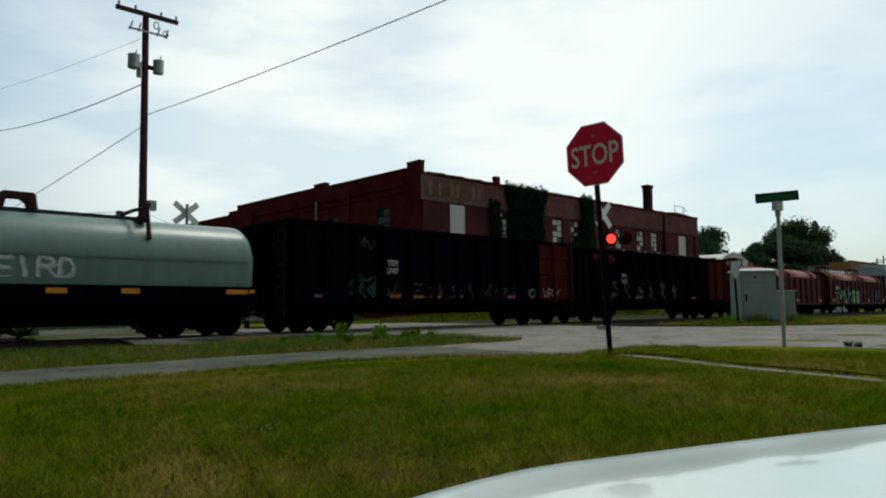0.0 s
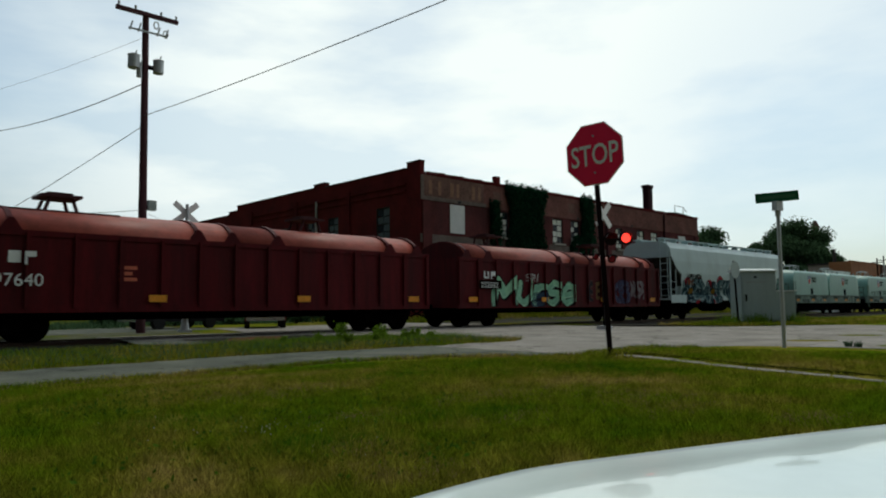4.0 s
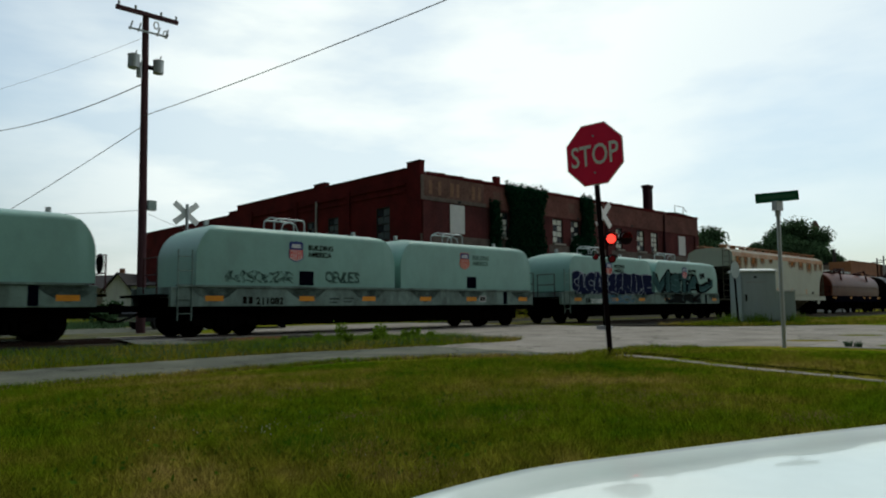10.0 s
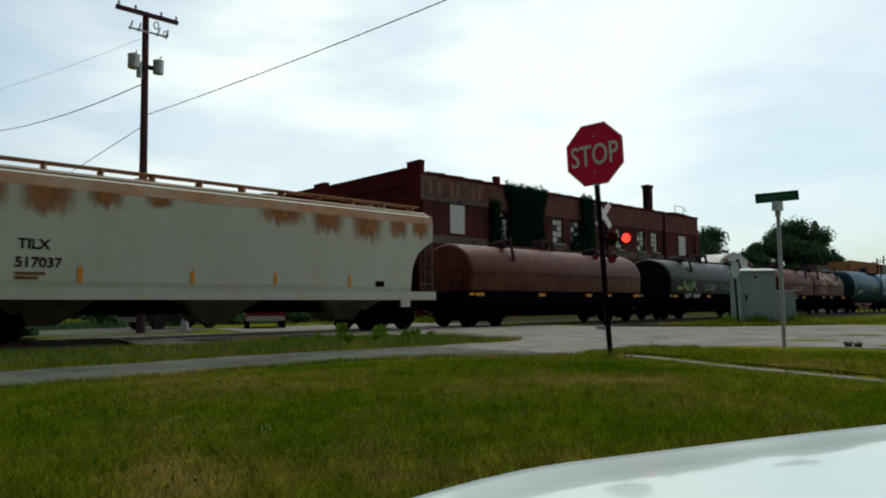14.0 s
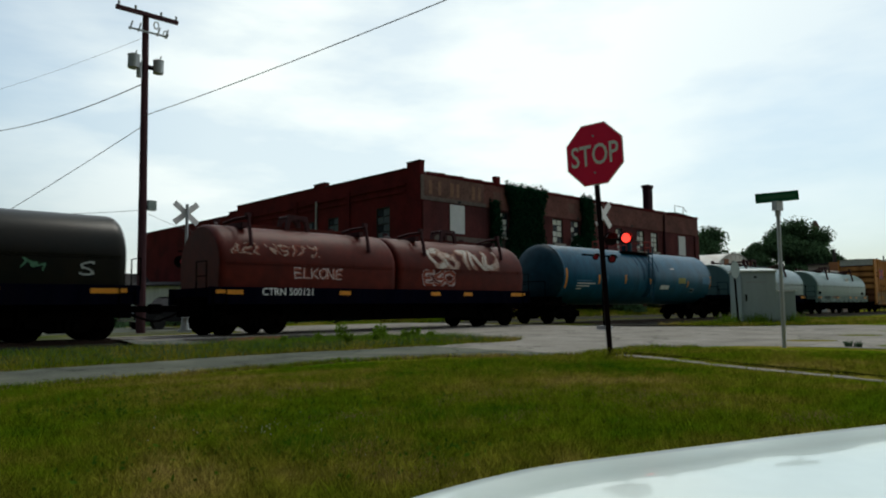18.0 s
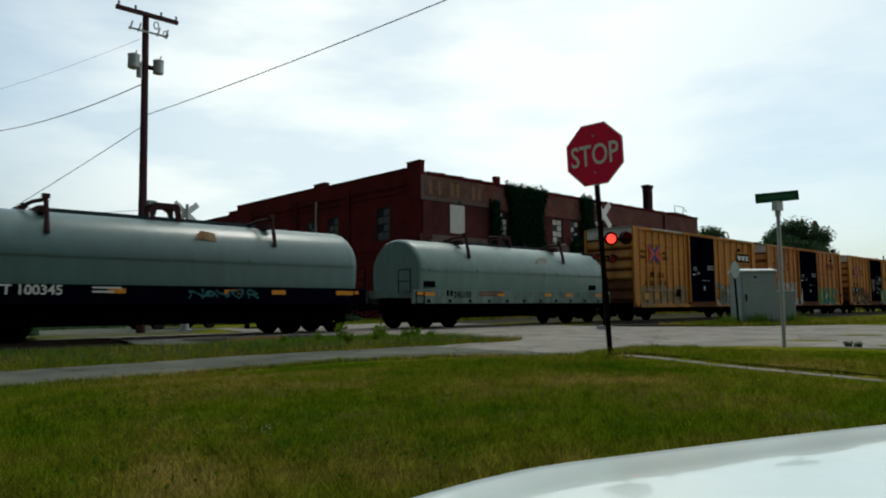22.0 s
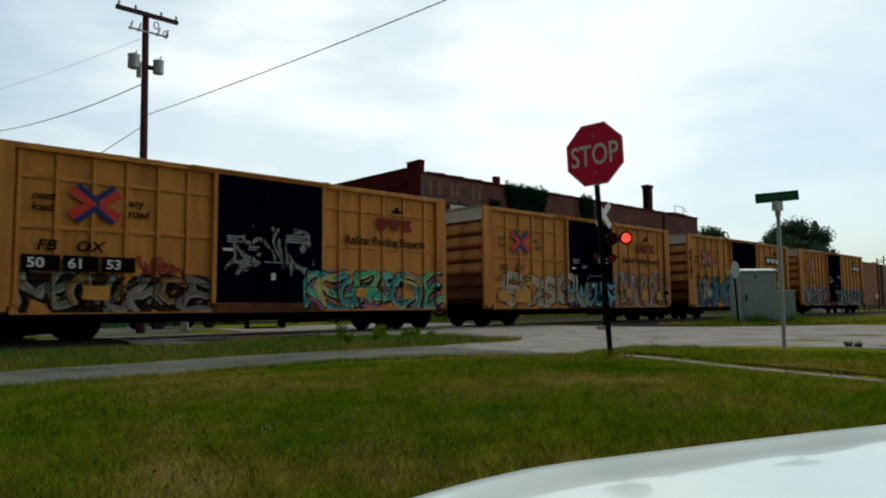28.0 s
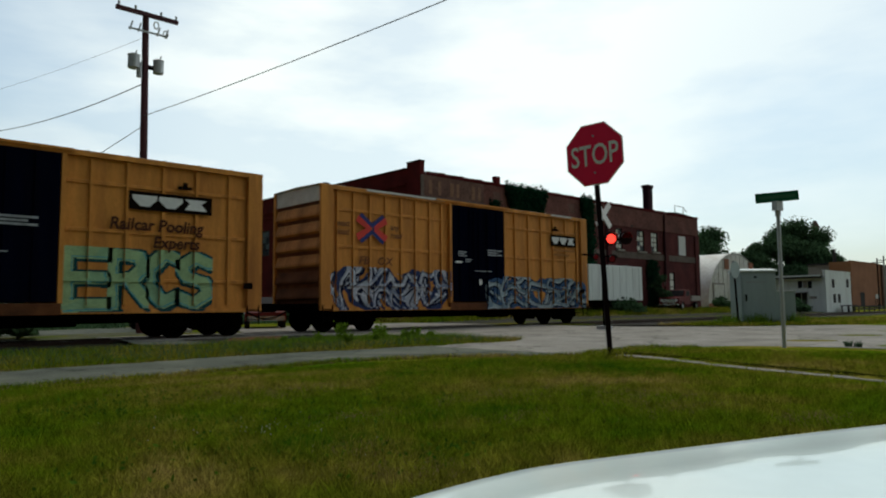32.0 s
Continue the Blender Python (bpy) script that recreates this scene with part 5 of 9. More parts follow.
COIL = {
    "pale": coil_car(-178.6, -162.95, "pale grey-green covered coil car on dark frame", "coil_silver", "black_paint", 3.52, hooks=((3.25, 12.05), (8.95,))),
    "brown": coil_car(-1.3, 12.75, "rust-brown covered coil car with long round hood", "coil_brown", "black_paint"),
    "dark": coil_car(15.15, 29.1, "dark grey covered coil car with graffiti and orange marks", "coil_dark", "black_paint"),
    "red": coil_car(31.15, 46.25, "red-brown covered coil car with white graffiti", "coil_red", "black_paint", split=7.42, hooks=((1.45, 6.15, 8.9, 13.4), (3.8, 11.2))),
    "silver": coil_car(66.6, 80.15, "silver-grey covered coil car on black frame", "coil_grey", "black_paint"),
    "silver2": coil_car(82.4, 95.75, "silver-grey covered coil car with matching grey sill", "coil_silver", "coil_sill"),
}


def twin_coil(s0, s1, label):
    t = car("coil_car", label, s0)
    L = s1 - s0
    for s in (-1, 1):
        part("side_sill", box(0.0, L, s * 1.47 - 0.08, s * 1.47 + 0.08, 0.92, 1.50, bev=0.015), "coil_sill", t, "grimy pale sill")
        part("ledge", box(0.2, L - 0.2, s * 1.5 - 0.1, s * 1.5 + 0.1, 1.50, 1.56), "coil_sill", t)
    part("deck", box(0.1, L - 0.1, -1.35, 1.35, 1.2, 1.5), "coil_sill", t)
    part("center_sill", box(-0.2, L + 0.2, -0.35, 0.35, 0.6, 1.2), "black_steel", t)
    part("trough", box(3.1, L - 3.1, -1.15, 1.15, 0.30, 0.95), "black_steel", t)
    k0 = L - 16.1
    for a, b in ((k0 + 0.44, k0 + 8.12), (k0 + 8.42, k0 + 16.07)):
        bm = bmesh.new()
        half_prof = [(1.46, 1.56), (1.46, 3.20), (1.445, 3.275), (1.40, 3.33), (1.30, 3.375), (0.85, 3.47), (0.4, 3.53)]
        prof = half_prof + [(0, 3.54)] + [(-y, z) for y, z in half_prof[::-1]]
        turn_in = [(1.15 * (1 - math.cos(math.pi / 2 * i / 9)), math.sin(math.pi / 2 * i / 9)) for i in range(10)]
        xs = [(a + d, k) for d, k in turn_in] + [(b - d, k) for d, k in turn_in[::-1]]
        rings = []
        for x, k in xs:
            rings.append([bm.verts.new((x, y, min(z, 2.38 + 1.16 * k))) for y, z in prof])
        for r0, r1 in zip(rings[:-1], rings[1:]):
            for i in range(len(r0) - 1):
                bm.faces.new((r0[i], r1[i], r1[i + 1], r0[i + 1]))
        bm.faces.new(rings[0])
        bm.faces.new(rings[-1][::-1])
        bmesh.ops.recalc_face_normals(bm, faces=bm.faces[:])
        h = part("hood", bm, "coil_green", t, "pale green steel hood with rounded ends", smooth=True)
        h.data.set_sharp_from_angle(angle=radians(38))
        c = (a + b) / 2
        bm = bmesh.new()
        for s in (-0.35, 0.35):
            pipe([(c - 0.6, s, 3.5), (c - 0.6, s, 3.86), (c - 0.5, s, 3.93), (c + 0.5, s, 3.93), (c + 0.6, s, 3.86), (c + 0.6, s, 3.5)], 0.03, 6, bm)
        for x in (c - 0.55, c, c + 0.55):
            pipe([(x, -0.35, 3.93), (x, 0, 4.0), (x, 0.35, 3.93)], 0.025, 6, bm)
        pipe([(c - 0.35, -0.35, 3.5), (c - 0.25, -0.35, 3.75), (c, -0.35, 3.84), (c + 0.25, -0.35, 3.75), (c + 0.35, -0.35, 3.5)], 0.025, 6, bm)
        part("lifting_loop", bm, "galv", h)
        part("hatch", box(c - 0.28, c + 0.28, -1.4635, -1.45, 1.60, 2.08), "black_paint", h, "black hatch square")
        for x in (a + 0.9, b - 0.9):
            part("stud", box(x, x + 0.12, -0.06, 0.06, 3.56, 3.72), "galv", h)
    for x in (0.7, 3.95, 6.55, 9.3, 11.85, 15.1):
        x += k0
        part("sill_dirt", plate([(x - 0.5, 1.47), (x + 1.05, 1.47), (x + 0.75, 1.22), (x + 0.28, 1.02), (x - 0.2, 1.24)], -1.5525, -1.549), "grime_soft", t, "black grime round the reflector")
        part("reflector", box(x, x + 0.58, -1.556, -1.5528, 1.08, 1.24), "mark_orange", t, "orange reflector strip")
    for x in (-0.35, L + 0.25):
        bm = pipe([(x, -1.4, 1.3), (x, -1.4, 2.35), (x, -0.4, 2.35), (x, -0.4, 1.3)], 0.025, 6)
        pipe([(x, -1.4, 1.85), (x, -0.4, 1.85)], 0.02, 6, bm)
        part("end_rail", bm, "bracket_red", t)
    part("brake_wheel", rod((L + 0.28, -0.75, 2.15), (L + 0.32, -0.75, 2.15), 0.28, 0.28, 18), "black_steel", t)
    part("end_platform", box(-0.4, 0.1, -1.4, 1.4, 1.2, 1.28), "black_steel", t)
    part("end_platform", box(L - 0.1, L + 0.3, -1.4, 1.4, 1.2, 1.28), "black_steel", t)
    ladder(t, 0.2, -1.57, 0.5, 2.6, 0.42, "coil_sill", n=5)
    trucks(t, 1.85, L - 1.85)
    couplers(t, L)
    return t


TWIN = [twin_coil(-75.3, -59.2, "pale green coil car with two hoods"),
        twin_coil(-57.2, -40.75, "pale green coil car with two hoods"),
        twin_coil(-38.6, -22.2, "pale green coil car with two hoods and blue graffiti")]


def gondola(s0, s1, label, H=3.82, end_panel=2.6):
    t = car("gondola", label, s0)
    L, Y = s1 - s0, 1.55
    for s in (-1, 1):
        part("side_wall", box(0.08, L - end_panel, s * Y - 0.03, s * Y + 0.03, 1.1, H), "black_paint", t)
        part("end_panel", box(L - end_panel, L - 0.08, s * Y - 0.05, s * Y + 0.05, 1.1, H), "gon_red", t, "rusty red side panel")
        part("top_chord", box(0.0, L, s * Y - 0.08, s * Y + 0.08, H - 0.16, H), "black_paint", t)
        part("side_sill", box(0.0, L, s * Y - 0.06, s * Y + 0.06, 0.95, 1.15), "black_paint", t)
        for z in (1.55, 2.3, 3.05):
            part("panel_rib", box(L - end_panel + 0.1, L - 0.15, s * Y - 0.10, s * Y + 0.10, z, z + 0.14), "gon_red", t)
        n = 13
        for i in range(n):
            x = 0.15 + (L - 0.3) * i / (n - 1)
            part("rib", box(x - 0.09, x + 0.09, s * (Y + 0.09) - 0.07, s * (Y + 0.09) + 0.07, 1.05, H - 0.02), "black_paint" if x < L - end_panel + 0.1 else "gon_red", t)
    for x in (0.08, L - 0.08):
        e = part("end_wall", box(x - 0.04, x + 0.04, -Y, Y, 1.0, H), "black_paint", t)
        for k in range(4):
            part("end_rib", box(x - 0.12, x + 0.12, -Y, Y, 1.3 + k * 0.7, 1.5 + k * 0.7), "black_paint", e)
    part("floor", box(0.1, L - 0.1, -Y, Y, 1.0, 1.1), "black_steel", t)
    part("center_sill", box(-0.1, L + 0.1, -0.35, 0.35, 0.6, 1.0), "black_steel", t)
    for i in range(5):
        x = 1.0 + (L - 2.4) * i / 4
        part("reflector", box(x, x + 0.5, -1.592, -1.581, 1.2, 1.31), "dim_orange", t, "dirty orange reflector strip")
    ladder(t, 0.1, -1.74, 0.6, 3.4, 0.4, n=7)
    ladder(t, L + 0.12, -1.5, 0.6, H - 0.2, 0.42, "bracket_red", 8, along="y", name="end_ladder")
    ladder(t, -0.12, -1.5, 0.6, H - 0.2, 0.42, "bracket_red", 8, along="y", name="end_ladder")
    trucks(t, 1.8, L - 1.8)
    couplers(t, L)
    return t


GON = [gondola(-162.1, -146.6, "black ribbed steel gondola with rusty red end panel"),
       gondola(-145.1, -130.1, "black ribbed steel gondola with rusty red end panel", H=3.70)]


def scrap(t, L, H, n, seed):
    """A load of dark scrap iron, heaped unevenly against the sides."""
    rng = np.random.default_rng(seed)
    x, y = rng.uniform(0.25, L - 0.3, n), rng.uniform(-1.45, 1.45, n)
    bulge = 0.10 + 0.10 * np.sin(1.7 * x + seed) + 0.14 * np.exp(-((x - 4.6) / 0.7) ** 2)
    z = H - 0.04 + bulge * rng.uniform(0.2, 1.1, n) * np.where(x < L * 0.55, 1.0, 0.55)
    d = np.array([(1, 0, 0), (0, 1, 0), (-1, 0, 0), (0, -1, 0), (0, 0, 1), (0, 0, -1)])
    v = np.stack([x, y, z], -1)[:, None, :] + d[None] * rng.uniform(0.03, 0.20, (n, 6, 1)) * rng.uniform(0.3, 1.0, (n, 1, 3))
    f = np.array([(0, 1, 4), (1, 2, 4), (2, 3, 4), (3, 0, 4), (1, 0, 5), (2, 1, 5), (3, 2, 5), (0, 3, 5)])
    f = (np.arange(n)[:, None, None] * 6 + f[None]).reshape(-1, 3)
    tagged(sheet("scrap_load", v.reshape(-1, 3), f, "slope_dark", t), "heaped dark scrap iron", kind="stuff")
    part("load_bed", box(0.15, L - 0.15, -1.5, 1.5, H - 0.6, H - 0.2), "black_steel", t)


scrap(GON[1], 15.0, 3.70, 900, 3)


def roofed_gon(s0, s1, label):
    t = car("covered_gondola", label, s0)
    L, Y, H = s1 - s0, 1.54, 2.84
    for s in (-1, 1):
        part("side_wall", box(0.08, L - 0.08, s * Y - 0.03, s * Y + 0.03, 0.95, H), "oxide_red", t)
        part("top_chord", box(0.0, L, s * Y - 0.07, s * Y + 0.07, H - 0.1, H + 0.04), "oxide_red", t)
        part("side_sill", box(0.0, L, s * Y - 0.07, s * Y + 0.07, 0.78, 0.98), "oxide_red", t)
        for i in range(15):
            x = 0.12 + (L - 0.24) * i / 14
            part("rib", box(x - 0.06, x + 0.06, s * (Y + 0.07) - 0.05, s * (Y + 0.07) + 0.05, 0.9, H), "oxide_red", t)
    for x in (0.08, L - 0.08):
        part("end_wall", box(x - 0.05, x + 0.05, -Y, Y, 0.8, H), "oxide_red", t)
    prof = arch(1.46, 2.84, 2.9, 3.60, 12)
    for a, b, k, bands in ((0.55, 8.1, 1.0, (0.7, 2.0, 6.9, 8.0)), (7.9, L - 0.4, 0.965, (9.6, 14.3, L - 0.5))):
        bm = prism([(y * k, 2.84 + (z - 2.84) * k) for y, z in prof], a, b)
        bmesh.ops.recalc_face_normals(bm, faces=bm.faces[:])
        for f in bm.faces:
            f.material_index = 1 if len(f.verts) > 4 else 0
        h = part("roof_hood", bm, ["oxide_roof", "oxide_red"], t, "faded pinkish red curved roof hood")
        for p in h.data.polygons:
            p.use_smooth = len(p.vertices) == 4
        for x in bands:
            bm = prism([(y * 1.02, 2.84 + (z - 2.84) * 1.05) for y, z in prof], x - 0.07, x + 0.07)
            plate([(x - 0.3, 2.84), (x + 0.3, 2.84), (x + 0.07, 3.2), (x - 0.07, 3.2)], -1.49, -1.44, bm)
            part("roof_band", bm, "oxide_red", h)
    for x in (3.4, 11.5):
        bm = bmesh.new()
        for y in (-0.4, 0.4):
            pipe([(x - 0.42, y, 3.5), (x - 0.25, y, 3.98), (x + 0.3, y, 3.98), (x + 0.45, y, 3.5)], 0.055, 6, bm)
        box(x - 0.5, x + 0.55, -0.5, 0.5, 3.96, 4.04, bm)
        box(x - 0.3, x + 0.35, -0.3, 0.3, 4.04, 4.12, bm)
        part("lifting_frame", bm, "bracket_red", t)
    part("roof_rail", box(2.0, 4.9, -0.7, -0.62, 3.50, 3.56), "bracket_red", t)
    part("floor", box(0.1, L - 0.1, -1.5, 1.5, 0.8, 0.9), "black_steel", t)
    part("center_sill", box(-0.1, L + 0.1, -0.35, 0.35, 0.55, 0.8), "black_steel", t)
    for i in range(4):
        x = 0.6 + (L - 1.7) * i / 3
        part("reflector", box(x, x + 0.5, -1.665, -1.66, 1.05, 1.25), "mark_orange", t, "orange reflector strip")
    trucks(t, 1.8, L - 1.8)
    couplers(t, L)
    return t


RED = [roofed_gon(-128.6, -112.45, "dark red covered steel car with curved sliding roof"),
       roofed_gon(-110.9, -95.0, "dark red covered steel car with curved roof and green graffiti")]


def hopper(s0, s1, label, body, roof, top, flat=False):
    t = car("covered_hopper", label, s0)
    L = s1 - s0
    e = top - 0.25          # eave
    if flat:
        prof = [(1.50, 1.35), (1.55, 1.6), (1.56, e - 0.3), (1.48, e), (1.0, top), (0, top + 0.06), (-1.0, top), (-1.48, e), (-1.56, e - 0.3), (-1.55, 1.6), (-1.50, 1.35)]
    else:
        prof = [(1.40, 1.35), (1.53, 1.9), (1.60, 2.7), (1.60, 3.4), (1.52, e - 0.15), (1.30, e + 0.12), (0.9, top), (0, top + 0.05), (-0.9, top), (-1.30, e + 0.12), (-1.52, e - 0.15), (-1.60, 3.4), (-1.60, 2.7), (-1.53, 1.9), (-1.40, 1.35)]
    # the ends slope inwards below
    bm = bmesh.new()

    def ring(x, zmin):
        return [bm.verts.new((x, y, max(z, zmin))) for y, z in prof]
    lead = [(0.12, 3.40), (0.55, 3.16), (0.85, 2.92), (1.05, 2.62), (1.18, 2.25), (1.26, 1.35)] if flat else [(0.12, 3.63), (0.62, 3.02), (1.10, 2.50), (1.27, 2.26), (1.33, 1.95), (1.37, 1.35)]
    xs = lead + [(L - x, z) for x, z in lead[::-1]]
    rings = [ring(x, z) for x, z in xs]
    for r0, r1 in zip(rings[:-1], rings[1:]):
        k = len(r0)
        for i in range(k):
            bm.faces.new((r0[i], r1[i], r1[(i + 1) % k], r0[(i + 1) % k]))
    bm.faces.new(rings[0])
    bm.faces.new(rings[-1][::-1])
    bmesh.ops.recalc_face_normals(bm, faces=bm.faces[:])
    # end faces that look down get a dark colour for the shade below them
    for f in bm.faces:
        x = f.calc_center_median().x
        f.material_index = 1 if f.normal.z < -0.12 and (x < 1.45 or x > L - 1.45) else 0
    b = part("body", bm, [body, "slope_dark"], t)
    part("roof_sheet", prism([(1.32, e + 0.13), (0.9, top + 0.012), (0, top + 0.065), (-0.9, top + 0.012), (-1.32, e + 0.13), (-0.9, top + 0.004), (0, top + 0.052), (0.9, top + 0.004)], 0.16, L - 0.16), roof, b)
    bm = bmesh.new()
    for s in (-1, 1):
        rod((0.4, s * 0.75, top + 0.24), (L - 0.4, s * 0.75, top + 0.24), 0.03, 0.03, 6, bm)
        for i in range(12):
            x = 0.6 + (L - 1.2) * i / 11
            box(x - 0.03, x + 0.03, s * 0.75 - 0.2, s * 0.75 + 0.2, top - 0.02, top + 0.24, bm)
        box(0.3, L - 0.3, s * 0.75 - 0.25, s * 0.75 + 0.25, top + 0.2, top + 0.23, bm)
    part("running_board", bm, roof, t)
    for i in range(4):
        x = 2.2 + (L - 4.4) * i / 3
        part("hatch", rod((x, 0, top + 0.03), (x, 0, top + 0.2), 0.3, 0.3, 14), roof, t)
    for s in (-1, 1):
        part("side_sill", box(0.0, L, s * 1.5 - 0.07, s * 1.5 + 0.07, 1.12, 1.40), body, t)
    for x, d in ((0.0, 1), (L, -1)):
        bm = bmesh.new()
        box(min(x, x + d * 2.3), max(x, x + d * 2.3), -1.5, 1.5, 1.16, 1.24, bm)
        part("end_platform", bm, "chute_tan" if flat else body, t)
        for s in (-1, 1):
            bm = bmesh.new()
            rod((x + d * 0.10, s * 1.50, 1.2), (x + d * 0.16, s * 1.47, e - 0.5), 0.05, 0.05, 6, bm)
            rod((x + d * 0.72, s * 1.52, 1.3), (x + d * 0.72, s * 1.52, 3.02), 0.03, 0.03, 6, bm)
            for z in (1.75, 2.2):
                rod((x + d * 0.12, s * 1.50, z), (x + d * 0.72, s * 1.52, z), 0.02, 0.02, 6, bm)
            part("end_post", bm, "chute_tan" if flat else body, t)
        ladder(t, x + d * 0.02 - (0.02 if d > 0 else -0.02), -1.4, 1.2, top, 0.45, "chute_tan" if flat else body, 9, along="y")
        part("slope_sheet", box(min(x + d * 0.75, x + d * 0.9), max(x + d * 0.75, x + d * 0.9), -1.36, 1.36, 1.2, 2.55), "black_steel", t)
    for i in range(3):
        c = 3.6 + (L - 7.2) * i / 2
        bm = bmesh.new()
        a = [bm.verts.new(p) for p in ((c - 1.5, -1.3, 1.36), (c + 1.5, -1.3, 1.36), (c + 1.5, 1.3, 1.36), (c - 1.5, 1.3, 1.36))]
        q = [bm.verts.new(p) for p in ((c - 0.4, -0.55, 0.42), (c + 0.4, -0.55, 0.42), (c + 0.4, 0.55, 0.42), (c - 0.4, 0.55, 0.42))]
        for k in range(4):
            j = (k + 1) % 4
            bm.faces.new((q[k], q[j], a[j], a[k]))
        bm.faces.new(q[::-1])
        bm.faces.new(a)
        # the cream hopper's chutes carry the shade under the body in their colour
        part("outlet", bm, "black_paint" if not flat else "chute_tan", t)
    part("center_sill", box(-0.1, L + 0.1, -0.3, 0.3, 0.7, 1.15), "black_steel", t)
    for p0, p1 in ((0.0, 1.8), (L - 1.8, L)):
        part("bolster_plate", box(p0, p1, -1.585, -1.571, 0.98 if not flat else 1.12, 1.44), body, t)
    if flat:
        part("eave_band", prism([(-1.568, e - 0.32), (-1.488, e + 0.005), (-1.478, e), (-1.558, e - 0.32)], 0.15, L - 0.15), roof, b, "rusty pink eave")
        for x in (1.6, L - 1.75):
            part("jack_pad", box(x, x + 0.45, -1.56, -1.50, 0.86, 1.12), body, t)
    trucks(t, 1.85, L - 1.85)
    couplers(t, L)
    return t


HOP = [hopper(-93.65, -77.0, "white covered hopper with large graffiti along its foot", "hopper_white", "hopper_white", 4.55),
       hopper(-20.2, -3.03, "rust-streaked cream covered hopper", "hopper_tan", "rust_roof", 4.60, flat=True)]


def tank_car(s0, s1):
    t = car("tank_car", "blue steel tank car with railed dome platform", s0)
    L, R, zc = s1 - s0, 1.50, 2.40
    bm = bmesh.new()
    n = 40
    front = [(0.80, 0.0), (0.84, 0.30), (0.92, 0.58), (1.06, 0.82), (1.20, 0.94), (1.4, 1.0)]
    back = [(0.45, 0.0), (0.50, 0.30), (0.62, 0.58), (0.85, 0.82), (1.12, 0.95), (1.4, 1.0)]
    secs = front + [(L / 2, 1.0)] + [(L - x, k) for x, k in back[::-1]]
    rings = []
    for x, k in secs:
        k = max(k, 0.02)
        rings.append([bm.verts.new((x, R * k * math.cos(2 * math.pi * i / n), zc + R * k * math.sin(2 * math.pi * i / n))) for i in range(n)])
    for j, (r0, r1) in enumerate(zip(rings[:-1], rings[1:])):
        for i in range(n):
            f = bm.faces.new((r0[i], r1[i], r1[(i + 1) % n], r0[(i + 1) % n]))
            # leading head, away from the sun, has its shade in a darker colour
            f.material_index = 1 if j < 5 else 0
    bm.faces.new(rings[0])
    bm.faces.new(rings[-1][::-1])
    bmesh.ops.recalc_face_normals(bm, faces=bm.faces[:])
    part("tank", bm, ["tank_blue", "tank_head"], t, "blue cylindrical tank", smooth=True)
    for x in (1.4, L / 2, L - 1.4):
        bm = bmesh.new()
        for i in range(n):
            a, b = 2 * math.pi * i / n, 2 * math.pi * (i + 1) / n
            v = [bm.verts.new((x + dx, (R + 0.012) * math.cos(q), zc + (R + 0.012) * math.sin(q))) for dx, q in ((-0.05, a), (0.05, a), (0.05, b), (-0.05, b))]
            bm.faces.new(v)
        part("weld_band", bm, "tank_blue", t)
    c = L / 2 + 0.3
    for a, b in ((7.30, 7.85), (9.75, 10.4)):
        for x in (a, b):
            for s in (-1, 1):
                part("platform_post", rod((x, s * 0.9, 3.8), (x, s * 0.9, 4.44), 0.03, 0.03, 6), "rail_red", t, "red platform post")
            for z in (4.12, 4.44):
                if x != (7.85 if a < 8 else 9.75):
                    part("platform_rail", rod((x, -0.9, z), (x, 0.9, z), 0.026, 0.026, 6), "rail_red", t, "red platform handrail")
        for s in (-1, 1):
            for z in (4.12, 4.44):
                part("platform_rail", rod((a, s * 0.9, z), (b, s * 0.9, z), 0.026, 0.026, 6), "rail_red", t, "red platform handrail")
    c = 9.25
    for s in (-1, 1):
        part("platform", box(7.5, 10.4, s * 0.85 - 0.18, s * 0.85 + 0.18, 3.72, 3.80), "black_steel", t)
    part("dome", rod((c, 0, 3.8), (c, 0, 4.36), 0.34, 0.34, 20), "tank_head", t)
    ladder(t, c - 0.2, -1.55, 1.0, 3.9, 0.4, "tank_soot", n=9)
    for x in (0.0, L - 1.6):
        part("stub_sill", box(x, x + 1.6, -1.4, 1.4, 0.88, 1.02), "black_steel", t)
        part("saddle", box(x + 0.9 if x < 1 else x - 0.1, x + 1.8 if x < 1 else x + 0.8, -1.0, 1.0, 0.7, 1.3), "black_steel", t)
    for x in (0.0, L):
        part("end_rail", pipe([(x, -1.4, 0.95), (x, -1.4, 2.0), (x, 1.4, 2.0)], 0.025, 6), "black_steel", t)
    trucks(t, 1.9, L - 1.9)
    couplers(t, L)
    return t


TANK = tank_car(47.5, 65.3)

# ---- spray-painted letters and stencilled markings ----
PAINTS = {}


def spray(col):
    k = tuple(round(c, 3) for c in col)
    if k not in PAINTS:
        PAINTS[k] = mat("spray_paint", k, 0.7, spec=0.03, var=0.22, scale=2.0, fine=25, bump=0.05)
        M["spray%d" % len(PAINTS)] = PAINTS[k]
    return PAINTS[k]


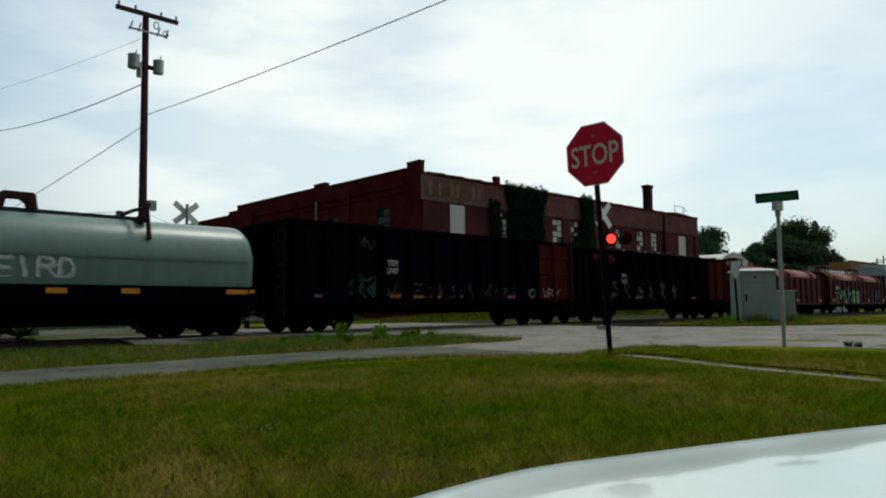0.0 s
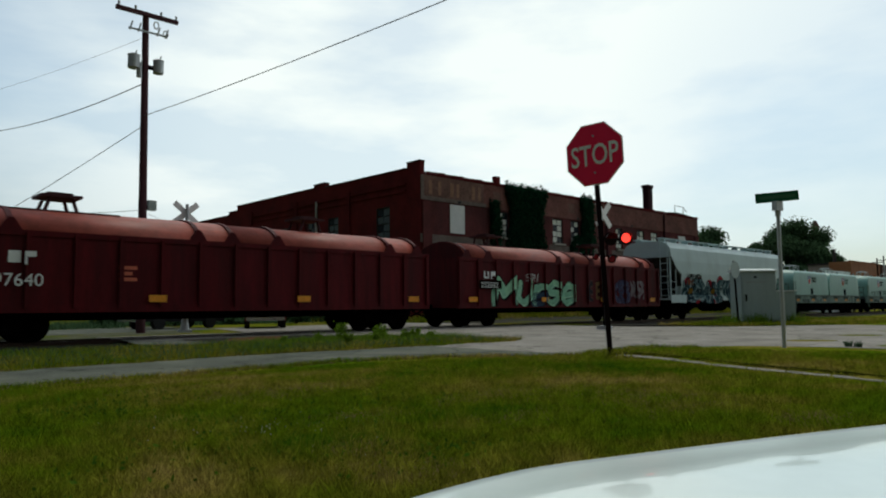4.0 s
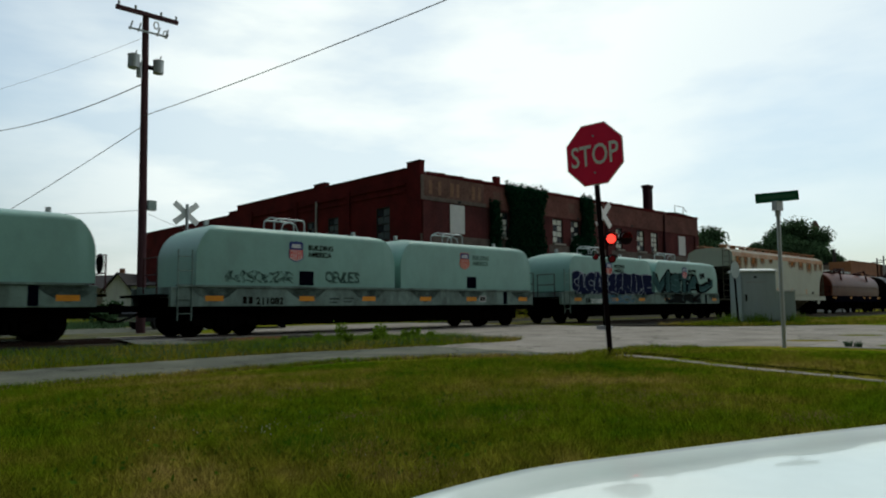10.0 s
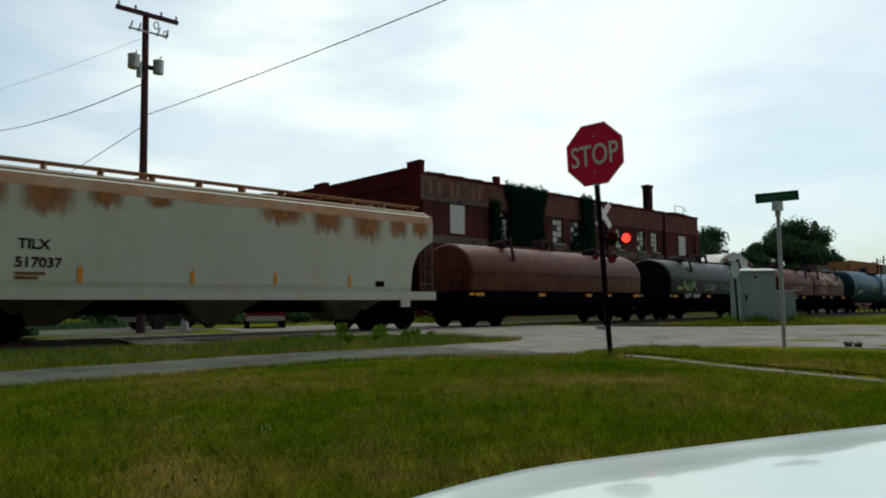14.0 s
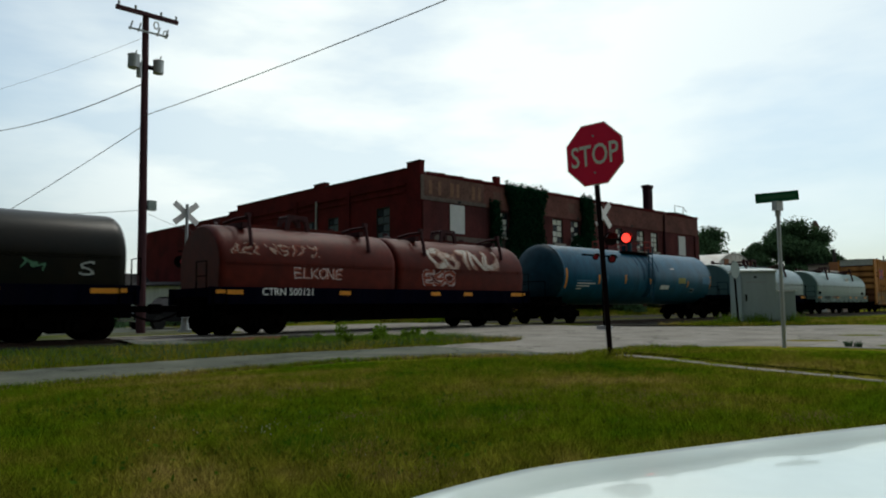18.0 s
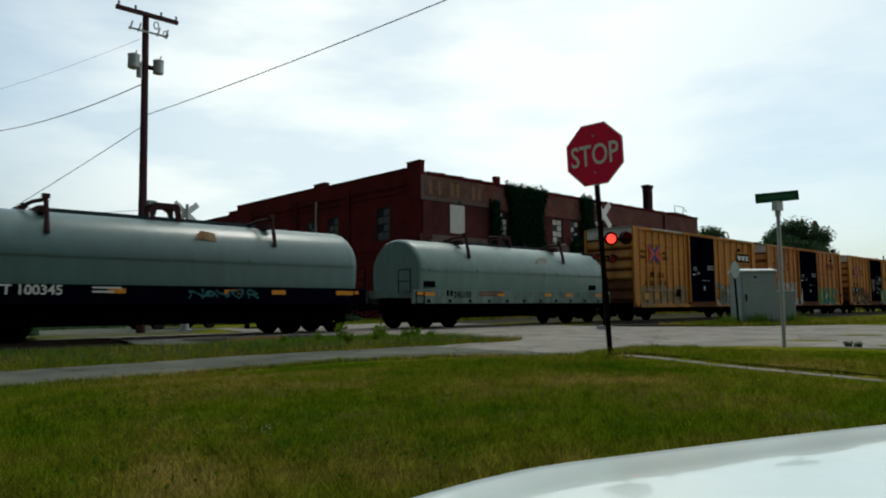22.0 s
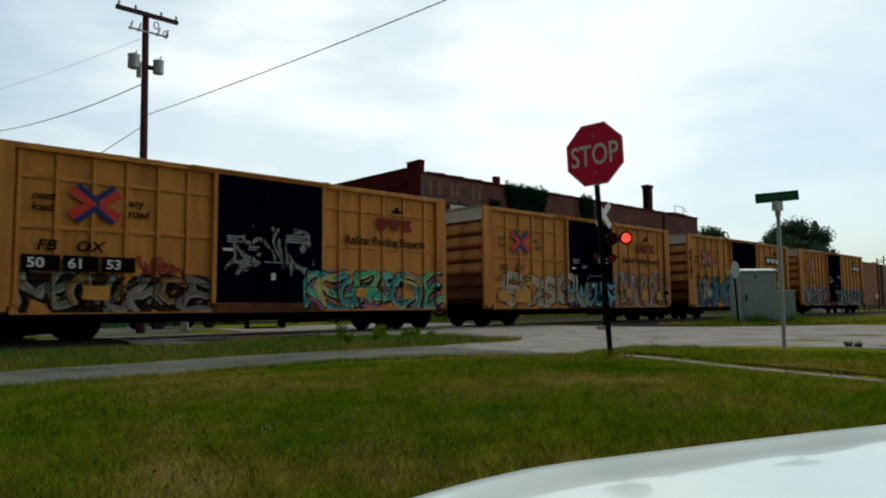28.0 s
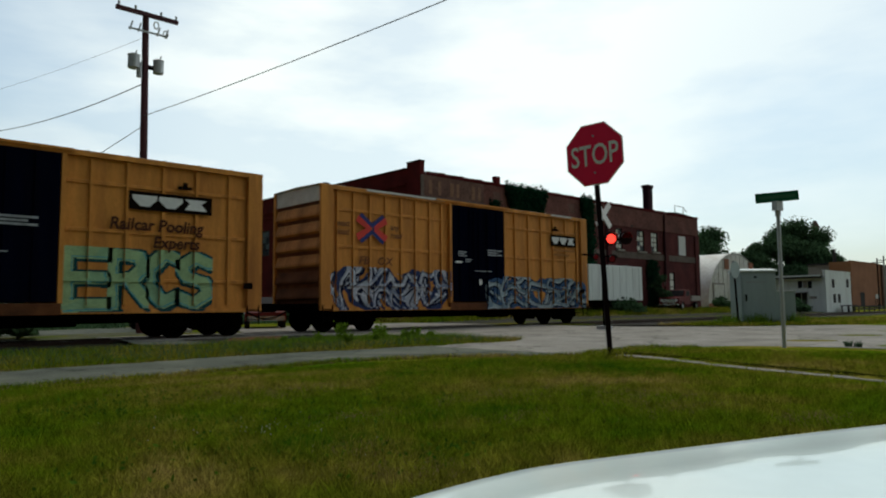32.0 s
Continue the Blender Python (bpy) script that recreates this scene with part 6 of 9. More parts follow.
GLYPH = {
    "A": [[(0, 0), (0.5, 1), (1, 0)], [(0.22, 0.4), (0.78, 0.4)]], "C": [[(0.95, 0.85), (0.5, 1), (0.08, 0.7), (0.08, 0.3), (0.5, 0), (0.95, 0.15)]],
    "E": [[(0.9, 1), (0.1, 1), (0.1, 0), (0.9, 0)], [(0.1, 0.52), (0.75, 0.52)]], "G": [[(0.9, 0.85), (0.5, 1), (0.08, 0.6), (0.2, 0.1), (0.6, 0), (0.92, 0.2), (0.9, 0.45), (0.55, 0.45)]],
    "I": [[(0.5, 0), (0.5, 1)]], "K": [[(0.1, 0), (0.1, 1)], [(0.9, 1), (0.15, 0.5), (0.95, 0)]], "L": [[(0.15, 1), (0.12, 0), (0.9, 0.02)]],
    "M": [[(0, 0), (0.12, 1), (0.5, 0.35), (0.88, 1), (1, 0)]], "N": [[(0.05, 0), (0.1, 1), (0.9, 0), (0.95, 1)]],
    "O": [[(0.5, 1), (0.08, 0.7), (0.1, 0.25), (0.5, 0), (0.92, 0.3), (0.9, 0.75), (0.5, 1)]],
    "R": [[(0.1, 0), (0.1, 1), (0.7, 0.95), (0.85, 0.72), (0.6, 0.5), (0.12, 0.48)], [(0.5, 0.48), (0.95, 0)]],
    "S": [[(0.9, 0.85), (0.5, 1), (0.12, 0.78), (0.3, 0.55), (0.75, 0.45), (0.9, 0.2), (0.5, 0), (0.08, 0.15)]],
    "T": [[(0, 1), (1, 1)], [(0.5, 1), (0.48, 0)]], "U": [[(0.08, 1), (0.1, 0.25), (0.5, 0), (0.9, 0.25), (0.92, 1)]],
    "r": [[(0.2, 0), (0.2, 0.8)], [(0.2, 0.5), (0.5, 0.8), (0.9, 0.75)]], "e": [[(0.1, 0.42), (0.9, 0.42), (0.85, 0.75), (0.5, 0.9), (0.15, 0.65), (0.12, 0.25), (0.45, 0.02), (0.9, 0.1)]],
    "i": [[(0.5, 0), (0.5, 0.62)], [(0.5, 0.93), (0.51, 0.95)]], "D": [[(0.1, 0), (0.1, 1), (0.6, 0.95), (0.92, 0.6), (0.85, 0.2), (0.5, 0), (0.1, 0)]],
    "B": [[(0.1, 0), (0.1, 1), (0.7, 0.95), (0.8, 0.72), (0.55, 0.52), (0.9, 0.35), (0.75, 0.05), (0.1, 0)], [(0.1, 0.52), (0.55, 0.52)]],
    "~": [[(0, 0.45), (0.25, 0.15), (0.5, 0.2), (1.0, 0.85)]], "V": [[(0, 1), (0.5, 0), (1, 1)]], "W": [[(0, 1), (0.25, 0), (0.5, 0.7), (0.75, 0), (1, 1)]], "Z": [[(0.05, 1), (0.95, 1), (0.05, 0), (0.95, 0)]],
}


def graffiti(parent, text, x0, x1, z0, z1, surf, fill, edge, glint=None, cloud=None, weight=0.16, wild=0.10, seed=1, fill2=None, cell=0.026,
             label="large spray-painted graffiti letters", stepped=True, fade=0.0, rim=None, halo=2.2, over=1.0, slab=2.0, spikes=0, sparks=0, more=()):
    """Letters sprayed on a car's side, each over the one before: shapes found cell by cell, laid on the surface y = surf(x, z)."""
    rng = np.random.default_rng(seed)
    W, H = x1 - x0, z1 - z0
    nx, nz = int(W / cell), int(H / cell)
    X, Z = np.meshgrid(np.linspace(0, W, nx, endpoint=False) + cell / 2, np.linspace(0, H, nz, endpoint=False) + cell / 2, indexing="ij")
    ph = rng.uniform(0, 6.28, 8)
    wx = X + wild * H * (np.sin(2.1 * Z / H * 3 + ph[0] + X * 0.8) * 0.6 + np.sin(5 * X / H + ph[1]) * 0.4)
    wz = Z + wild * H * (np.sin(2.6 * X / H + ph[2]) * 0.6 + np.sin(6.1 * X / H + 2 * Z / H + ph[3]) * 0.4)
    th = weight * H * (0.58 if weight > 0.1 else 1.0)
    pitch = W / len(text)
    cols = []

    def slot(c):
        cols.append(spray(c))
        return len(cols) - 1

    def reach(p, q, dx=0.0, dz=0.0, taper=None):
        """How far each cell lies from the stroke p to q."""
        e = q - p
        u = np.clip(((wx + dx - p[0]) * e[0] + (wz + dz - p[1]) * e[1]) / (e @ e + 1e-9), 0, 1)
        a, b = np.abs(wx + dx - p[0] - u * e[0]), np.abs(wz + dz - p[1] - u * e[1])
        d = np.hypot(a, b) if slab == 2 else (a ** slab + b ** slab) ** (1 / slab)
        return d if taper is None else d / np.maximum(1.0 - taper * u, 0.05)
    idx = np.full(X.shape, -1)
    o = rim or (max(0.045, th * 0.34) if H > 0.8 else th * 0.30 + 0.006)
    k_edge, k_fill = slot(edge), [slot(c) for c in (fill, *more)]
    k_two, k_glint = (slot(fill2) if fill2 is not None else None), (slot(glint) if glint is not None else None)
    lay = []
    for i, ch in enumerate(text):
        if ch not in GLYPH:
            continue
        sx, sz = pitch * over * rng.uniform(0.92, 1.08), H - 2 * th * rng.uniform(1.0, 1.3)
        ox, oz = i * pitch + (pitch - sx) / 2, th + rng.uniform(-0.02, 0.05) * H
        sl = rng.uniform(-0.12, 0.16) * H * (1 if wild > 0.02 else 0.2)
        lay.append([(np.array([ox + ax * sx + sl * az, oz + az * sz]), np.array([ox + bx_ * sx + sl * bz, oz + bz * sz])) for line in GLYPH[ch] for (ax, az), (bx_, bz) in zip(line[:-1], line[1:])])
    reaches = []
    for strokes in lay:
        d = np.full(X.shape, 9.0)
        for p, q in strokes:
            np.minimum(d, reach(p, q), out=d)
        reaches.append(d)
    whole = np.minimum.reduce(reaches) if reaches else np.full(X.shape, 9.0)
    if cloud is not None:
        lim = th * halo + 0.10 * H * np.sin(3.3 * X + ph[4]) * np.sin(2.7 * Z + ph[5])
        inset = np.minimum(np.minimum(X, W - X), H - Z) - 0.05 * H * (1.2 + np.sin(4.1 * X + ph[5]) + 0.6 * np.sin(9.7 * X + ph[6]))
        idx[(whole < lim) & (inset > 0)] = slot(cloud)
    for j in range(spikes):
        # arms and arrow points that run out from behind the letters
        a = np.array([W * (j + rng.uniform(0.1, 0.9)) / spikes, H * rng.uniform(0.15, 0.55)])
        ang = rng.choice((rng.uniform(0.3, 1.3), rng.uniform(1.8, 2.8), rng.uniform(-0.6, 0.1)))
        b = a + np.array([math.cos(ang), math.sin(ang)]) * H * rng.uniform(0.4, 0.8)
        d = reach(a, b, taper=0.9)
        idx[d < th * 0.8 + o] = k_edge
        idx[d < th * 0.8] = k_fill[j % len(k_fill)]
    for i, (strokes, d) in enumerate(zip(lay, reaches)):
        dsh = np.full(X.shape, 9.0)
        inner = np.full(X.shape, 9.0)
        for p, q in strokes:
            if rim is None:
                np.minimum(dsh, reach(p, q, -0.05, 0.05), out=dsh)
            if glint is not None:
                np.minimum(inner, reach(p, q, 0.035, -0.035), out=inner)
        idx[dsh < th + o * 0.8] = k_edge
        idx[d < th + o] = k_edge
        idx[d < th] = k_fill[i % len(k_fill)]
        if k_two is not None:
            idx[(d < th) & (np.sin(2.2 * X + 1.6 * Z + ph[6]) + 0.6 * np.sin(5.2 * X - 3 * Z + ph[7]) + (Z / H - 0.45) * 1.6 < 0)] = k_two
        if k_glint is not None:
            idx[(inner > th * 0.80) & (inner < th * 0.80 + 0.035) & (d < th)] = k_glint
    for j in range(sparks):
        # thin bright strokes drawn over all
        a = np.array([W * (j + rng.uniform(0.0, 1.0)) / sparks, H * rng.uniform(0.1, 0.8)])
        ang = rng.uniform(0, 6.28)
        b = a + np.array([math.cos(ang), math.sin(ang)]) * H * rng.uniform(0.18, 0.42)
        idx[(reach(a, b, taper=0.95) < 0.030) & (whole < th * 1.8)] = k_glint if k_glint is not None else k_edge
    if fade:
        idx[(rng.random(X.shape) < fade) | ((np.sin(4.1 * X + ph[0]) * np.sin(3.1 * Z + ph[1])) > 1 - fade)] = -1
    keep = idx >= 0
    ax, az, mi = X[keep] + x0, Z[keep] + z0, idx[keep]
    h = cell / 2 + 0.0005
    if len(ax) == 0:
        return None
    cx = np.stack([ax - h, ax + h, ax + h, ax - h], 1)
    cz = np.stack([az - h, az - h, az + h, az + h], 1)
    cy = np.repeat(surf(ax, az)[:, None], 4, 1) if stepped else surf(cx, cz)
    v = np.stack([cx, cy, cz], -1).reshape(-1, 3)
    f = np.arange(len(v)).reshape(-1, 4)
    me_ob = sheet("graffiti", v, f, [], parent)
    for c in cols:
        me_ob.data.materials.append(c)
    me_ob.data.polygons.foreach_set("material_index", mi.astype(np.int32))
    return tagged(me_ob, label)


def box_side_of(build):
    """The stepped side of a boxcar: panels, ribs, rails, corner plates and door."""
    ribs, (d0, d1) = np.array(BOX_BUILD[build]["ribs"]), BOX_BUILD[build]["door"]
    bars_ = [d0 + (d1 - d0) * (k + 0.7) / 5.6 for k in range(5)]

    def f(x, z):
        y = np.full(np.shape(x), -1.467)
        near = np.abs(np.asarray(x)[..., None] - ribs).min(-1)
        for zz in (1.67, 3.01, 4.31):
            y = np.where(np.abs(z - zz) < 0.052, -1.527, y)
        y = np.where((near < 0.053) & (z > 0.97), -1.537, y)
        y = np.where((x < 0.52) | (x > BL - 0.52), -1.597, y)
        y = np.where((x > d0 - 0.15) & (x < d1 + 0.15), -1.607, y)
        y = np.where((x > d0) & (x < d1), -1.588, y)
        for q in bars_:
            y = np.where((x > q - 0.003) & (x < q + 0.083), -1.632, y)
        y = np.where(z < 0.87, np.minimum(y, -1.587), y)
        return np.where((z < 1.03) & (x > d0 - 0.13) & (x < d1 + 0.13), -1.628, y)
    return f


box_side, box_side_n = box_side_of("wide"), box_side_of("narrow")


def gon_side(x, z):
    return np.full(np.shape(x), -1.588)


def red_side(L):
    xs = np.array([0.12 + (L - 0.24) * i / 14 for i in range(15)])

    def f(x, z):
        near = np.abs(np.asarray(x)[..., None] - xs).min(-1)
        return np.where(near < 0.062, -1.668, np.where(z < 0.98, -1.617, -1.576))
    return f


def twin_side(x, z):
    return np.where(z < 1.50, -1.557, np.where(z < 1.57, -1.607, -1.467))


def coil_side(x, z):
    c = np.clip((z - 2.30) / (3.58 - 2.30), 0, 0.98)
    return np.where(z < 2.26, -1.436 - (z - 1.5) * 0.0703, np.where(z < 2.37, -1.528, -1.49 * np.cos(np.arcsin(c)) - 0.012))


def hop_side(x, z):
    return np.interp(z, [0.9, 1.10, 1.405, 1.41, 1.9, 2.7, 3.4], [-1.575, -1.575, -1.575, -1.43, -1.54, -1.608, -1.608])


def bars(parent, x, z, w, h, y, material, n=1, gap=1.6, name="stencil_bar", label="unreadable stencilled lines"):
    for i in range(n):
        q = 1.0 - 0.25 * (i % 2)
        part(name, box(x, x + w * q, y - 0.003, y, z - i * h * gap, z - i * h * gap + h), material, parent, label)


def quads(parent, name, shapes, y, material, label=""):
    bm = bmesh.new()
    for i, s in enumerate(shapes):
        plate(s, y - 0.003, y, bm)
    return part(name, bm, material, parent, label)


# boxcars: emblem, slogans, numbers
def emblem(t, x, z, w, h, pale):
    red, blue = ("mark_red", "mark_blue") if not pale else ("mark_pink", "emblem_dull")
    k = h * 0.17

    def bar(px, pz, qx, qz, th):
        d = Vector((qx - px, qz - pz)).normalized() * th / 2
        return [(px + d.y, pz - d.x), (qx + d.y, qz - d.x), (qx - d.y, qz + d.x), (px - d.y, pz + d.x)]
    for i, (sx, sz) in enumerate(((-1, 1), (1, 1), (-1, -1), (1, -1))):
        part("emblem", plate(bar(x + sx * 0.04, z + sz * 0.02, x + sx * w / 2, z + sz * h * 0.34, k * 1.5), -1.5425 - 0.0005 * i, -1.540), red, t, "crossed arrow emblem")
        part("emblem_edge", plate(bar(x - sx * k * 0.1, z + sz * k * 0.60, x + sx * (w / 2 - k * 0.9), z + sz * (h * 0.36 + k * 0.80), k * 0.85), -1.5465 - 0.0005 * i, -1.544), blue, t)
    if not pale:
        part("emblem_edge", plate([(x - 0.02, z - 0.18), (x + 0.10, z - 0.05), (x + 0.10, z + 0.05), (x - 0.02, z + 0.18), (x + 0.02, z)], -1.5490, -1.547), blue, t)


def logo(t, x0, x1, z0, z1, style):
    """The operator's mark: three block shapes on a plate, or bare and faded."""
    ink = "white_paint" if style == "plate" else "faded_red"
    if style == "plate":
        part("logo_plate", box(x0, x1, -1.548, -1.540, z0, z1), "dark_ink", t, "black plate with three white block shapes")
    w, h, m = (x1 - x0) * 0.92 / 3, (z1 - z0) * 0.62, (z0 + z1) / 2
    bm = bmesh.new()
    for i in range(3):
        a = x0 + (x1 - x0) * 0.04 + i * w
        lo = 0.29 if i < 2 else 0.0
        plate([(a, m + h / 2), (a + w * 0.92, m + h / 2), (a + w * (0.92 if i < 2 else 0.70), m + h * 0.12), (a + w * (0.92 - lo), m - h / 2), (a + w * lo, m - h / 2), (a + w * (0.0 if i < 2 else 0.22), m + h * 0.12)], -1.552, -1.549, bm)
    part("logo", bm, ink, t, "block logo shapes")


# number, style of the mark, where it stands, whether the emblem has faded
BOXDATA = [("502178", "plate", (12.79, 14.75), 0), ("504312", "faded", (12.0, 14.0), 1), ("506153", "faded", (12.01, 13.95), 0), ("506129", "faded", (12.0, 14.1), 0),
           ("504750", "plate", (11.46, 13.90), 1), ("", "plate", (12.75, 14.7), 0)]
for t, (num, style, (l0, l1), pale) in zip(BOX, BOXDATA):
    slim = t["build"] == "narrow"
    d0, d1 = BOX_BUILD[t["build"]]["door"]
    ex = 2.23 if slim else 2.46
    emblem(t, ex, 3.70, 1.35 if slim else 1.25, 1.0, pale)
    ink = "faded_ink" if num in ("504312", "506129", "") else "dark_ink"
    for w1, x in (("next\nload", ex - 1.55), ("any\nroad", ex + 0.85)):
        words(w1, x, -1.545, 3.72, 0.30, "faded_ink" if pale or num in ("504750", "506129", "") else "dark_ink", t, "slogan", shear=0.2, bold=0.008)
    words("FB", ex - 0.62 if slim else 1.05, -1.545, 2.40, 0.40, ink, t, "reporting_mark", squeeze=1.15, bold=0.008, shear=0.2 if num != "504750" else 0)
    words("OX", ex + 0.22 if slim else 1.98, -1.545, 2.40, 0.40, ink, t, "reporting_mark", squeeze=1.15, bold=0.008, shear=0.2 if num != "504750" else 0)
    if slim:
        spots = [(num[k:m], x) for k, m, x in ((0, 1, 1.08), (1, 3, 1.62), (3, 5, 2.48), (5, 6, 3.15))] if num else []
    else:
        spots = [(num[k:k + 2], 0.85 + k * 0.48) for k in range(0, len(num), 2)]
    for two, x in spots:
        if num == "506153":
            part("number_plate", box(x - 0.12, x + 0.78, -1.548, -1.541, 1.86, 2.28), "dark_ink", t, "black patch behind white digits")
        words(two, x, -1.551, 1.95, 0.36, "white_paint" if num == "506153" else ink, t, "car_number", squeeze=1.15, bold=0.008)
    if style == "plate":
        logo(t, l0, l1, 3.66, 4.18, "plate")
    else:
        logo(t, l0, l1, 3.55, 4.26, "faded")
    if num == "504750":
        words("Railcar Pooling", 10.95, -1.545, 3.08, 0.47, "slogan_brown", t, "slogan", shear=0.15, squeeze=0.95, bold=0.012)
        words("Experts", 12.15, -1.545, 2.60, 0.47, "slogan_brown", t, "slogan", shear=0.15, squeeze=0.95, bold=0.012)
    elif slim:
        bars(t, l0 + 0.2, 3.42, 1.6, 0.10, -1.545, "slogan_faint", 2, 2.2)
    else:
        words("Railcar Pooling Experts", 10.72, -1.545, 3.12, 0.40, "slogan_faint" if pale else "slogan_brown", t, "slogan", squeeze=1.0, bold=0.014)
    m0 = d0 - 5.97
    bars(t, 6.25 + m0, 3.05, 0.50, 0.05, -1.634, "dim_stencil", 3)
    bars(t, 6.12 + m0, 2.62, 0.34, 0.08, -1.634, "white_paint", 1, name="stencil_tag", label="small white tag")
    bars(t, 8.3, 3.18, 0.9, 0.06, -1.634, "dim_stencil", 3)
    bars(t, 7.75, 1.75, 0.16, 0.22, -1.65, "white_paint", 1, name="lock_tag", label="white painted lock handle")
    bars(t, 7.45, 2.30, 1.1, 0.035, -1.634, "dim_stencil", 1)
    bars(t, 6.95, 2.75, 0.4, 0.05, -1.634, "dim_stencil", 2)
    bars(t, 14.95, 1.45, 0.32, 0.2, -1.6, "dark_ink", 1, name="consolidated_stencil")
    part("roof_bracket", box(12.85, 13.25, -1.62, -1.53, 4.36, 4.44), "dark_ink", t)
    part("roof_bracket", box(13.0, 13.1, -1.62, -1.53, 4.44, 4.56), "dark_ink", t)

CREAM, GREY, SILVER, MINT, TEAL = (0.52, 0.42, 0.26), (0.36, 0.36, 0.34), (0.50, 0.52, 0.55), (0.28, 0.50, 0.30), (0.05, 0.28, 0.26)
INK, NAVY, SKY, WHITE, RED_, PINK = (0.008, 0.008, 0.010), (0.014, 0.018, 0.07), (0.20, 0.42, 0.55), (0.68, 0.70, 0.70), (0.30, 0.012, 0.024), (0.42, 0.16, 0.12)
LIME, OCHRE, PURPLE = (0.09, 0.38, 0.14), (0.45, 0.28, 0.06), (0.22, 0.13, 0.17)
b = BOX
BLOCK = 5.0
graffiti(b[0], "DRIBA", 9.65, 14.5, 0.80, 2.25, box_side_n, (0.45, 0.38, 0.28), (0.050, 0.075, 0.070), (0.55, 0.54, 0.48), seed=2, fill2=(0.10, 0.20, 0.22), weight=0.20, over=1.25, wild=0.12, fade=0.05, spikes=4, more=((0.50, 0.42, 0.24),))
graffiti(b[1], "IESMU", 0.70, 6.3, 0.76, 2.55, box_side, (0.46, 0.46, 0.44), (0.16, 0.15, 0.15), seed=3, weight=0.185, over=1.1, wild=0.06, fill2=(0.55, 0.54, 0.50), rim=0.04, slab=3.0, more=((0.52, 0.50, 0.44),))
graffiti(b[1], "RICIUS", 9.80, 14.3, 0.78, 2.20, box_side, (0.06, 0.34, 0.12), (0.006, 0.014, 0.010), (0.50, 0.55, 0.20), cloud=(0.42, 0.46, 0.42), seed=4, weight=0.20, over=1.2, wild=0.10, fill2=(0.03, 0.25, 0.27), halo=1.9, more=((0.20, 0.42, 0.10), (0.03, 0.28, 0.24)), sparks=14)
graffiti(b[1], "SO", -0.0, 0.72, 2.7, 3.45, box_side, WHITE, SILVER, seed=5, weight=0.3, slab=3.0)
graffiti(b[2], "MEMUROE", 0.72, 5.8, 0.78, 1.86, box_side, (0.20, 0.18, 0.16), (0.010, 0.009, 0.010), (0.40, 0.38, 0.34), cloud=(0.035, 0.018, 0.014), fill2=(0.26, 0.23, 0.18), seed=6, weight=0.17, wild=0.18, halo=3.2, over=1.4, slab=1.4, spikes=10, more=((0.13, 0.16, 0.12), (0.28, 0.16, 0.05)))
graffiti(b[2], "WO", 3.6, 5.0, 1.55, 2.35, box_side, (0.30, 0.03, 0.03), (0.16, 0.05, 0.04), seed=61, weight=0.08, wild=0.25, fade=0.25)
graffiti(b[2], "KECRSOTE", 9.0, 15.4, 0.80, 2.20, box_side, (0.10, 0.44, 0.36), (0.012, 0.014, 0.020), (0.62, 0.58, 0.26), cloud=(0.30, 0.15, 0.27), fill2=(0.05, 0.30, 0.30), seed=7, weight=0.165, wild=0.16, over=1.4, slab=1.4, spikes=12, sparks=18, more=((0.52, 0.46, 0.16), (0.42, 0.24, 0.12), (0.10, 0.46, 0.24)))
graffiti(b[2], "ASWO", 6.2, 9.4, 1.9, 3.45, box_side, GREY, INK, seed=8, weight=0.045, wild=0.28, fade=0.40)
graffiti(b[3], "SOSCU", 1.2, 7.6, 0.78, 2.40, box_side, (0.50, 0.42, 0.31), (0.045, 0.032, 0.026), (0.62, 0.58, 0.50), seed=9, weight=0.185, over=1.1, wild=0.08, fill2=(0.40, 0.33, 0.24), rim=0.05, slab=3.0)
graffiti(b[3], "MASTELE", 5.7, 9.95, 0.80, 2.05, box_side, (0.16, 0.40, 0.50), (0.012, 0.020, 0.035), (0.40, 0.55, 0.58), cloud=(0.012, 0.05, 0.08), fill2=(0.07, 0.26, 0.36), seed=10, weight=0.13, wild=0.18, over=1.4, slab=1.3, spikes=10, sparks=14)
graffiti(b[3], "CWVORS", 9.85, 15.3, 0.80, 2.65, box_side, (0.40, 0.22, 0.15), (0.10, 0.050, 0.042), (0.55, 0.48, 0.46), cloud=(0.34, 0.17, 0.10), fill2=(0.38, 0.26, 0.22), seed=11, weight=0.17, wild=0.14, over=1.25, fade=0.05, more=((0.30, 0.40, 0.52), (0.38, 0.20, 0.13)))
graffiti(b[4], "LAINES", 1.2, 6.6, 0.76, 2.65, box_side, (0.09, 0.25, 0.34), (0.016, 0.022, 0.030), (0.42, 0.52, 0.52), cloud=(0.02, 0.09, 0.20), fill2=(0.05, 0.20, 0.34), seed=12, weight=0.165, wild=0.16, over=1.35, slab=3.5, spikes=9, halo=1.7, more=((0.46, 0.48, 0.40), (0.22, 0.40, 0.46), (0.05, 0.12, 0.10)))
for ch, a, c, k in (("E", 9.85, 11.1, 0), ("R", 10.98, 12.12, 1), ("C", 12.02, 13.0, 2), ("S", 12.85, 14.0, 3)):
    graffiti(b[4], ch, a, c, 0.78, 2.55, box_side, (0.34, 0.50, 0.26), (0.018, 0.07, 0.075), (0.10, 0.34, 0.38), fill2=(0.28, 0.46, 0.27), seed=130 + k, weight=0.165, wild=0.02, slab=BLOCK, label="pale green block graffiti letter")
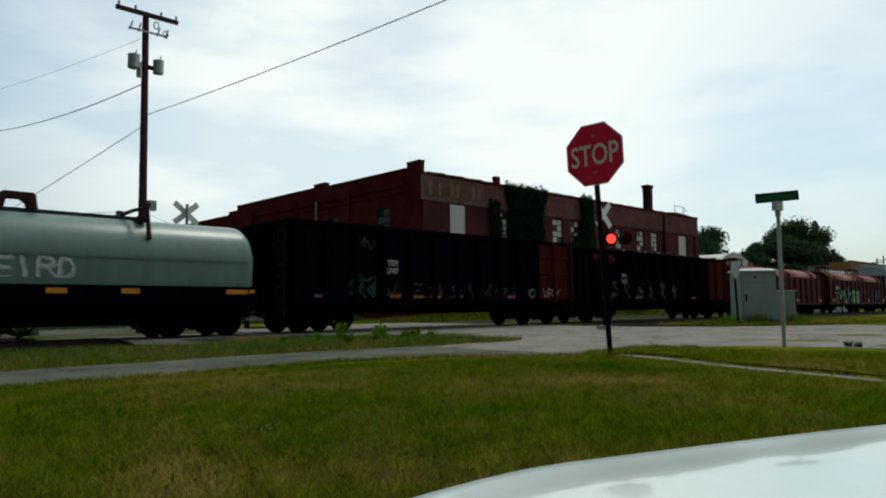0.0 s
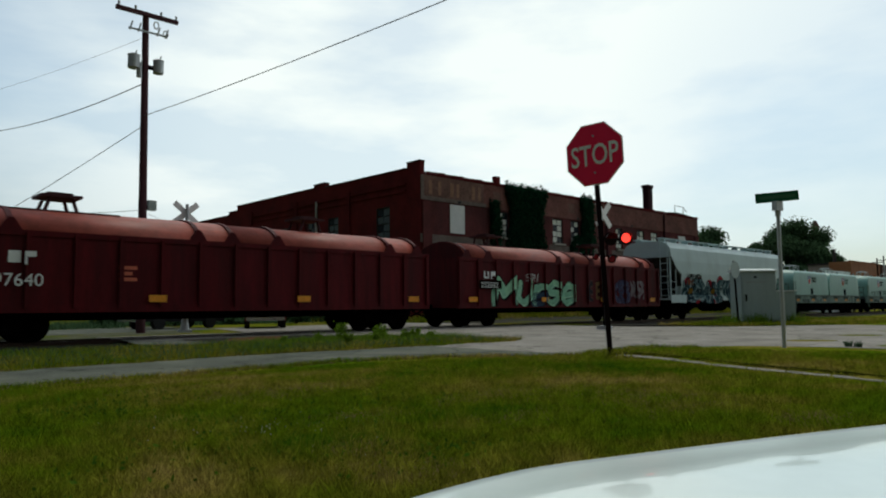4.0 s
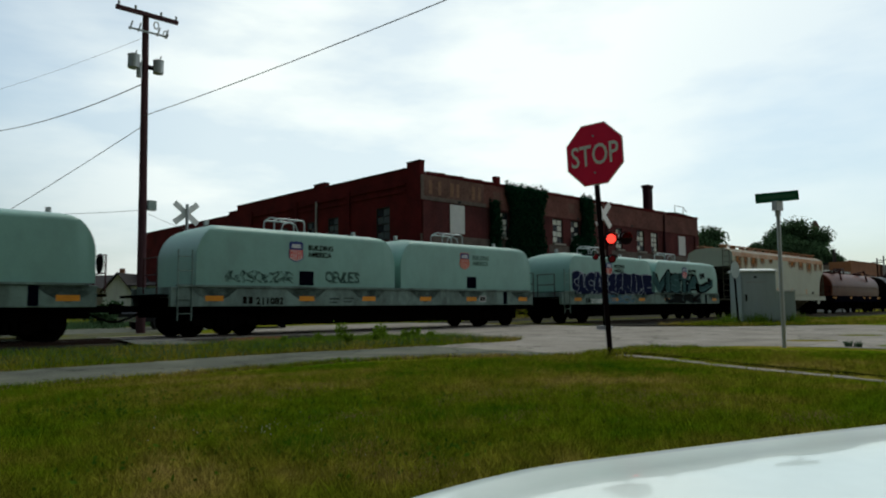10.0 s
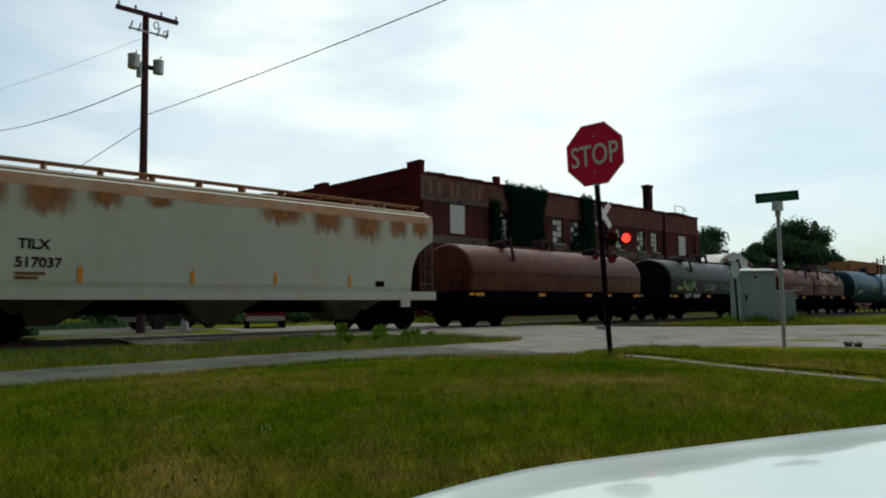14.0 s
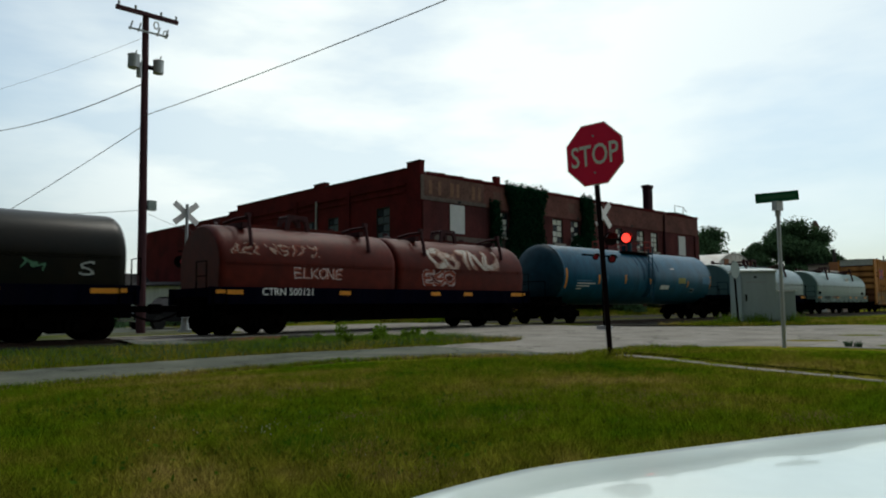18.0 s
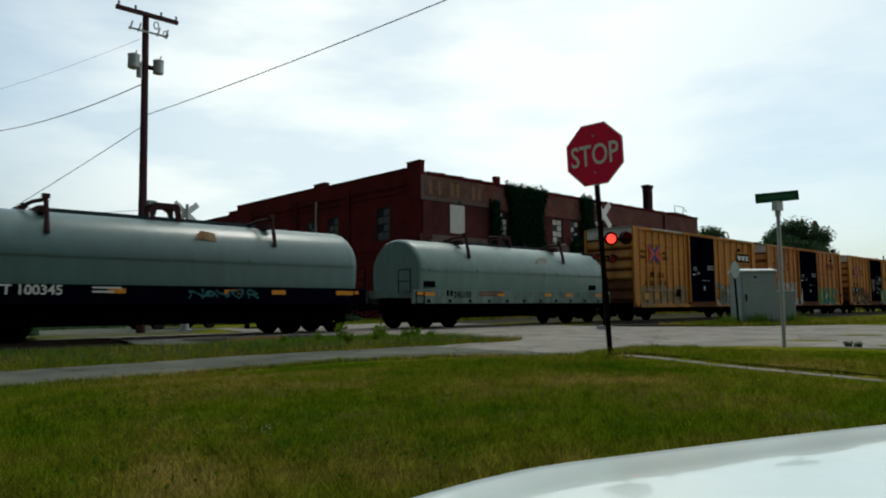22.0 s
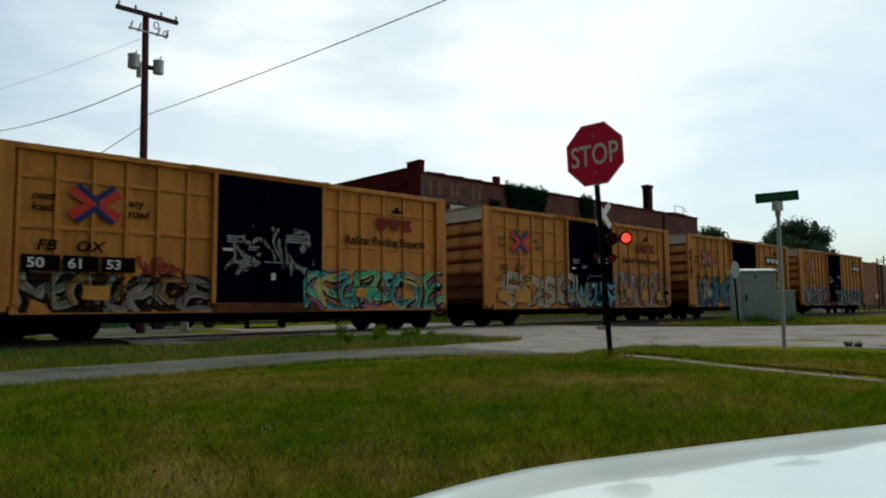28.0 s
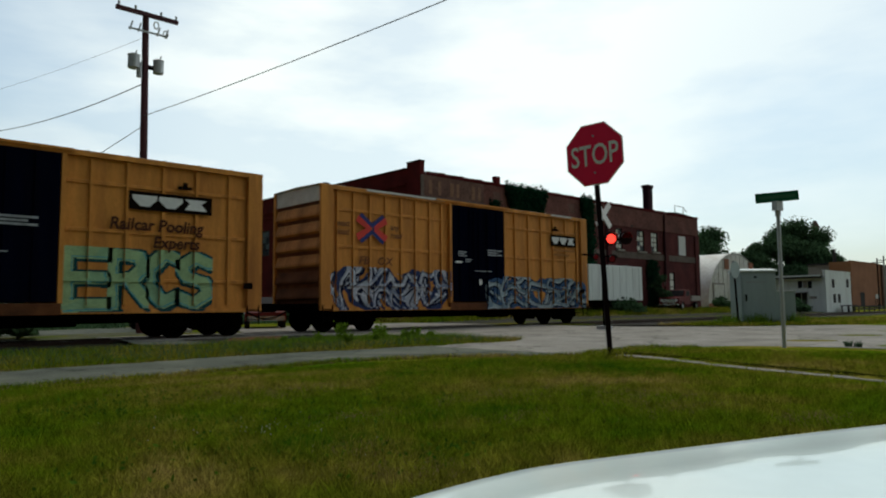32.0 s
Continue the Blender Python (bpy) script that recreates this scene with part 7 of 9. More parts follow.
for k, ch in enumerate("REIBN"):
    graffiti(b[4], ch, 0.10, 0.46, 3.80 - k * 0.36, 4.12 - k * 0.36, lambda x, z: np.full(np.shape(x), -1.597), INK, INK, seed=140 + k, weight=0.055, wild=0.15, cell=0.018, label="black handwritten graffiti letter")
graffiti(b[5], "VNKASVCA", 0.4, 6.2, 0.76, 2.30, box_side_n, (0.40, 0.43, 0.50), (0.012, 0.014, 0.032), (0.66, 0.68, 0.72), cloud=(0.035, 0.05, 0.12), fill2=(0.22, 0.26, 0.36), seed=15, weight=0.105, wild=0.22, halo=3.4, over=1.7, slab=1.15, spikes=18, sparks=26)
graffiti(b[5], "GESOSZA", 8.2, 15.4, 0.76, 2.15, box_side_n, (0.30, 0.37, 0.40), (0.014, 0.022, 0.040), (0.50, 0.56, 0.58), cloud=(0.05, 0.10, 0.20), fill2=(0.18, 0.25, 0.30), seed=16, weight=0.125, wild=0.18, halo=3.6, over=1.5, slab=1.2, spikes=14, sparks=22)

# patches of fresh yellow rolled over the graffiti round the stencils
def patches(t, spots, paint="patch_yellow", word="fresh yellow paint patch"):
    for x, z, w, h in spots:
        bm = plate([(x, z + 0.03), (x + w * 0.97, z), (x + w, z + h * 0.94), (x + w * 0.03, z + h)], -1.5415, -1.5385)
        part("paint_patch", bm, paint, t, word)


patches(b[3], ((0.9, 1.05, 0.85, 0.5), (2.0, 1.0, 1.1, 0.62), (2.75, 1.75, 0.5, 0.5), (11.0, 1.25, 0.55, 0.5), (12.55, 1.1, 0.65, 0.55), (14.1, 1.1, 0.45, 0.5)))
graffiti(b[0], "COSOMOS", 0.55, 5.95, 0.76, 2.05, box_side_n, (0.33, 0.255, 0.15), (0.42, 0.22, 0.07), fill2=(0.27, 0.215, 0.135), seed=23, weight=0.36, wild=0.12, over=1.5, fade=0.03, rim=0.03, label="pale buff paint rolled over old graffiti")
patches(b[0], ((0.98, 1.15, 0.5, 0.4), (2.1, 1.2, 0.45, 0.4)))
patches(b[0], ((4.55, 1.35, 0.55, 0.42),), "dark_ink", "small black stencil panel")
patches(b[2], ((13.4, 1.15, 0.5, 0.3), (2.2, 1.1, 0.7, 0.4), (11.2, 1.2, 0.45, 0.35)))
patches(b[1], ((1.1, 1.2, 0.8, 0.5), (3.0, 1.0, 0.5, 0.4)))

# gondolas
g = GON[0]
words("ITFX\n6747", 4.06, -1.592, 2.38, 0.30, "white_paint", g, "car_number")
graffiti(g, "SEGEN", 2.35, 3.60, 1.2, 2.02, gon_side, (0.022, 0.075, 0.066), (0.006, 0.006, 0.008), seed=21, weight=0.045, wild=0.25, label="dull teal spray tag")
graffiti(g, "MV", 2.70, 3.60, 2.95, 3.35, gon_side, (0.05, 0.052, 0.055), (0.006, 0.006, 0.008), seed=29, weight=0.05, wild=0.2, label="dull grey spray tag")
for i, x in enumerate((4.1, 5.3, 6.2, 7.2, 8.1, 9.05, 10.0, 11.05)):
    graffiti(g, "KEWSIMRS"[i], x, x + 0.8, 1.18, 1.80, gon_side, ((0.080, 0.074, 0.048), (0.062, 0.070, 0.066), (0.085, 0.082, 0.058))[i % 3], (0.005, 0.005, 0.007), seed=22 + i, weight=0.036, wild=0.28, fade=0.12, label="thin sprayed tag between two ribs")
    if 0 < i < 3:
        part("paint_smear", plate([(x + 0.05, 1.20), (x + 0.62, 1.18), (x + 0.66, 1.29), (x + 0.08, 1.31)], -1.5895, -1.585), "dim_orange", g, "dirty orange smear")
graffiti(g, "O", 12.25, 12.72, 1.2, 1.62, gon_side, (0.22, 0.30, 0.26), (0.02, 0.03, 0.03), seed=75, weight=0.12, wild=0.1, cell=0.02, label="pale mint sprayed face shape")
graffiti(g, "VR~", 13.2, 14.45, 1.22, 1.66, lambda x, z: np.where((z > 1.53) & (z < 1.71), -1.656, -1.606), (0.50, 0.42, 0.40), (0.2, 0.05, 0.03), seed=71, weight=0.05, wild=0.10, cell=0.02, label="thin pale sprayed letters")
g = GON[1]
words("ITFX\n7427", 2.76, -1.592, 2.30, 0.30, "white_paint", g, "car_number")
for i, x in enumerate((1.8, 3.1, 4.35, 5.6, 6.8, 8.1)):
    graffiti(g, "SOSLOK"[i], x, x + 0.9, 1.2, 2.15, gon_side, ((0.09, 0.055, 0.035), (0.07, 0.065, 0.055), (0.11, 0.11, 0.09))[i % 3], (0.007, 0.007, 0.008), seed=32 + i, weight=0.15, wild=0.2, fade=0.15)

# dark red covered cars
f1, f2 = red_side(16.15), red_side(15.9)
bars(RED[0], 1.95, 2.05, 0.28, 0.30, -1.58, "white_paint", 1, name="road_mark", label="white block letters")
words("97640", 1.6, -1.672, 1.46, 0.46, "white_paint", RED[0], "car_number")
quads(RED[0], "road_mark", [[(2.3, 2.0), (2.36, 2.0), (2.36, 2.34), (2.3, 2.34)], [(2.36, 2.2), (2.56, 2.2), (2.56, 2.34), (2.36, 2.34)]], -1.672, "white_paint", "white block letters")
words("252032", 1.3, -1.672, 1.64, 0.33, "white_paint", RED[1], "car_number", squeeze=1.1)
part("number_plate", box(1.2, 2.6, -1.671, -1.667, 1.58, 1.95), "dark_ink", RED[1])
quads(RED[1], "road_mark", [[(1.5, 2.02), (1.8, 2.02), (1.8, 2.32), (1.72, 2.32), (1.72, 2.1), (1.58, 2.1), (1.58, 2.32), (1.5, 2.32)], [(1.92, 2.0), (2.0, 2.0), (2.0, 2.32), (1.92, 2.32)], [(2.0, 2.14), (2.2, 2.14), (2.2, 2.32), (2.0, 2.32)]], -1.672, "white_paint", "white block letters")
for ch, a, c in (("M", 2.05, 3.72), ("U", 3.66, 4.72), ("r", 4.66, 5.78), ("S", 5.68, 6.84), ("e", 6.78, 7.92)):
    graffiti(RED[1], ch, a, c, 0.84, 2.22 if ch == "M" else 2.08, f2, (0.30, 0.56, 0.36), (0.008, 0.008, 0.010), (0.42, 0.66, 0.48), seed=41, weight=0.215 if ch == "M" else 0.20, wild=0.05, slab=3.0, fill2=(0.24, 0.48, 0.33), label="mint green bubble graffiti letter")
graffiti(RED[1], "O", 4.5, 5.9, 0.82, 1.5, f2, (0.035, 0.06, 0.10), (0.02, 0.02, 0.03), seed=411, weight=0.30, wild=0.15, fade=0.1, label="blue sprayed blot")
graffiti(RED[1], "SON", 4.3, 5.2, 1.95, 2.3, f2, (0.5, 0.5, 0.48), (0.10, 0.02, 0.02), seed=412, weight=0.05, wild=0.1, cell=0.02, label="thin white tag")
graffiti(RED[1], "E", 8.95, 9.5, 1.05, 2.1, f2, (0.03, 0.025, 0.03), (0.10, 0.05, 0.05), seed=42, weight=0.16, slab=3.0)
graffiti(RED[1], "E", 9.75, 10.35, 1.15, 2.1, f2, (0.13, 0.075, 0.035), (0.012, 0.008, 0.008), seed=421, weight=0.10)
graffiti(RED[1], "OB", 11.4, 12.9, 0.95, 2.2, f2, (0.058, 0.062, 0.115), (0.035, 0.018, 0.035), (0.16, 0.17, 0.24), seed=43, weight=0.20, over=1.2, fade=0.12)
graffiti(RED[1], "WSR", 12.95, 14.3, 1.1, 2.15, f2, (0.20, 0.17, 0.18), (0.07, 0.02, 0.03), seed=431, weight=0.08, over=1.2, wild=0.2)
bars(RED[0], 4.6, 1.95, 0.5, 0.10, -1.58, "mark_pink", 3)

# hoppers
words("LUPX 60723", 1.95, -1.612, 2.42, 0.38, "dark_ink", HOP[0], "car_number", squeeze=0.9, bold=0.012)
bars(HOP[0], 1.95, 2.25, 0.75, 0.06, -1.60, "faded_ink", 3)
bars(HOP[0], 7.6, 2.9, 0.9, 0.35, -1.61, "white_paint", 1, name="panel", label="white blank panel")
for k in range(15):
    # red balls behind the letters
    x, z, r = 2.0 + k * 0.89 + 0.25 * math.sin(k * 2.3), (2.16, 1.16, 2.24)[k % 3] + 0.10 * math.sin(k * 1.7), 0.40 + 0.14 * math.sin(k * 3.1)
    graffiti(HOP[0], "O", x - r, x + r, z - r * 0.8, z + r * 0.8, lambda p, q: hop_side(p, q) + 0.004, RED_, (0.20, 0.015, 0.02), seed=500 + k, weight=0.42, wild=0.02, stepped=False, over=0.5)
graffiti(HOP[0], "WESKNINWASCKOZER", 1.42, 15.0, 0.93, 2.42, hop_side, (0.026, 0.056, 0.072), (0.005, 0.008, 0.011), (0.40, 0.54, 0.56), cloud=(0.008, 0.013, 0.018), halo=1.6, fill2=(0.050, 0.095, 0.112), seed=51, weight=0.18, wild=0.18, stepped=False, over=1.5, slab=1.3, rim=0.035, spikes=36, sparks=50, more=((0.014, 0.030, 0.042), (0.060, 0.108, 0.120), (0.034, 0.068, 0.084)))
for k, x in enumerate((2.1, 5.0, 8.4, 11.3)):
    graffiti(HOP[0], "O", x, x + 0.7, 1.5, 1.85, lambda p, q: hop_side(p, q) - 0.003, (0.24, 0.13, 0.02), (0.05, 0.03, 0.01), seed=540 + k, weight=0.35, wild=0.1, stepped=False, over=0.6, label="ochre sprayed blot")
graffiti(HOP[0], "LN", 0.2, 2.0, 1.12, 1.42, hop_side, WHITE, RED_, seed=52, weight=0.14, stepped=False)
words("TILX", 2.8, -1.565, 2.42, 0.36, "dark_ink", HOP[1], "car_number", bold=0.008)
words("517037", 2.75, -1.565, 1.95, 0.36, "dark_ink", HOP[1], "car_number", bold=0.008)
bars(HOP[1], 2.75, 1.75, 0.7, 0.07, -1.565, "faded_ink", 2)
for x, h in ((1.32, 0.85), (4.22, 0.42), (7.3, 0.40), (10.05, 0.4), (13.0, 0.4)):
    part("reflector", box(x, x + 0.12, -1.568, -1.564, 1.58, 1.58 + h), "mark_orange", HOP[1])
part("placard", box(14.2, 14.6, -1.568, -1.563, 1.6, 1.8), "dark_ink", HOP[1])

# rust that has run down below the eave of the cream hopper
def soft_rust(name, col):
    """Rust with ragged, fading edges over the paint."""
    m = mat(name, col, 0.85, var=0.35, scale=2.5, fine=30, spec=0.1)
    n, l = m.node_tree.nodes, m.node_tree.links
    co = n.new("ShaderNodeTexCoord")
    sp = n.new("ShaderNodeSeparateXYZ")
    l.new(co.outputs["Generated"], sp.inputs["Vector"])
    mp = n.new("ShaderNodeMapping")
    mp.inputs["Scale"].default_value = (3.0, 1.0, 0.9)
    l.new(co.outputs["Object"], mp.inputs["Vector"])
    nz = n.new("ShaderNodeTexNoise")
    nz.inputs["Scale"].default_value, nz.inputs["Detail"].default_value, nz.inputs["Roughness"].default_value = 1.6, 8.0, 0.65
    l.new(mp.outputs["Vector"], nz.inputs["Vector"])
    cd = n.new("ShaderNodeMath")
    cd.operation = "PINGPONG"
    cd.inputs[1].default_value = 0.5
    l.new(sp.outputs["X"], cd.inputs[0])
    side_ = n.new("ShaderNodeMapRange")
    side_.inputs["From Max"].default_value = 0.42
    l.new(cd.outputs[0], side_.inputs["Value"])
    low = n.new("ShaderNodeMapRange")
    low.inputs["From Max"].default_value = 0.75
    low.inputs["To Min"].default_value = -0.30
    low.inputs["To Max"].default_value = 0.30
    l.new(sp.outputs["Z"], low.inputs["Value"])
    ad = n.new("ShaderNodeMath")
    l.new(nz.outputs["Fac"], ad.inputs[0])
    l.new(low.outputs["Result"], ad.inputs[1])
    rg = n.new("ShaderNodeMapRange")
    rg.inputs["From Min"].default_value, rg.inputs["From Max"].default_value, rg.inputs["To Max"].default_value = 0.40, 0.80, 0.72
    l.new(ad.outputs[0], rg.inputs["Value"])
    ml = n.new("ShaderNodeMath")
    ml.operation = "MULTIPLY"
    l.new(rg.outputs["Result"], ml.inputs[0])
    l.new(side_.outputs["Result"], ml.inputs[1])
    l.new(ml.outputs[0], n["Principled BSDF"].inputs["Alpha"])
    return m


M["rust_soft"] = soft_rust("rust_soft", (0.42, 0.175, 0.062))
for x0, x1, low_ in ((0.35, 1.65, 2.6), (1.65, 2.6, 3.0), (2.7, 4.2, 3.05), (4.35, 5.4, 3.45), (5.9, 6.8, 3.6), (9.4, 11.3, 3.35), (11.4, 12.85, 3.1), (13.1, 14.6, 2.95), (14.8, 15.8, 3.1), (15.9, 16.9, 3.2)):
    part("rust_run", box(x0, x1, -1.5665, -1.5635, low_, 4.06), "rust_soft", HOP[1], "orange rust run below the eave")

# coil cars
c = COIL["pale"]
graffiti(c, "WEIRD", 7.7, 10.1, 1.70, 2.25, coil_side, WHITE, SILVER, seed=61, weight=0.035, wild=0.05, cell=0.025)
c = COIL["dark"]
part("panel", box(1.20, 1.80, -1.475, -1.43, 1.74, 1.95), "pale_yellow", c, "dull tan square panel")
graffiti(c, "SWIAL", 1.9, 3.75, 1.68, 2.30, coil_side, (0.22, 0.34, 0.16), INK, (0.5, 0.55, 0.4), seed=62, weight=0.09, wild=0.22, cell=0.025)
graffiti(c, "ESSR", 4.6, 6.2, 1.72, 2.15, coil_side, (0.3, 0.36, 0.3), (0.05, 0.05, 0.05), seed=63, weight=0.08, cell=0.025)
graffiti(c, "TINKORE", 6.7, 9.25, 1.7, 2.18, coil_side, (0.22, 0.30, 0.22), INK, seed=64, weight=0.07, wild=0.15, cell=0.025)
graffiti(c, "STRVE", 9.45, 10.5, 1.74, 2.1, coil_side, (0.22, 0.24, 0.10), INK, seed=65, weight=0.07, wild=0.12, cell=0.025)
graffiti(c, "M", 11.0, 11.6, 1.85, 2.2, coil_side, (0.10, 0.22, 0.14), INK, seed=651, weight=0.1, wild=0.3, cell=0.025)
graffiti(c, "S", 12.35, 12.75, 1.72, 2.15, coil_side, (0.4, 0.42, 0.4), INK, seed=652, weight=0.06, wild=0.1, cell=0.025)
words("CHTT 100697", 1.95, -1.536, 1.27, 0.33, "white_paint", c, "car_number", squeeze=1.0, bold=0.006)
c = COIL["red"]
graffiti(c, "AELNSTAZ", 0.7, 4.0, 2.55, 2.95, coil_side, (0.42, 0.30, 0.24), (0.22, 0.06, 0.04), seed=66, weight=0.05, wild=0.2, fade=0.15, stepped=False, cell=0.03)
graffiti(c, "ELKONE", 2.95, 4.9, 1.82, 2.2, coil_side, (0.55, 0.48, 0.46), (0.3, 0.10, 0.07), seed=67, weight=0.045, wild=0.05, cell=0.025)
graffiti(c, "COTNU", 9.05, 13.15, 2.36, 3.2, coil_side, (0.56, 0.50, 0.44), (0.30, 0.16, 0.12), seed=68, weight=0.2, wild=0.2, stepped=False, fill2=(0.48, 0.36, 0.30), fade=0.12)
graffiti(c, "ESO", 8.65, 10.45, 1.68, 2.3, coil_side, (0.24, 0.055, 0.034), (0.5, 0.4, 0.38), seed=69, weight=0.15, cell=0.03)
words("CTRN 500121", 1.75, -1.536, 1.27, 0.33, "white_paint", c, "car_number", bold=0.004)
c = COIL["silver"]
words("CHTT 100345", 1.5, -1.536, 1.25, 0.36, "white_paint", c, "car_number", bold=0.006)
bars(c, 4.35, 1.42, 0.75, 0.05, -1.536, "white_paint", 2, 2.2)
part("rust_patch", plate([(7.25, 2.98), (7.95, 2.90), (7.88, 3.16), (7.45, 3.22)], -1.31, -1.27), "rust_streak", c, "square rusty patch")
part("panel", box(1.2, 1.8, -1.468, -1.42, 1.66, 1.88), "stone", c)
graffiti(c, "NAVOR", 7.0, 9.3, 1.16, 1.46, lambda x, z: np.full(np.shape(x), -1.535), (0.05, 0.16, 0.18), INK, seed=70, weight=0.08, wild=0.2, cell=0.025)
c = COIL["silver2"]
part("paint_blob", plate([(8.05 + 0.36 * (1 + 0.18 * math.sin(3 * a)) * math.cos(a), 2.86 + 0.27 * (1 + 0.15 * math.cos(2 * a)) * math.sin(a)) for a in (k * math.pi / 9 for k in range(18))], -1.375, -1.33), "end_white", c, "white painted-over patch")
for k in range(11):
    part("bolt_plate", box(0.7 + k * 1.15, 0.86 + k * 1.15, -1.545, -1.53, 1.02, 1.14), "black_paint", c)
words("242103", 2.15, -1.536, 1.22, 0.34, "dark_ink", c, "car_number", bold=0.008)
bars(c, 1.75, 1.27, 0.13, 0.24, -1.533, "dark_ink", 1, name="road_mark", label="two dark block letters")
bars(c, 1.95, 1.27, 0.13, 0.24, -1.533, "dark_ink", 1, name="road_mark", label="two dark block letters")
bars(c, 3.6, 1.40, 1.6, 0.07, -1.533, "faded_ink", 2)
for x in (0.6, 11.6):
    part("placard", box(x, x + 0.6, -1.465, -1.42, 1.62, 1.86), "black_paint", c)
c = TANK


def tank_mark(x, w, z0, z1, m, name="stencil_bar", label="", r=1.510):
    bm = bmesh.new()
    n = max(2, int((z1 - z0) / 0.08))
    for i in range(n):
        za, zb = z0 + (z1 - z0) * i / n, z0 + (z1 - z0) * (i + 1) / n
        ya, yb = (-math.sqrt(r ** 2 - (q - 2.40) ** 2) for q in (za, zb))
        vs = [bm.verts.new(p) for p in ((x, ya, za), (x + w, ya, za), (x + w, yb, zb), (x, yb, zb))]
        bm.faces.new(vs)
    part(name, bm, m, TANK, label)


for x, w, z0 in ((8.5, 0.22, 2.2), (9.0, 0.5, 1.3), (9.6, 0.22, 2.0), (10.1, 0.14, 2.7), (8.1, 0.12, 3.0)):
    tank_mark(x, w, z0, 3.78, "tank_soot", "spill_stain", "dark spill running down from the dome", 1.506)
for k in range(4):
    tank_mark(2.45 + 0.05 * (k % 2), (1.25, 1.5, 1.1, 0.4)[k], 2.06 - k * 0.13, 2.11 - k * 0.13, "pale_blue" if k == 0 else "white_paint", label="unreadable stencilled lines")
tank_mark(4.75, 0.36, 2.05, 2.36, "pale_blue", "placard", "pale square placard")
tank_mark(4.82, 0.22, 2.10, 2.30, "tank_soot", "placard_field", "", 1.514)
tank_mark(11.6, 0.45, 2.9, 2.96, "white_paint")
for x, z0, z1 in ((1.5, 1.7, 2.65), (4.25, 1.95, 2.4), (6.7, 2.0, 2.45), (9.2, 2.0, 2.3), (13.5, 1.9, 2.25)):
    tank_mark(x, 0.14, z0, z1, "mark_orange", "yellow_strip")
tank_mark(10.45, 0.95, 1.74, 1.97, "white_paint", "panel")
tank_mark(16.35, 0.14, 1.85, 2.6, "mark_orange", "yellow_strip")
tank_mark(14.0, 0.42, 1.62, 1.82, "white_paint", "placard_frame")
for k in range(2):
    tank_mark(14.03 + k * 0.19, 0.16, 1.645, 1.795, "dark_ink", "placard", "", 1.514)
tank_mark(12.43, 0.85, 2.1, 2.42, "pale_yellow", "panel")
tank_mark(15.4, 1.1, 2.1, 2.52, "pale_blue", "panel")

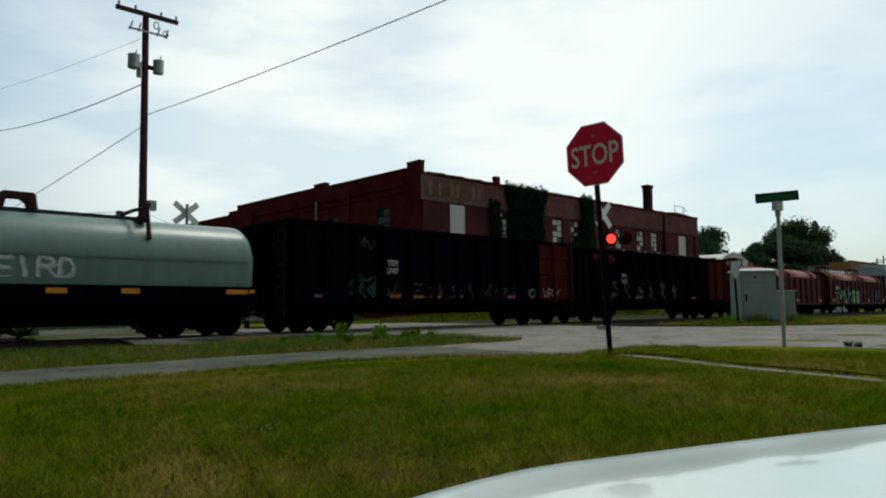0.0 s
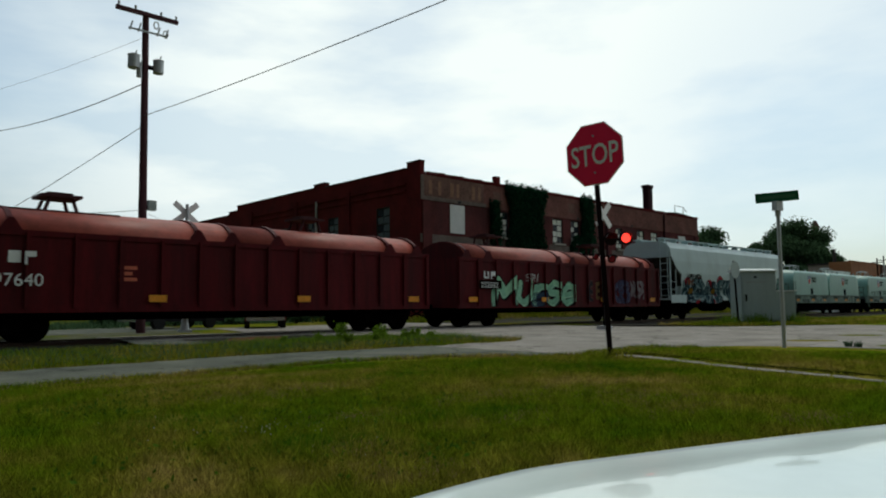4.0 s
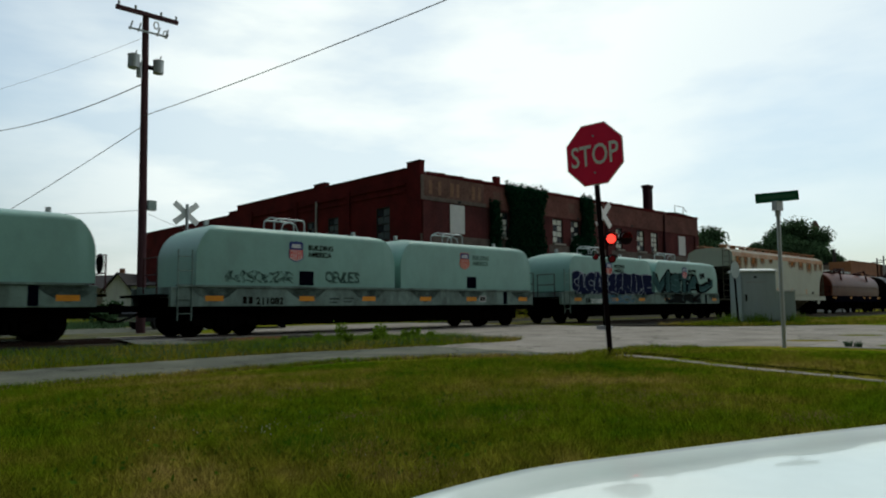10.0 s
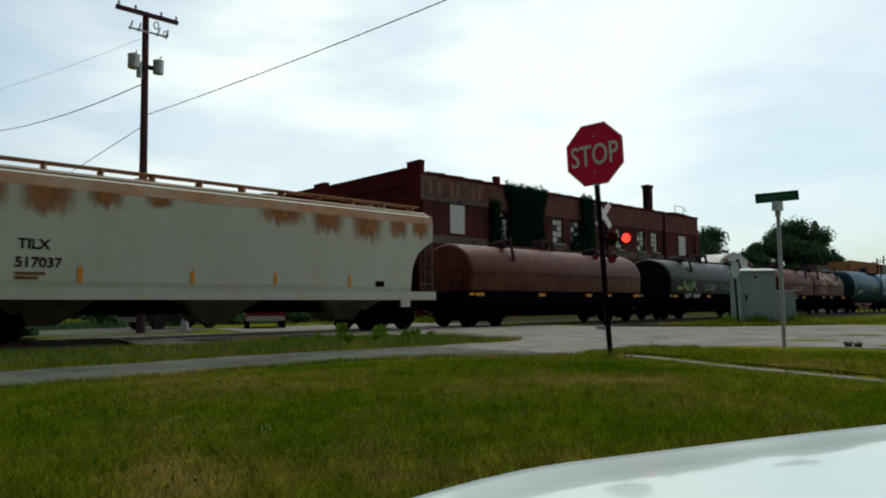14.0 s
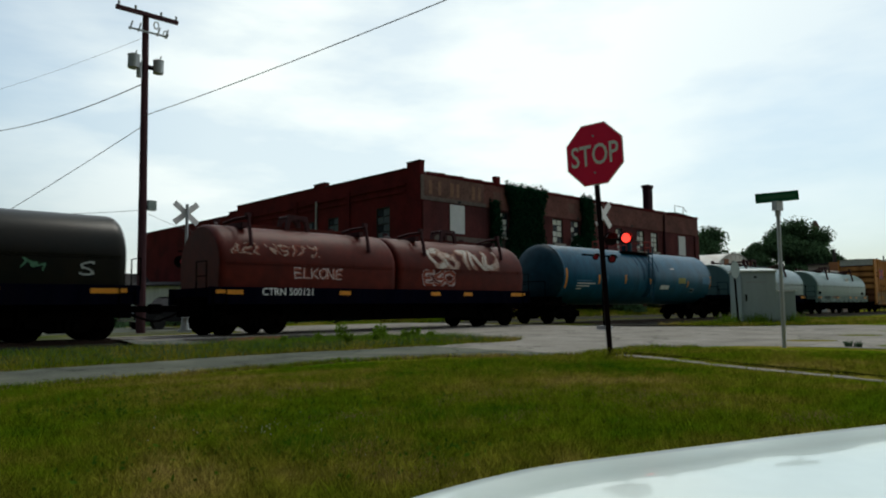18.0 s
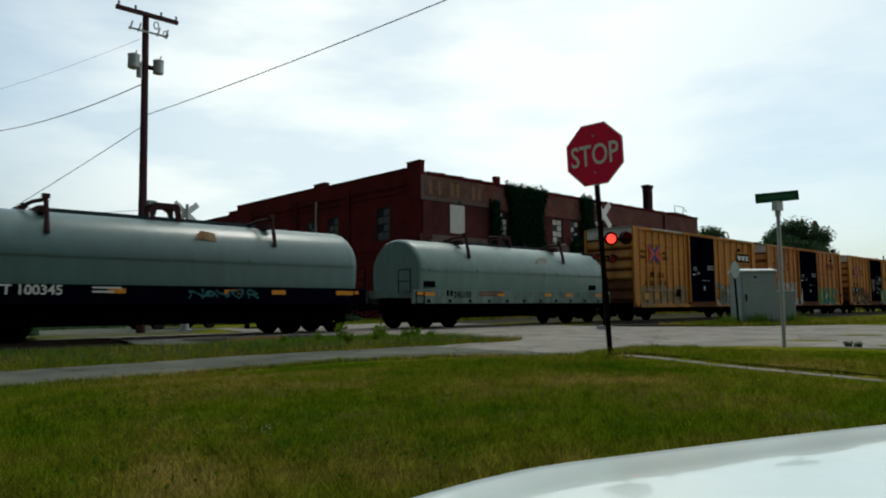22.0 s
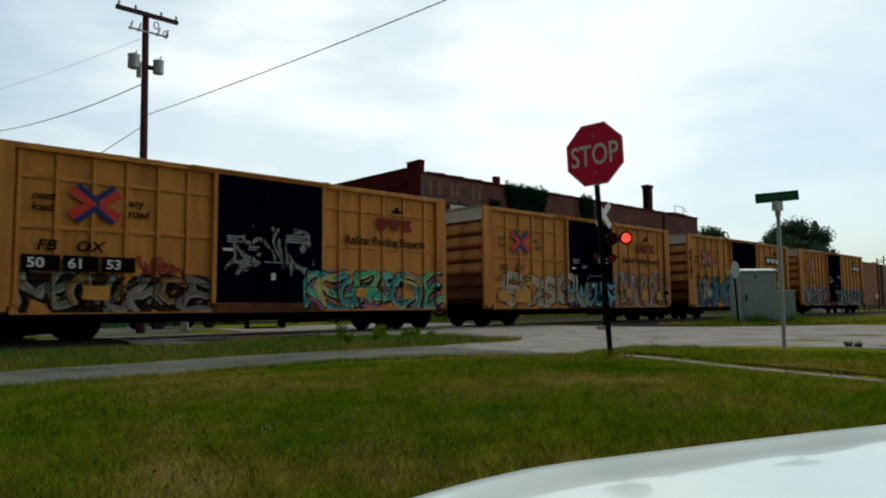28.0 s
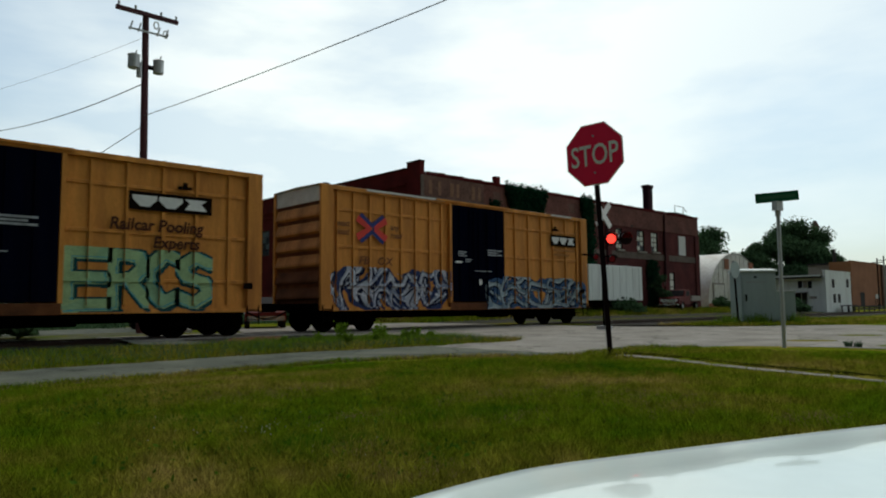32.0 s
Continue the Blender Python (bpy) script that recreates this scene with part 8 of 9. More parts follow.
# twin-hood coil cars: shield shapes, slogan, number bars
for i, t in enumerate(TWIN):
    k0 = (0.0, 0.35, 0.30)[i]
    for x in (k0 + 3.56, k0 + 11.53):
        old = x > k0 + 5 and i < 2          # the second hood's emblem and slogan have bleached
        z0 = 2.40
        quads(t, "shield_border", [[(x + 0.62 * u, z0 + 0.68 * v) for u, v in ((0.02, 0.30), (0.10, 0.62), (0.06, 0.86), (0.20, 0.98), (0.36, 0.93), (0.5, 1.0), (0.64, 0.93), (0.80, 0.98), (0.94, 0.86), (0.90, 0.62),
                                   (0.98, 0.30), (0.90, 0.12), (0.72, 0.02), (0.5, -0.04), (0.28, 0.02), (0.10, 0.12))]], -1.466, "mark_pink" if old else "mark_blue", "shield emblem border")
        quads(t, "shield_field", [[(x + 0.62 * u, z0 + 0.68 * v) for u, v in ((0.07, 0.30), (0.14, 0.56), (0.86, 0.56), (0.93, 0.30), (0.86, 0.15), (0.70, 0.06), (0.5, 0.01), (0.30, 0.06), (0.14, 0.15))]], -1.470, "shield_pale" if old else "white_paint", "shield field")
        for k in range(6):
            u, v = 0.10 + k * 0.142, 0.04 + abs(k - 2.5) ** 1.6 * 0.030
            part("shield_stripe", plate([(x + 0.62 * u, z0 + 0.68 * v), (x + 0.62 * (u + 0.085), z0 + 0.68 * v), (x + 0.62 * (u + 0.085), z0 + 0.68 * 0.56), (x + 0.62 * u, z0 + 0.68 * 0.56)], -1.476, -1.473), "mark_pink" if old else "mark_red", t)
        quads(t, "shield_crown", [[(x + 0.62 * u, z0 + 0.68 * v) for u, v in ((0.12, 0.60), (0.10, 0.84), (0.20, 0.94), (0.36, 0.89), (0.5, 0.96), (0.64, 0.89), (0.80, 0.94), (0.90, 0.84), (0.88, 0.60))]], -1.470, "mark_blue", "blue shield top")
        for v, w in ((0.76, 0.50), (0.66, 0.60)):
            part("shield_bar", box(x + 0.31 - 0.31 * w, x + 0.31 + 0.31 * w, -1.476, -1.473, z0 + 0.68 * v, z0 + 0.68 * v + 0.045), "white_paint", t)
        words("BUILDING\nAMERICA", x + 0.78, -1.466, 2.80, 0.235, "slogan_bleached" if old else "dark_ink", t, "slogan", squeeze=0.95, bold=0.008)
    words(("211165", "211082", "211008")[i], 2.72 if i == 1 else 2.4, -1.556, 0.98, 0.30, "white_paint" if i == 2 else "dark_ink", t, "car_number", squeeze=1.1, bold=0.01)
    for d in (0.0, 0.20):
        bars(t, (2.27 if i == 1 else 1.95) + d, 1.0, 0.13, 0.22, -1.553, "dark_ink", 1, name="road_mark", label="two dark block letters")
    bars(t, k0 + 5.15, 1.13, 0.42, 0.05, -1.553, "grime_soft", 2, 2.4)
    bars(t, k0 + 5.75, 1.15, 0.42, 0.05, -1.553, "grime_soft", 2, 2.4)
    part("placard", box(k0 + 12.6, k0 + 13.0, -1.556, -1.552, 1.05, 1.28), "white_paint", t, "white framed black placard")
    for k in range(2):
        part("placard_field", box(k0 + 12.63 + k * 0.18, k0 + 12.79 + k * 0.18, -1.559, -1.556, 1.075, 1.255), "dark_ink", t)
    part("sill_notch", box(14.45, 14.7, -1.556, -1.551, 0.95, 1.48), "black_paint", t)
t = TWIN[2]
graffiti(t, "CLOLOSEBERE", 0.95, 8.4, 1.42, 2.55, twin_side, (0.010, 0.013, 0.046), (0.40, 0.46, 0.52), cloud=(0.008, 0.010, 0.038), seed=81, weight=0.27, wild=0.05, rim=0.030, halo=2.6, over=1.35)
for k, (ch, a, c, z1) in enumerate((("V", 8.5, 10.0, 2.72), ("i", 9.75, 10.55, 2.95), ("S", 10.45, 11.65, 2.72), ("T", 11.45, 12.7, 2.72), ("~", 13.45, 15.75, 2.52), ("A", 12.5, 13.95, 2.70))):
    graffiti(t, ch, a, c, 1.52, z1, twin_side, (0.040, 0.098, 0.100), (0.003, 0.005, 0.007), (0.09, 0.19, 0.19), cloud=(0.003, 0.005, 0.007), halo=1.7, seed=820 + k, weight=0.27, wild=0.02, slab=2.0, label="grey-teal graffiti letter with black shadow")
graffiti(t, "SMR", 14.0, 14.7, 2.42, 2.78, twin_side, INK, INK, seed=87, weight=0.06, wild=0.2, cell=0.022, label="small black spray tag")
graffiti(t, "OKG", 15.0, 15.5, 2.05, 2.5, twin_side, INK, INK, seed=88, weight=0.06, wild=0.2, cell=0.022, label="small black spray tag")
graffiti(t, "UERKY", 9.6, 14.9, 0.94, 1.50, twin_side, (0.006, 0.008, 0.008), (0.03, 0.05, 0.05), seed=83, weight=0.30, wild=0.15, slab=3.0)
TAG = (0.045, 0.085, 0.072)
graffiti(TWIN[1], "AOSOCDR", 1.7, 4.1, 1.66, 2.05, twin_side, TAG, TAG, seed=84, weight=0.022, wild=0.25, cell=0.022, fade=0.12, label="faint dark spray tag")
graffiti(TWIN[1], "CEVLES", 5.39, 6.83, 1.70, 2.10, twin_side, TAG, TAG, seed=86, weight=0.035, wild=0.12, cell=0.022, label="faint dark spray tag")
graffiti(t, "RESCO", 3.6, 6.4, 0.95, 1.4, twin_side, (0.08, 0.2, 0.3), (0.2, 0.24, 0.26), seed=85, weight=0.1, cell=0.03, fade=0.3)

# ---- beyond the track, to the far end ----
def trailer():
    t = thing("box_trailer", "white box trailer parked in the weeds beside the factory", "trailer", pose(44.9, 31.0, 0.35))
    part("body", box(0, 7.7, 0, 2.5, 0.92, 3.7, bev=0.03), "wall_white", t)
    part("chassis", box(0.2, 7.5, 0.4, 2.1, 0.7, 0.92), "black_steel", t)
    for x in (5.6, 6.8):
        for y in (0.15, 2.1):
            part("wheel", rod((x, y, 0.45), (x, y + 0.28, 0.45), 0.48, 0.48, 20), "tyre", t)
    part("landing_leg", box(1.4, 1.55, 0.5, 0.65, -0.05, 0.8), "black_steel", t)
    part("landing_leg", box(1.4, 1.55, 1.85, 2.0, -0.05, 0.8), "black_steel", t)
    for i in range(8):
        part("side_post", box(0.4 + i * 0.97, 0.46 + i * 0.97, -0.02, 0.0, 0.95, 3.65), "wall_white", t)


trailer()


def truck():
    t = thing("farm_truck", "old red pickup truck with pale flatbed in tall grass", "truck", pose(58.0, 30.6, 0.40, 0, 0, 8))
    body = bmesh.new()
    plate([(0, 0.55), (0, 1.05), (0.12, 1.15), (1.35, 1.22), (1.62, 1.78), (1.75, 1.85), (2.75, 1.85), (2.85, 1.75), (2.9, 0.5)], 0.0, 1.85, body)
    part("cab", body, "truck_red", t)
    part("windscreen", plate([(1.38, 1.26), (1.6, 1.76), (1.58, 1.77), (1.36, 1.27)], 0.12, 1.73), "roof_dark", t)
    part("side_window", plate([(1.75, 1.25), (1.9, 1.72), (2.65, 1.72), (2.65, 1.25)], -0.012, 0.0), "roof_dark", t)
    part("grille", box(-0.04, 0.0, 0.3, 1.55, 0.65, 1.0), "chrome", t)
    part("bumper", box(-0.18, -0.05, 0.0, 1.85, 0.45, 0.6), "chrome", t)
    for y in (0.12, 1.5):
        part("headlight", rod((-0.06, y + 0.1, 0.88), (0.0, y + 0.1, 0.88), 0.1, 0.1, 14), "sign_white", t)
    part("flatbed", box(2.95, 5.6, -0.1, 1.95, 0.85, 1.3), "siding", t)
    part("frame", box(0.4, 5.4, 0.5, 1.35, 0.45, 0.6), "black_steel", t)
    for x in (0.85, 4.5):
        for y in (-0.02, 1.6):
            w = part("wheel", rod((x, y, 0.38), (x, y + 0.26, 0.38), 0.38, 0.38, 20), "tyre", t)
            part("rim", rod((x, y - 0.01, 0.38), (x, y, 0.38), 0.2, 0.2, 14), "chrome", w)
    for y in (-0.06, 1.72):
        part("fender", plate([(0.3, 0.5), (0.42, 0.82), (0.85, 0.95), (1.28, 0.82), (1.4, 0.5), (1.25, 0.5), (1.1, 0.72), (0.85, 0.8), (0.6, 0.72), (0.45, 0.5)], y, y + 0.2), "truck_red", t)


truck()


def parked(name, label, at, paint):
    t = thing(name, label, "car", at)
    part("body", plate([(-2.15, 0.35), (-2.2, 0.7), (-2.0, 0.85), (-0.8, 0.92), (1.5, 0.92), (2.1, 0.85), (2.2, 0.6), (2.15, 0.3)], -0.85, 0.85), paint, t)
    part("cabin", plate([(-1.0, 0.92), (-0.4, 1.38), (1.0, 1.4), (1.7, 0.92)], -0.72, 0.72), "roof_dark", t)
    part("roof", box(-0.35, 0.95, -0.68, 0.68, 1.39, 1.44), paint, t)
    for x in (-1.35, 1.35):
        for y in (-0.87, 0.65):
            part("wheel", rod((x, y, 0.31), (x, y + 0.22, 0.31), 0.31, 0.31, 18), "tyre", t)
    part("bumper", box(-2.26, -2.14, -0.8, 0.8, 0.35, 0.55), "chrome", t, "silver bumper")


parked("parked_car", "red car waiting beyond the track", pose(16.2, 28.8, -0.02, 0, 0, 62), "truck_red")
parked("parked_car", "dark car with silver bumper waiting beyond the track", pose(13.2, 31.6, -0.02, 0, 0, 14), "trim_black")
bw = thing("block_wall", "low tan concrete block wall with a white notice", "wall", pose(17.9, 38.0, 0))
part("wall", box(0, 2.6, 0, 0.25, -0.3, 1.5), "siding", bw)
part("notice", box(1.0, 1.6, -0.03, 0.0, 0.25, 0.65), "board_white", bw)


def hut():
    t = thing("quonset_hut", "arched metal hut with pale end wall and brick foot", "hut", pose(79.9, 35.0, 0.25))
    n, rx, top = 18, 7.2, 6.5
    pts = [(rx * math.cos(math.pi * i / n), top * math.sin(math.pi * i / n) ** 0.9) for i in range(n + 1)]
    part("end_wall", plate([(x * 0.985, z * 0.985) for x, z in pts], 0.05, 0.25), "hut_metal", t, "pale rusty corrugated end wall")
    bm = bmesh.new()
    for y0, y1 in ((0.0, 22.0),):
        a = [bm.verts.new((x, y0, z)) for x, z in pts]
        b = [bm.verts.new((x, y1, z)) for x, z in pts]
        for i in range(n):
            bm.faces.new((a[i], a[i + 1], b[i + 1], b[i]))
    part("arched_roof", bm, "hut_metal", t, "bright arched metal roof", smooth=True)
    for i in range(1, 12):
        x = -6.6 + i * 1.1
        z = top * math.sin(math.acos(max(-1, min(1, x / rx)))) ** 0.9
        part("rib", box(x - 0.04, x + 0.04, 0.0, 0.05, 0.0, z * 0.97), "hut_metal", t)
    part("foot_wall", box(-7.1, 7.1, -0.05, 0.06, -0.4, 0.75), "brick_far", t)
    part("garage_door", box(-6.0, -3.2, -0.04, 0.04, 0.9, 3.0), "siding", t)
    part("garage_door", box(-5.75, -3.45, -0.07, -0.04, 1.1, 2.8), "hut_metal", t)
    for x, z in ((-2.4, 5.2), (4.0, 5.0)):
        part("louvre", box(x - 0.55, x + 0.55, -0.03, 0.05, z - 0.6, z + 0.55), "brick_far", t, "red louvred vent")


hut()


def white_house():
    t = thing("white_building", "low white painted building with dark flat roof", "building", pose(81.3, 26.05, 0))
    part("wall", box(0, 8.3, 0, 0.25, -0.3, 4.35), "wall_white", t)
    part("wall", box(0, 0.25, 0.25, 5.0, -0.3, 3.75), "wall_white", t)
    part("wall", box(8.05, 8.3, 0.25, 9, -0.3, 4.0), "wall_white", t)
    part("wall", box(0, 8.3, 9, 9.25, -0.3, 3.75), "wall_white", t)
    part("wall", box(0, 0.25, 5.0, 9.0, -0.3, 3.75), "wall_white", t)
    part("roof", box(-0.45, 8.0, 0.32, 9.4, 3.62, 3.90), "roof_dark", t)
    part("roof_edge", box(-0.52, -0.45, 0.32, 9.4, 3.80, 3.97), "wall_white", t, "white metal roof edge")
    part("parapet", box(-0.05, 8.35, -0.03, 0.3, 4.35, 4.47), "wall_white", t)
    for x, z0, z1 in ((1.95, 2.6, 3.5), (6.75, 2.7, 3.6), (2.2, 0.95, 1.9), (3.7, 0.95, 1.9)):
        part("window", box(x, x + 0.75, -0.03, 0.1, z0, z1), "roof_dark", t)
    for y, y1, z0, z1 in ((1.38, 1.78, 2.55, 3.34), (2.36, 2.80, 2.58, 3.36)):
        part("window", box(-0.03, 0.1, y, y1, z0, z1), "glass_dark", t)
    part("window", box(-0.03, 0.1, 1.86, 2.28, 2.62, 3.34), "siding", t, "boarded window between two dark ones")
    part("door", box(-0.03, 0.1, 1.92, 2.45, 0.0, 2.0), "roof_dark", t)
    part("doorway", box(-0.02, 0.1, 2.55, 3.3, 0.0, 2.0), "glass_dark", t)
    part("canopy", box(-0.6, 0.0, 1.8, 3.5, 2.02, 2.1), "roof_dark", t)
    part("sign_bar", box(-0.04, 0.0, 0.93, 1.66, 1.42, 1.66), "siding", t)


white_house()


def far_brick():
    t = thing("brick_warehouse", "orange brick warehouse in the distance", "building", pose(112.3, 32.5, 0))
    part("wall", box(0, 14.3, 0, 0.4, -0.6, 6.95), "brick_far", t)
    part("wall", box(0, 0.4, 0.4, 2.9, -0.6, 6.95), "brick_far", t)
    part("wall", box(0, 0.4, 2.9, 26, -0.6, 3.4), "brick_far", t)
    part("roof", box(0.4, 60, 0.4, 2.9, 6.4, 6.6), "roof_dark", t)
    part("roof", box(0.4, 60, 2.9, 26, 3.2, 3.4), "roof_dark", t)
    part("coping", box(-0.1, 14.35, -0.1, 0.5, 6.95, 7.08), "brick_far", t)
    part("wing_wall", box(14.3, 60, -0.25, 0.4, -0.6, 6.8), "brick_dull", t, "duller brown brick wing")
    part("coping", box(14.35, 60, -0.3, 0.5, 6.8, 6.95), "roof_dark", t)
    for x in (16.5, 20.5, 26.0):
        part("window", box(x, x + 1.4, -0.28, -0.2, 2.8, 4.4), "roof_dark", t)
    d = part("loading_door", box(3.6, 5.6, -0.03, 0.2, -0.2, 2.5), "roof_dark", t, "dark loading door with a low ramp")
    part("ramp_rail", box(1.6, 9.0, -0.9, -0.75, -0.3, 0.55), "roof_dark", t)
    part("chimney", rod((0.9, 2.4, 6.5), (0.9, 2.4, 8.9), 0.22, 0.22, 10), "roof_dark", t)


far_brick()
ann = thing("grey_annex", "pale grey building behind the warehouse", "building", pose(118.5, 37.2, 0))
part("wall", box(0, 6, 0, 3.2, -0.5, 6.9), "siding", ann)
part("roof", box(-0.2, 6.2, -0.2, 3.4, 6.9, 7.15), "roof_dark", ann)
for x, h, label in ((115.6, 7.4, "slim dark utility pole by the warehouse"), (118.9, 7.9, "weathered grey utility pole by the warehouse")):
    up = thing("utility_pole", label, "utility pole", pose(x, 30.0, 0), "far utility poles")
    part("pole", rod((0, 0, -0.3), (0, 0, h), 0.16 if h > 7.5 else 0.11, 0.10, 10), "post_dark" if h < 7.5 else "galv", up)
    part("crossarm", box(-0.06, 0.06, -0.7, 0.7, h - 0.7, h - 0.58), "post_dark", up)
yard = thing("yard_sign", "small white sign board at the warehouse", "sign", pose(114.8, 30.2, 0))
part("board", box(0, 1.3, 0, 0.05, 1.55, 2.15), "board_white", yard)
for x in (0.2, 1.1):
    part("post", box(x - 0.05, x + 0.05, 0.05, 0.12, -0.3, 2.1), "post_dark", yard)
pb = thing("picnic_table", "dark weathered wooden table beside the white building", "table", pose(84.2, 25.2, 0))
part("tabletop", box(0, 3.2, -0.3, 0.45, 0.58, 0.68), "roof_dark", pb)
for x in (0.4, 2.7):
    for y in (-0.25, 0.35):
        part("leg", box(x, x + 0.14, y, y + 0.1, -0.1, 0.58), "roof_dark", pb)
fn = thing("board_fence", "low dark board fence along the yard", "fence", pose(88.6, 25.6, 0))
for i in range(7):
    part("post", box(i * 2.0, i * 2.0 + 0.12, 0, 0.12, -0.3, 0.62), "roof_dark", fn)
for z in (0.12, 0.42):
    part("board", box(0, 12.1, -0.04, 0.0, z, z + 0.18), "roof_dark", fn)
sp = thing("brick_chimney", "tall pale brick chimney behind the trees", "chimney", pose(160.5, 52.9, 0))
part("stack", box(-0.55, 0.55, -0.55, 0.55, -0.3, 17.0), "brick_dull", sp)
part("cap", rod((0, 0, 17.0), (0, 0, 18.6), 0.95, 0.35, 4), "brick_dull", sp, "tapered brick top")


def house():
    t = thing("house", "small gabled house with grey roof and pale gable", "house", pose(23.7, 74.0, 0, 0, 0, -44))
    part("wall", box(0, 2.9, 0, 6.0, -0.3, 2.7), "wall_white", t, "pale gable wing")
    part("gable", plate([(0, 2.7), (2.9, 2.7), (1.45, 4.4)], 0.0, 0.2), "wall_white", t)
    part("wall", box(-3.4, 0.0, 0.3, 6.0, -0.3, 3.1), "siding", t, "tan side wing")
    bm = bmesh.new()
    for s in (0, 1):
        xs = (-0.2, 1.45) if s == 0 else (1.45, 3.1)
        zs = (2.55, 4.5) if s == 0 else (4.5, 2.55)
        plate([(xs[0], zs[0]), (xs[1], zs[1]), (xs[1], zs[1] + 0.12), (xs[0], zs[0] + 0.12)], -0.3, 6.3, bm)
    part("roof", bm, "roof_dark", t, "dark shingle roof")
    part("roof", prism([(0.1, 3.05), (6.2, 3.05), (3.2, 4.5)], -3.6, 0.4), "roof_dark", t)
    part("chimney", box(0.9, 1.3, 1.5, 1.9, 3.6, 5.1), "brick_far", t)


house()
sh = thing("white_shed", "white sided shed beyond the pole", "shed", pose(25.6, 72.0, 0, 0, 0, -44))
part("wall", box(0, 5.0, 0, 3.5, -0.3, 3.2), "wall_white", sh)
part("roof", prism([(-0.2, 3.2), (3.7, 3.2), (3.7, 3.35), (1.75, 3.7), (-0.2, 3.35)], -0.2, 5.2), "roof_dark", sh)
sl = thing("street_lamp", "slim street lamp with a short arm", "street lamp", pose(22.6, 75.0, 0))
part("post", rod((0, 0, -0.2), (0, 0, 5.6), 0.06, 0.05, 8), "alu", sl)
part("arm", rod((0, 0, 5.6), (-0.7, 0.5, 5.75), 0.04, 0.04, 6), "alu", sl)
part("head", box(-1.0, -0.55, 0.3, 0.6, 5.66, 5.8), "alu", sl)


# ---- trees and bushes ----
def tree(x, y, h, w, seed, label, n=5200, bush=False, leaf=0.22):
    rng = np.random.default_rng(seed)
    t = thing("bush" if bush else "tree", label, "bush" if bush else "tree", pose(x, y, float(lie(x, y)) - 0.05), "bushes" if bush else "trees")
    bm = bmesh.new()
    fork = h * (0.12 if bush else 0.30)
    rod((0, 0, 0), (0.1, 0.05, fork), w * 0.035, w * 0.026, 10, bm)
    lobes = []
    k = 9 if bush else 24
    for i in range(k):
        a = 2.4 * i + rng.uniform(-0.4, 0.4)
        rr = w / 2 * rng.uniform(0.25, 0.72)
        zz = fork + (h - fork) * (0.12 + 0.74 * ((i * 0.618) % 1.0))
        rr *= 1.0 - 0.55 * max(0, (zz / h - 0.6)) / 0.4
        c = Vector((rr * math.cos(a), rr * math.sin(a), zz))
        rod((0.1, 0.05, fork * 0.9), c, w * 0.016, w * 0.005, 6, bm)
        lobes.append((np.array(c), w * rng.uniform(0.13, 0.24) * (1.0 if bush else 1.05)))
    part("trunk", bm, "bark", t)

    def spread(m, r):
        pick = r.integers(0, len(lobes), m)
        d = r.normal(size=(m, 3))
        d /= np.linalg.norm(d, axis=1)[:, None]
        rad = np.array([lobes[i][1] for i in pick]) * r.uniform(0.35, 1.0, m) ** 0.5 * (1 + 0.25 * np.sin(5 * d[:, 0] + 4 * d[:, 2]))
        return np.array([lobes[i][0] for i in pick]) + d * rad[:, None] * np.array([1, 1, 0.8])
    v, f = leaves(n, spread, leaf, rng)
    v[:, 2] = np.clip(v[:, 2], 0.15, None)
    tagged(sheet("crown", v, f, "leaf_tree", t), "uneven dark green crown")
    return t


tree(128.0, 60.5, 15.5, 12.5, 1, "dark green summer tree behind the hut", 14000)
tree(138.0, 58.5, 11.0, 9.0, 2, "smaller dark green tree behind the hut", 8000)
tree(133.0, 53.4, 12.3, 9.5, 3, "dark green tree behind the white building", 16000)
tree(141.5, 50.3, 16.6, 13.5, 4, "large dark green tree behind the white building", 32000)
tree(145.3, 47.2, 15.2, 11.0, 5, "dark green tree beside the large one", 24000)
tree(136.0, 47.0, 8.5, 10.0, 6, "low dark green tree by the warehouse", 8000)
for i, (x, y, h, w) in enumerate(((9.5, 72.0, 3.4, 4.5), (12.0, 70.8, 3.6, 4.5), (14.0, 69.5, 3.3, 4.0), (16.2, 67.6, 3.6, 4.2), (18.2, 66.2, 3.0, 3.2), (5.0, 76.0, 4.2, 5.5))):
    tree(x, y, h, w, 20 + i, "dense green bush beyond the side street", 1500, True, 0.2)
for i, (x, y, h, w) in enumerate(((58.5, 32.6, 3.6, 2.6), (70.6, 32.4, 1.2, 2.6), (19.2, 37.4, 0.6, 2.2), (15.3, 36.6, 1.2, 2.6), (21.4, 34.6, 1.1, 2.6), (23.4, 33.6, 1.1, 2.8), (12.2, 37.2, 1.2, 2.8), (74.5, 26.4, 1.3, 2.4), (49.0, 30.2, 1.0, 3.0), (5.7, 26.0, 0.9, 1.6))):
    tree(x, y, h, w, 40 + i, "overgrown green shrub in rough grass", 900, True, 0.13)


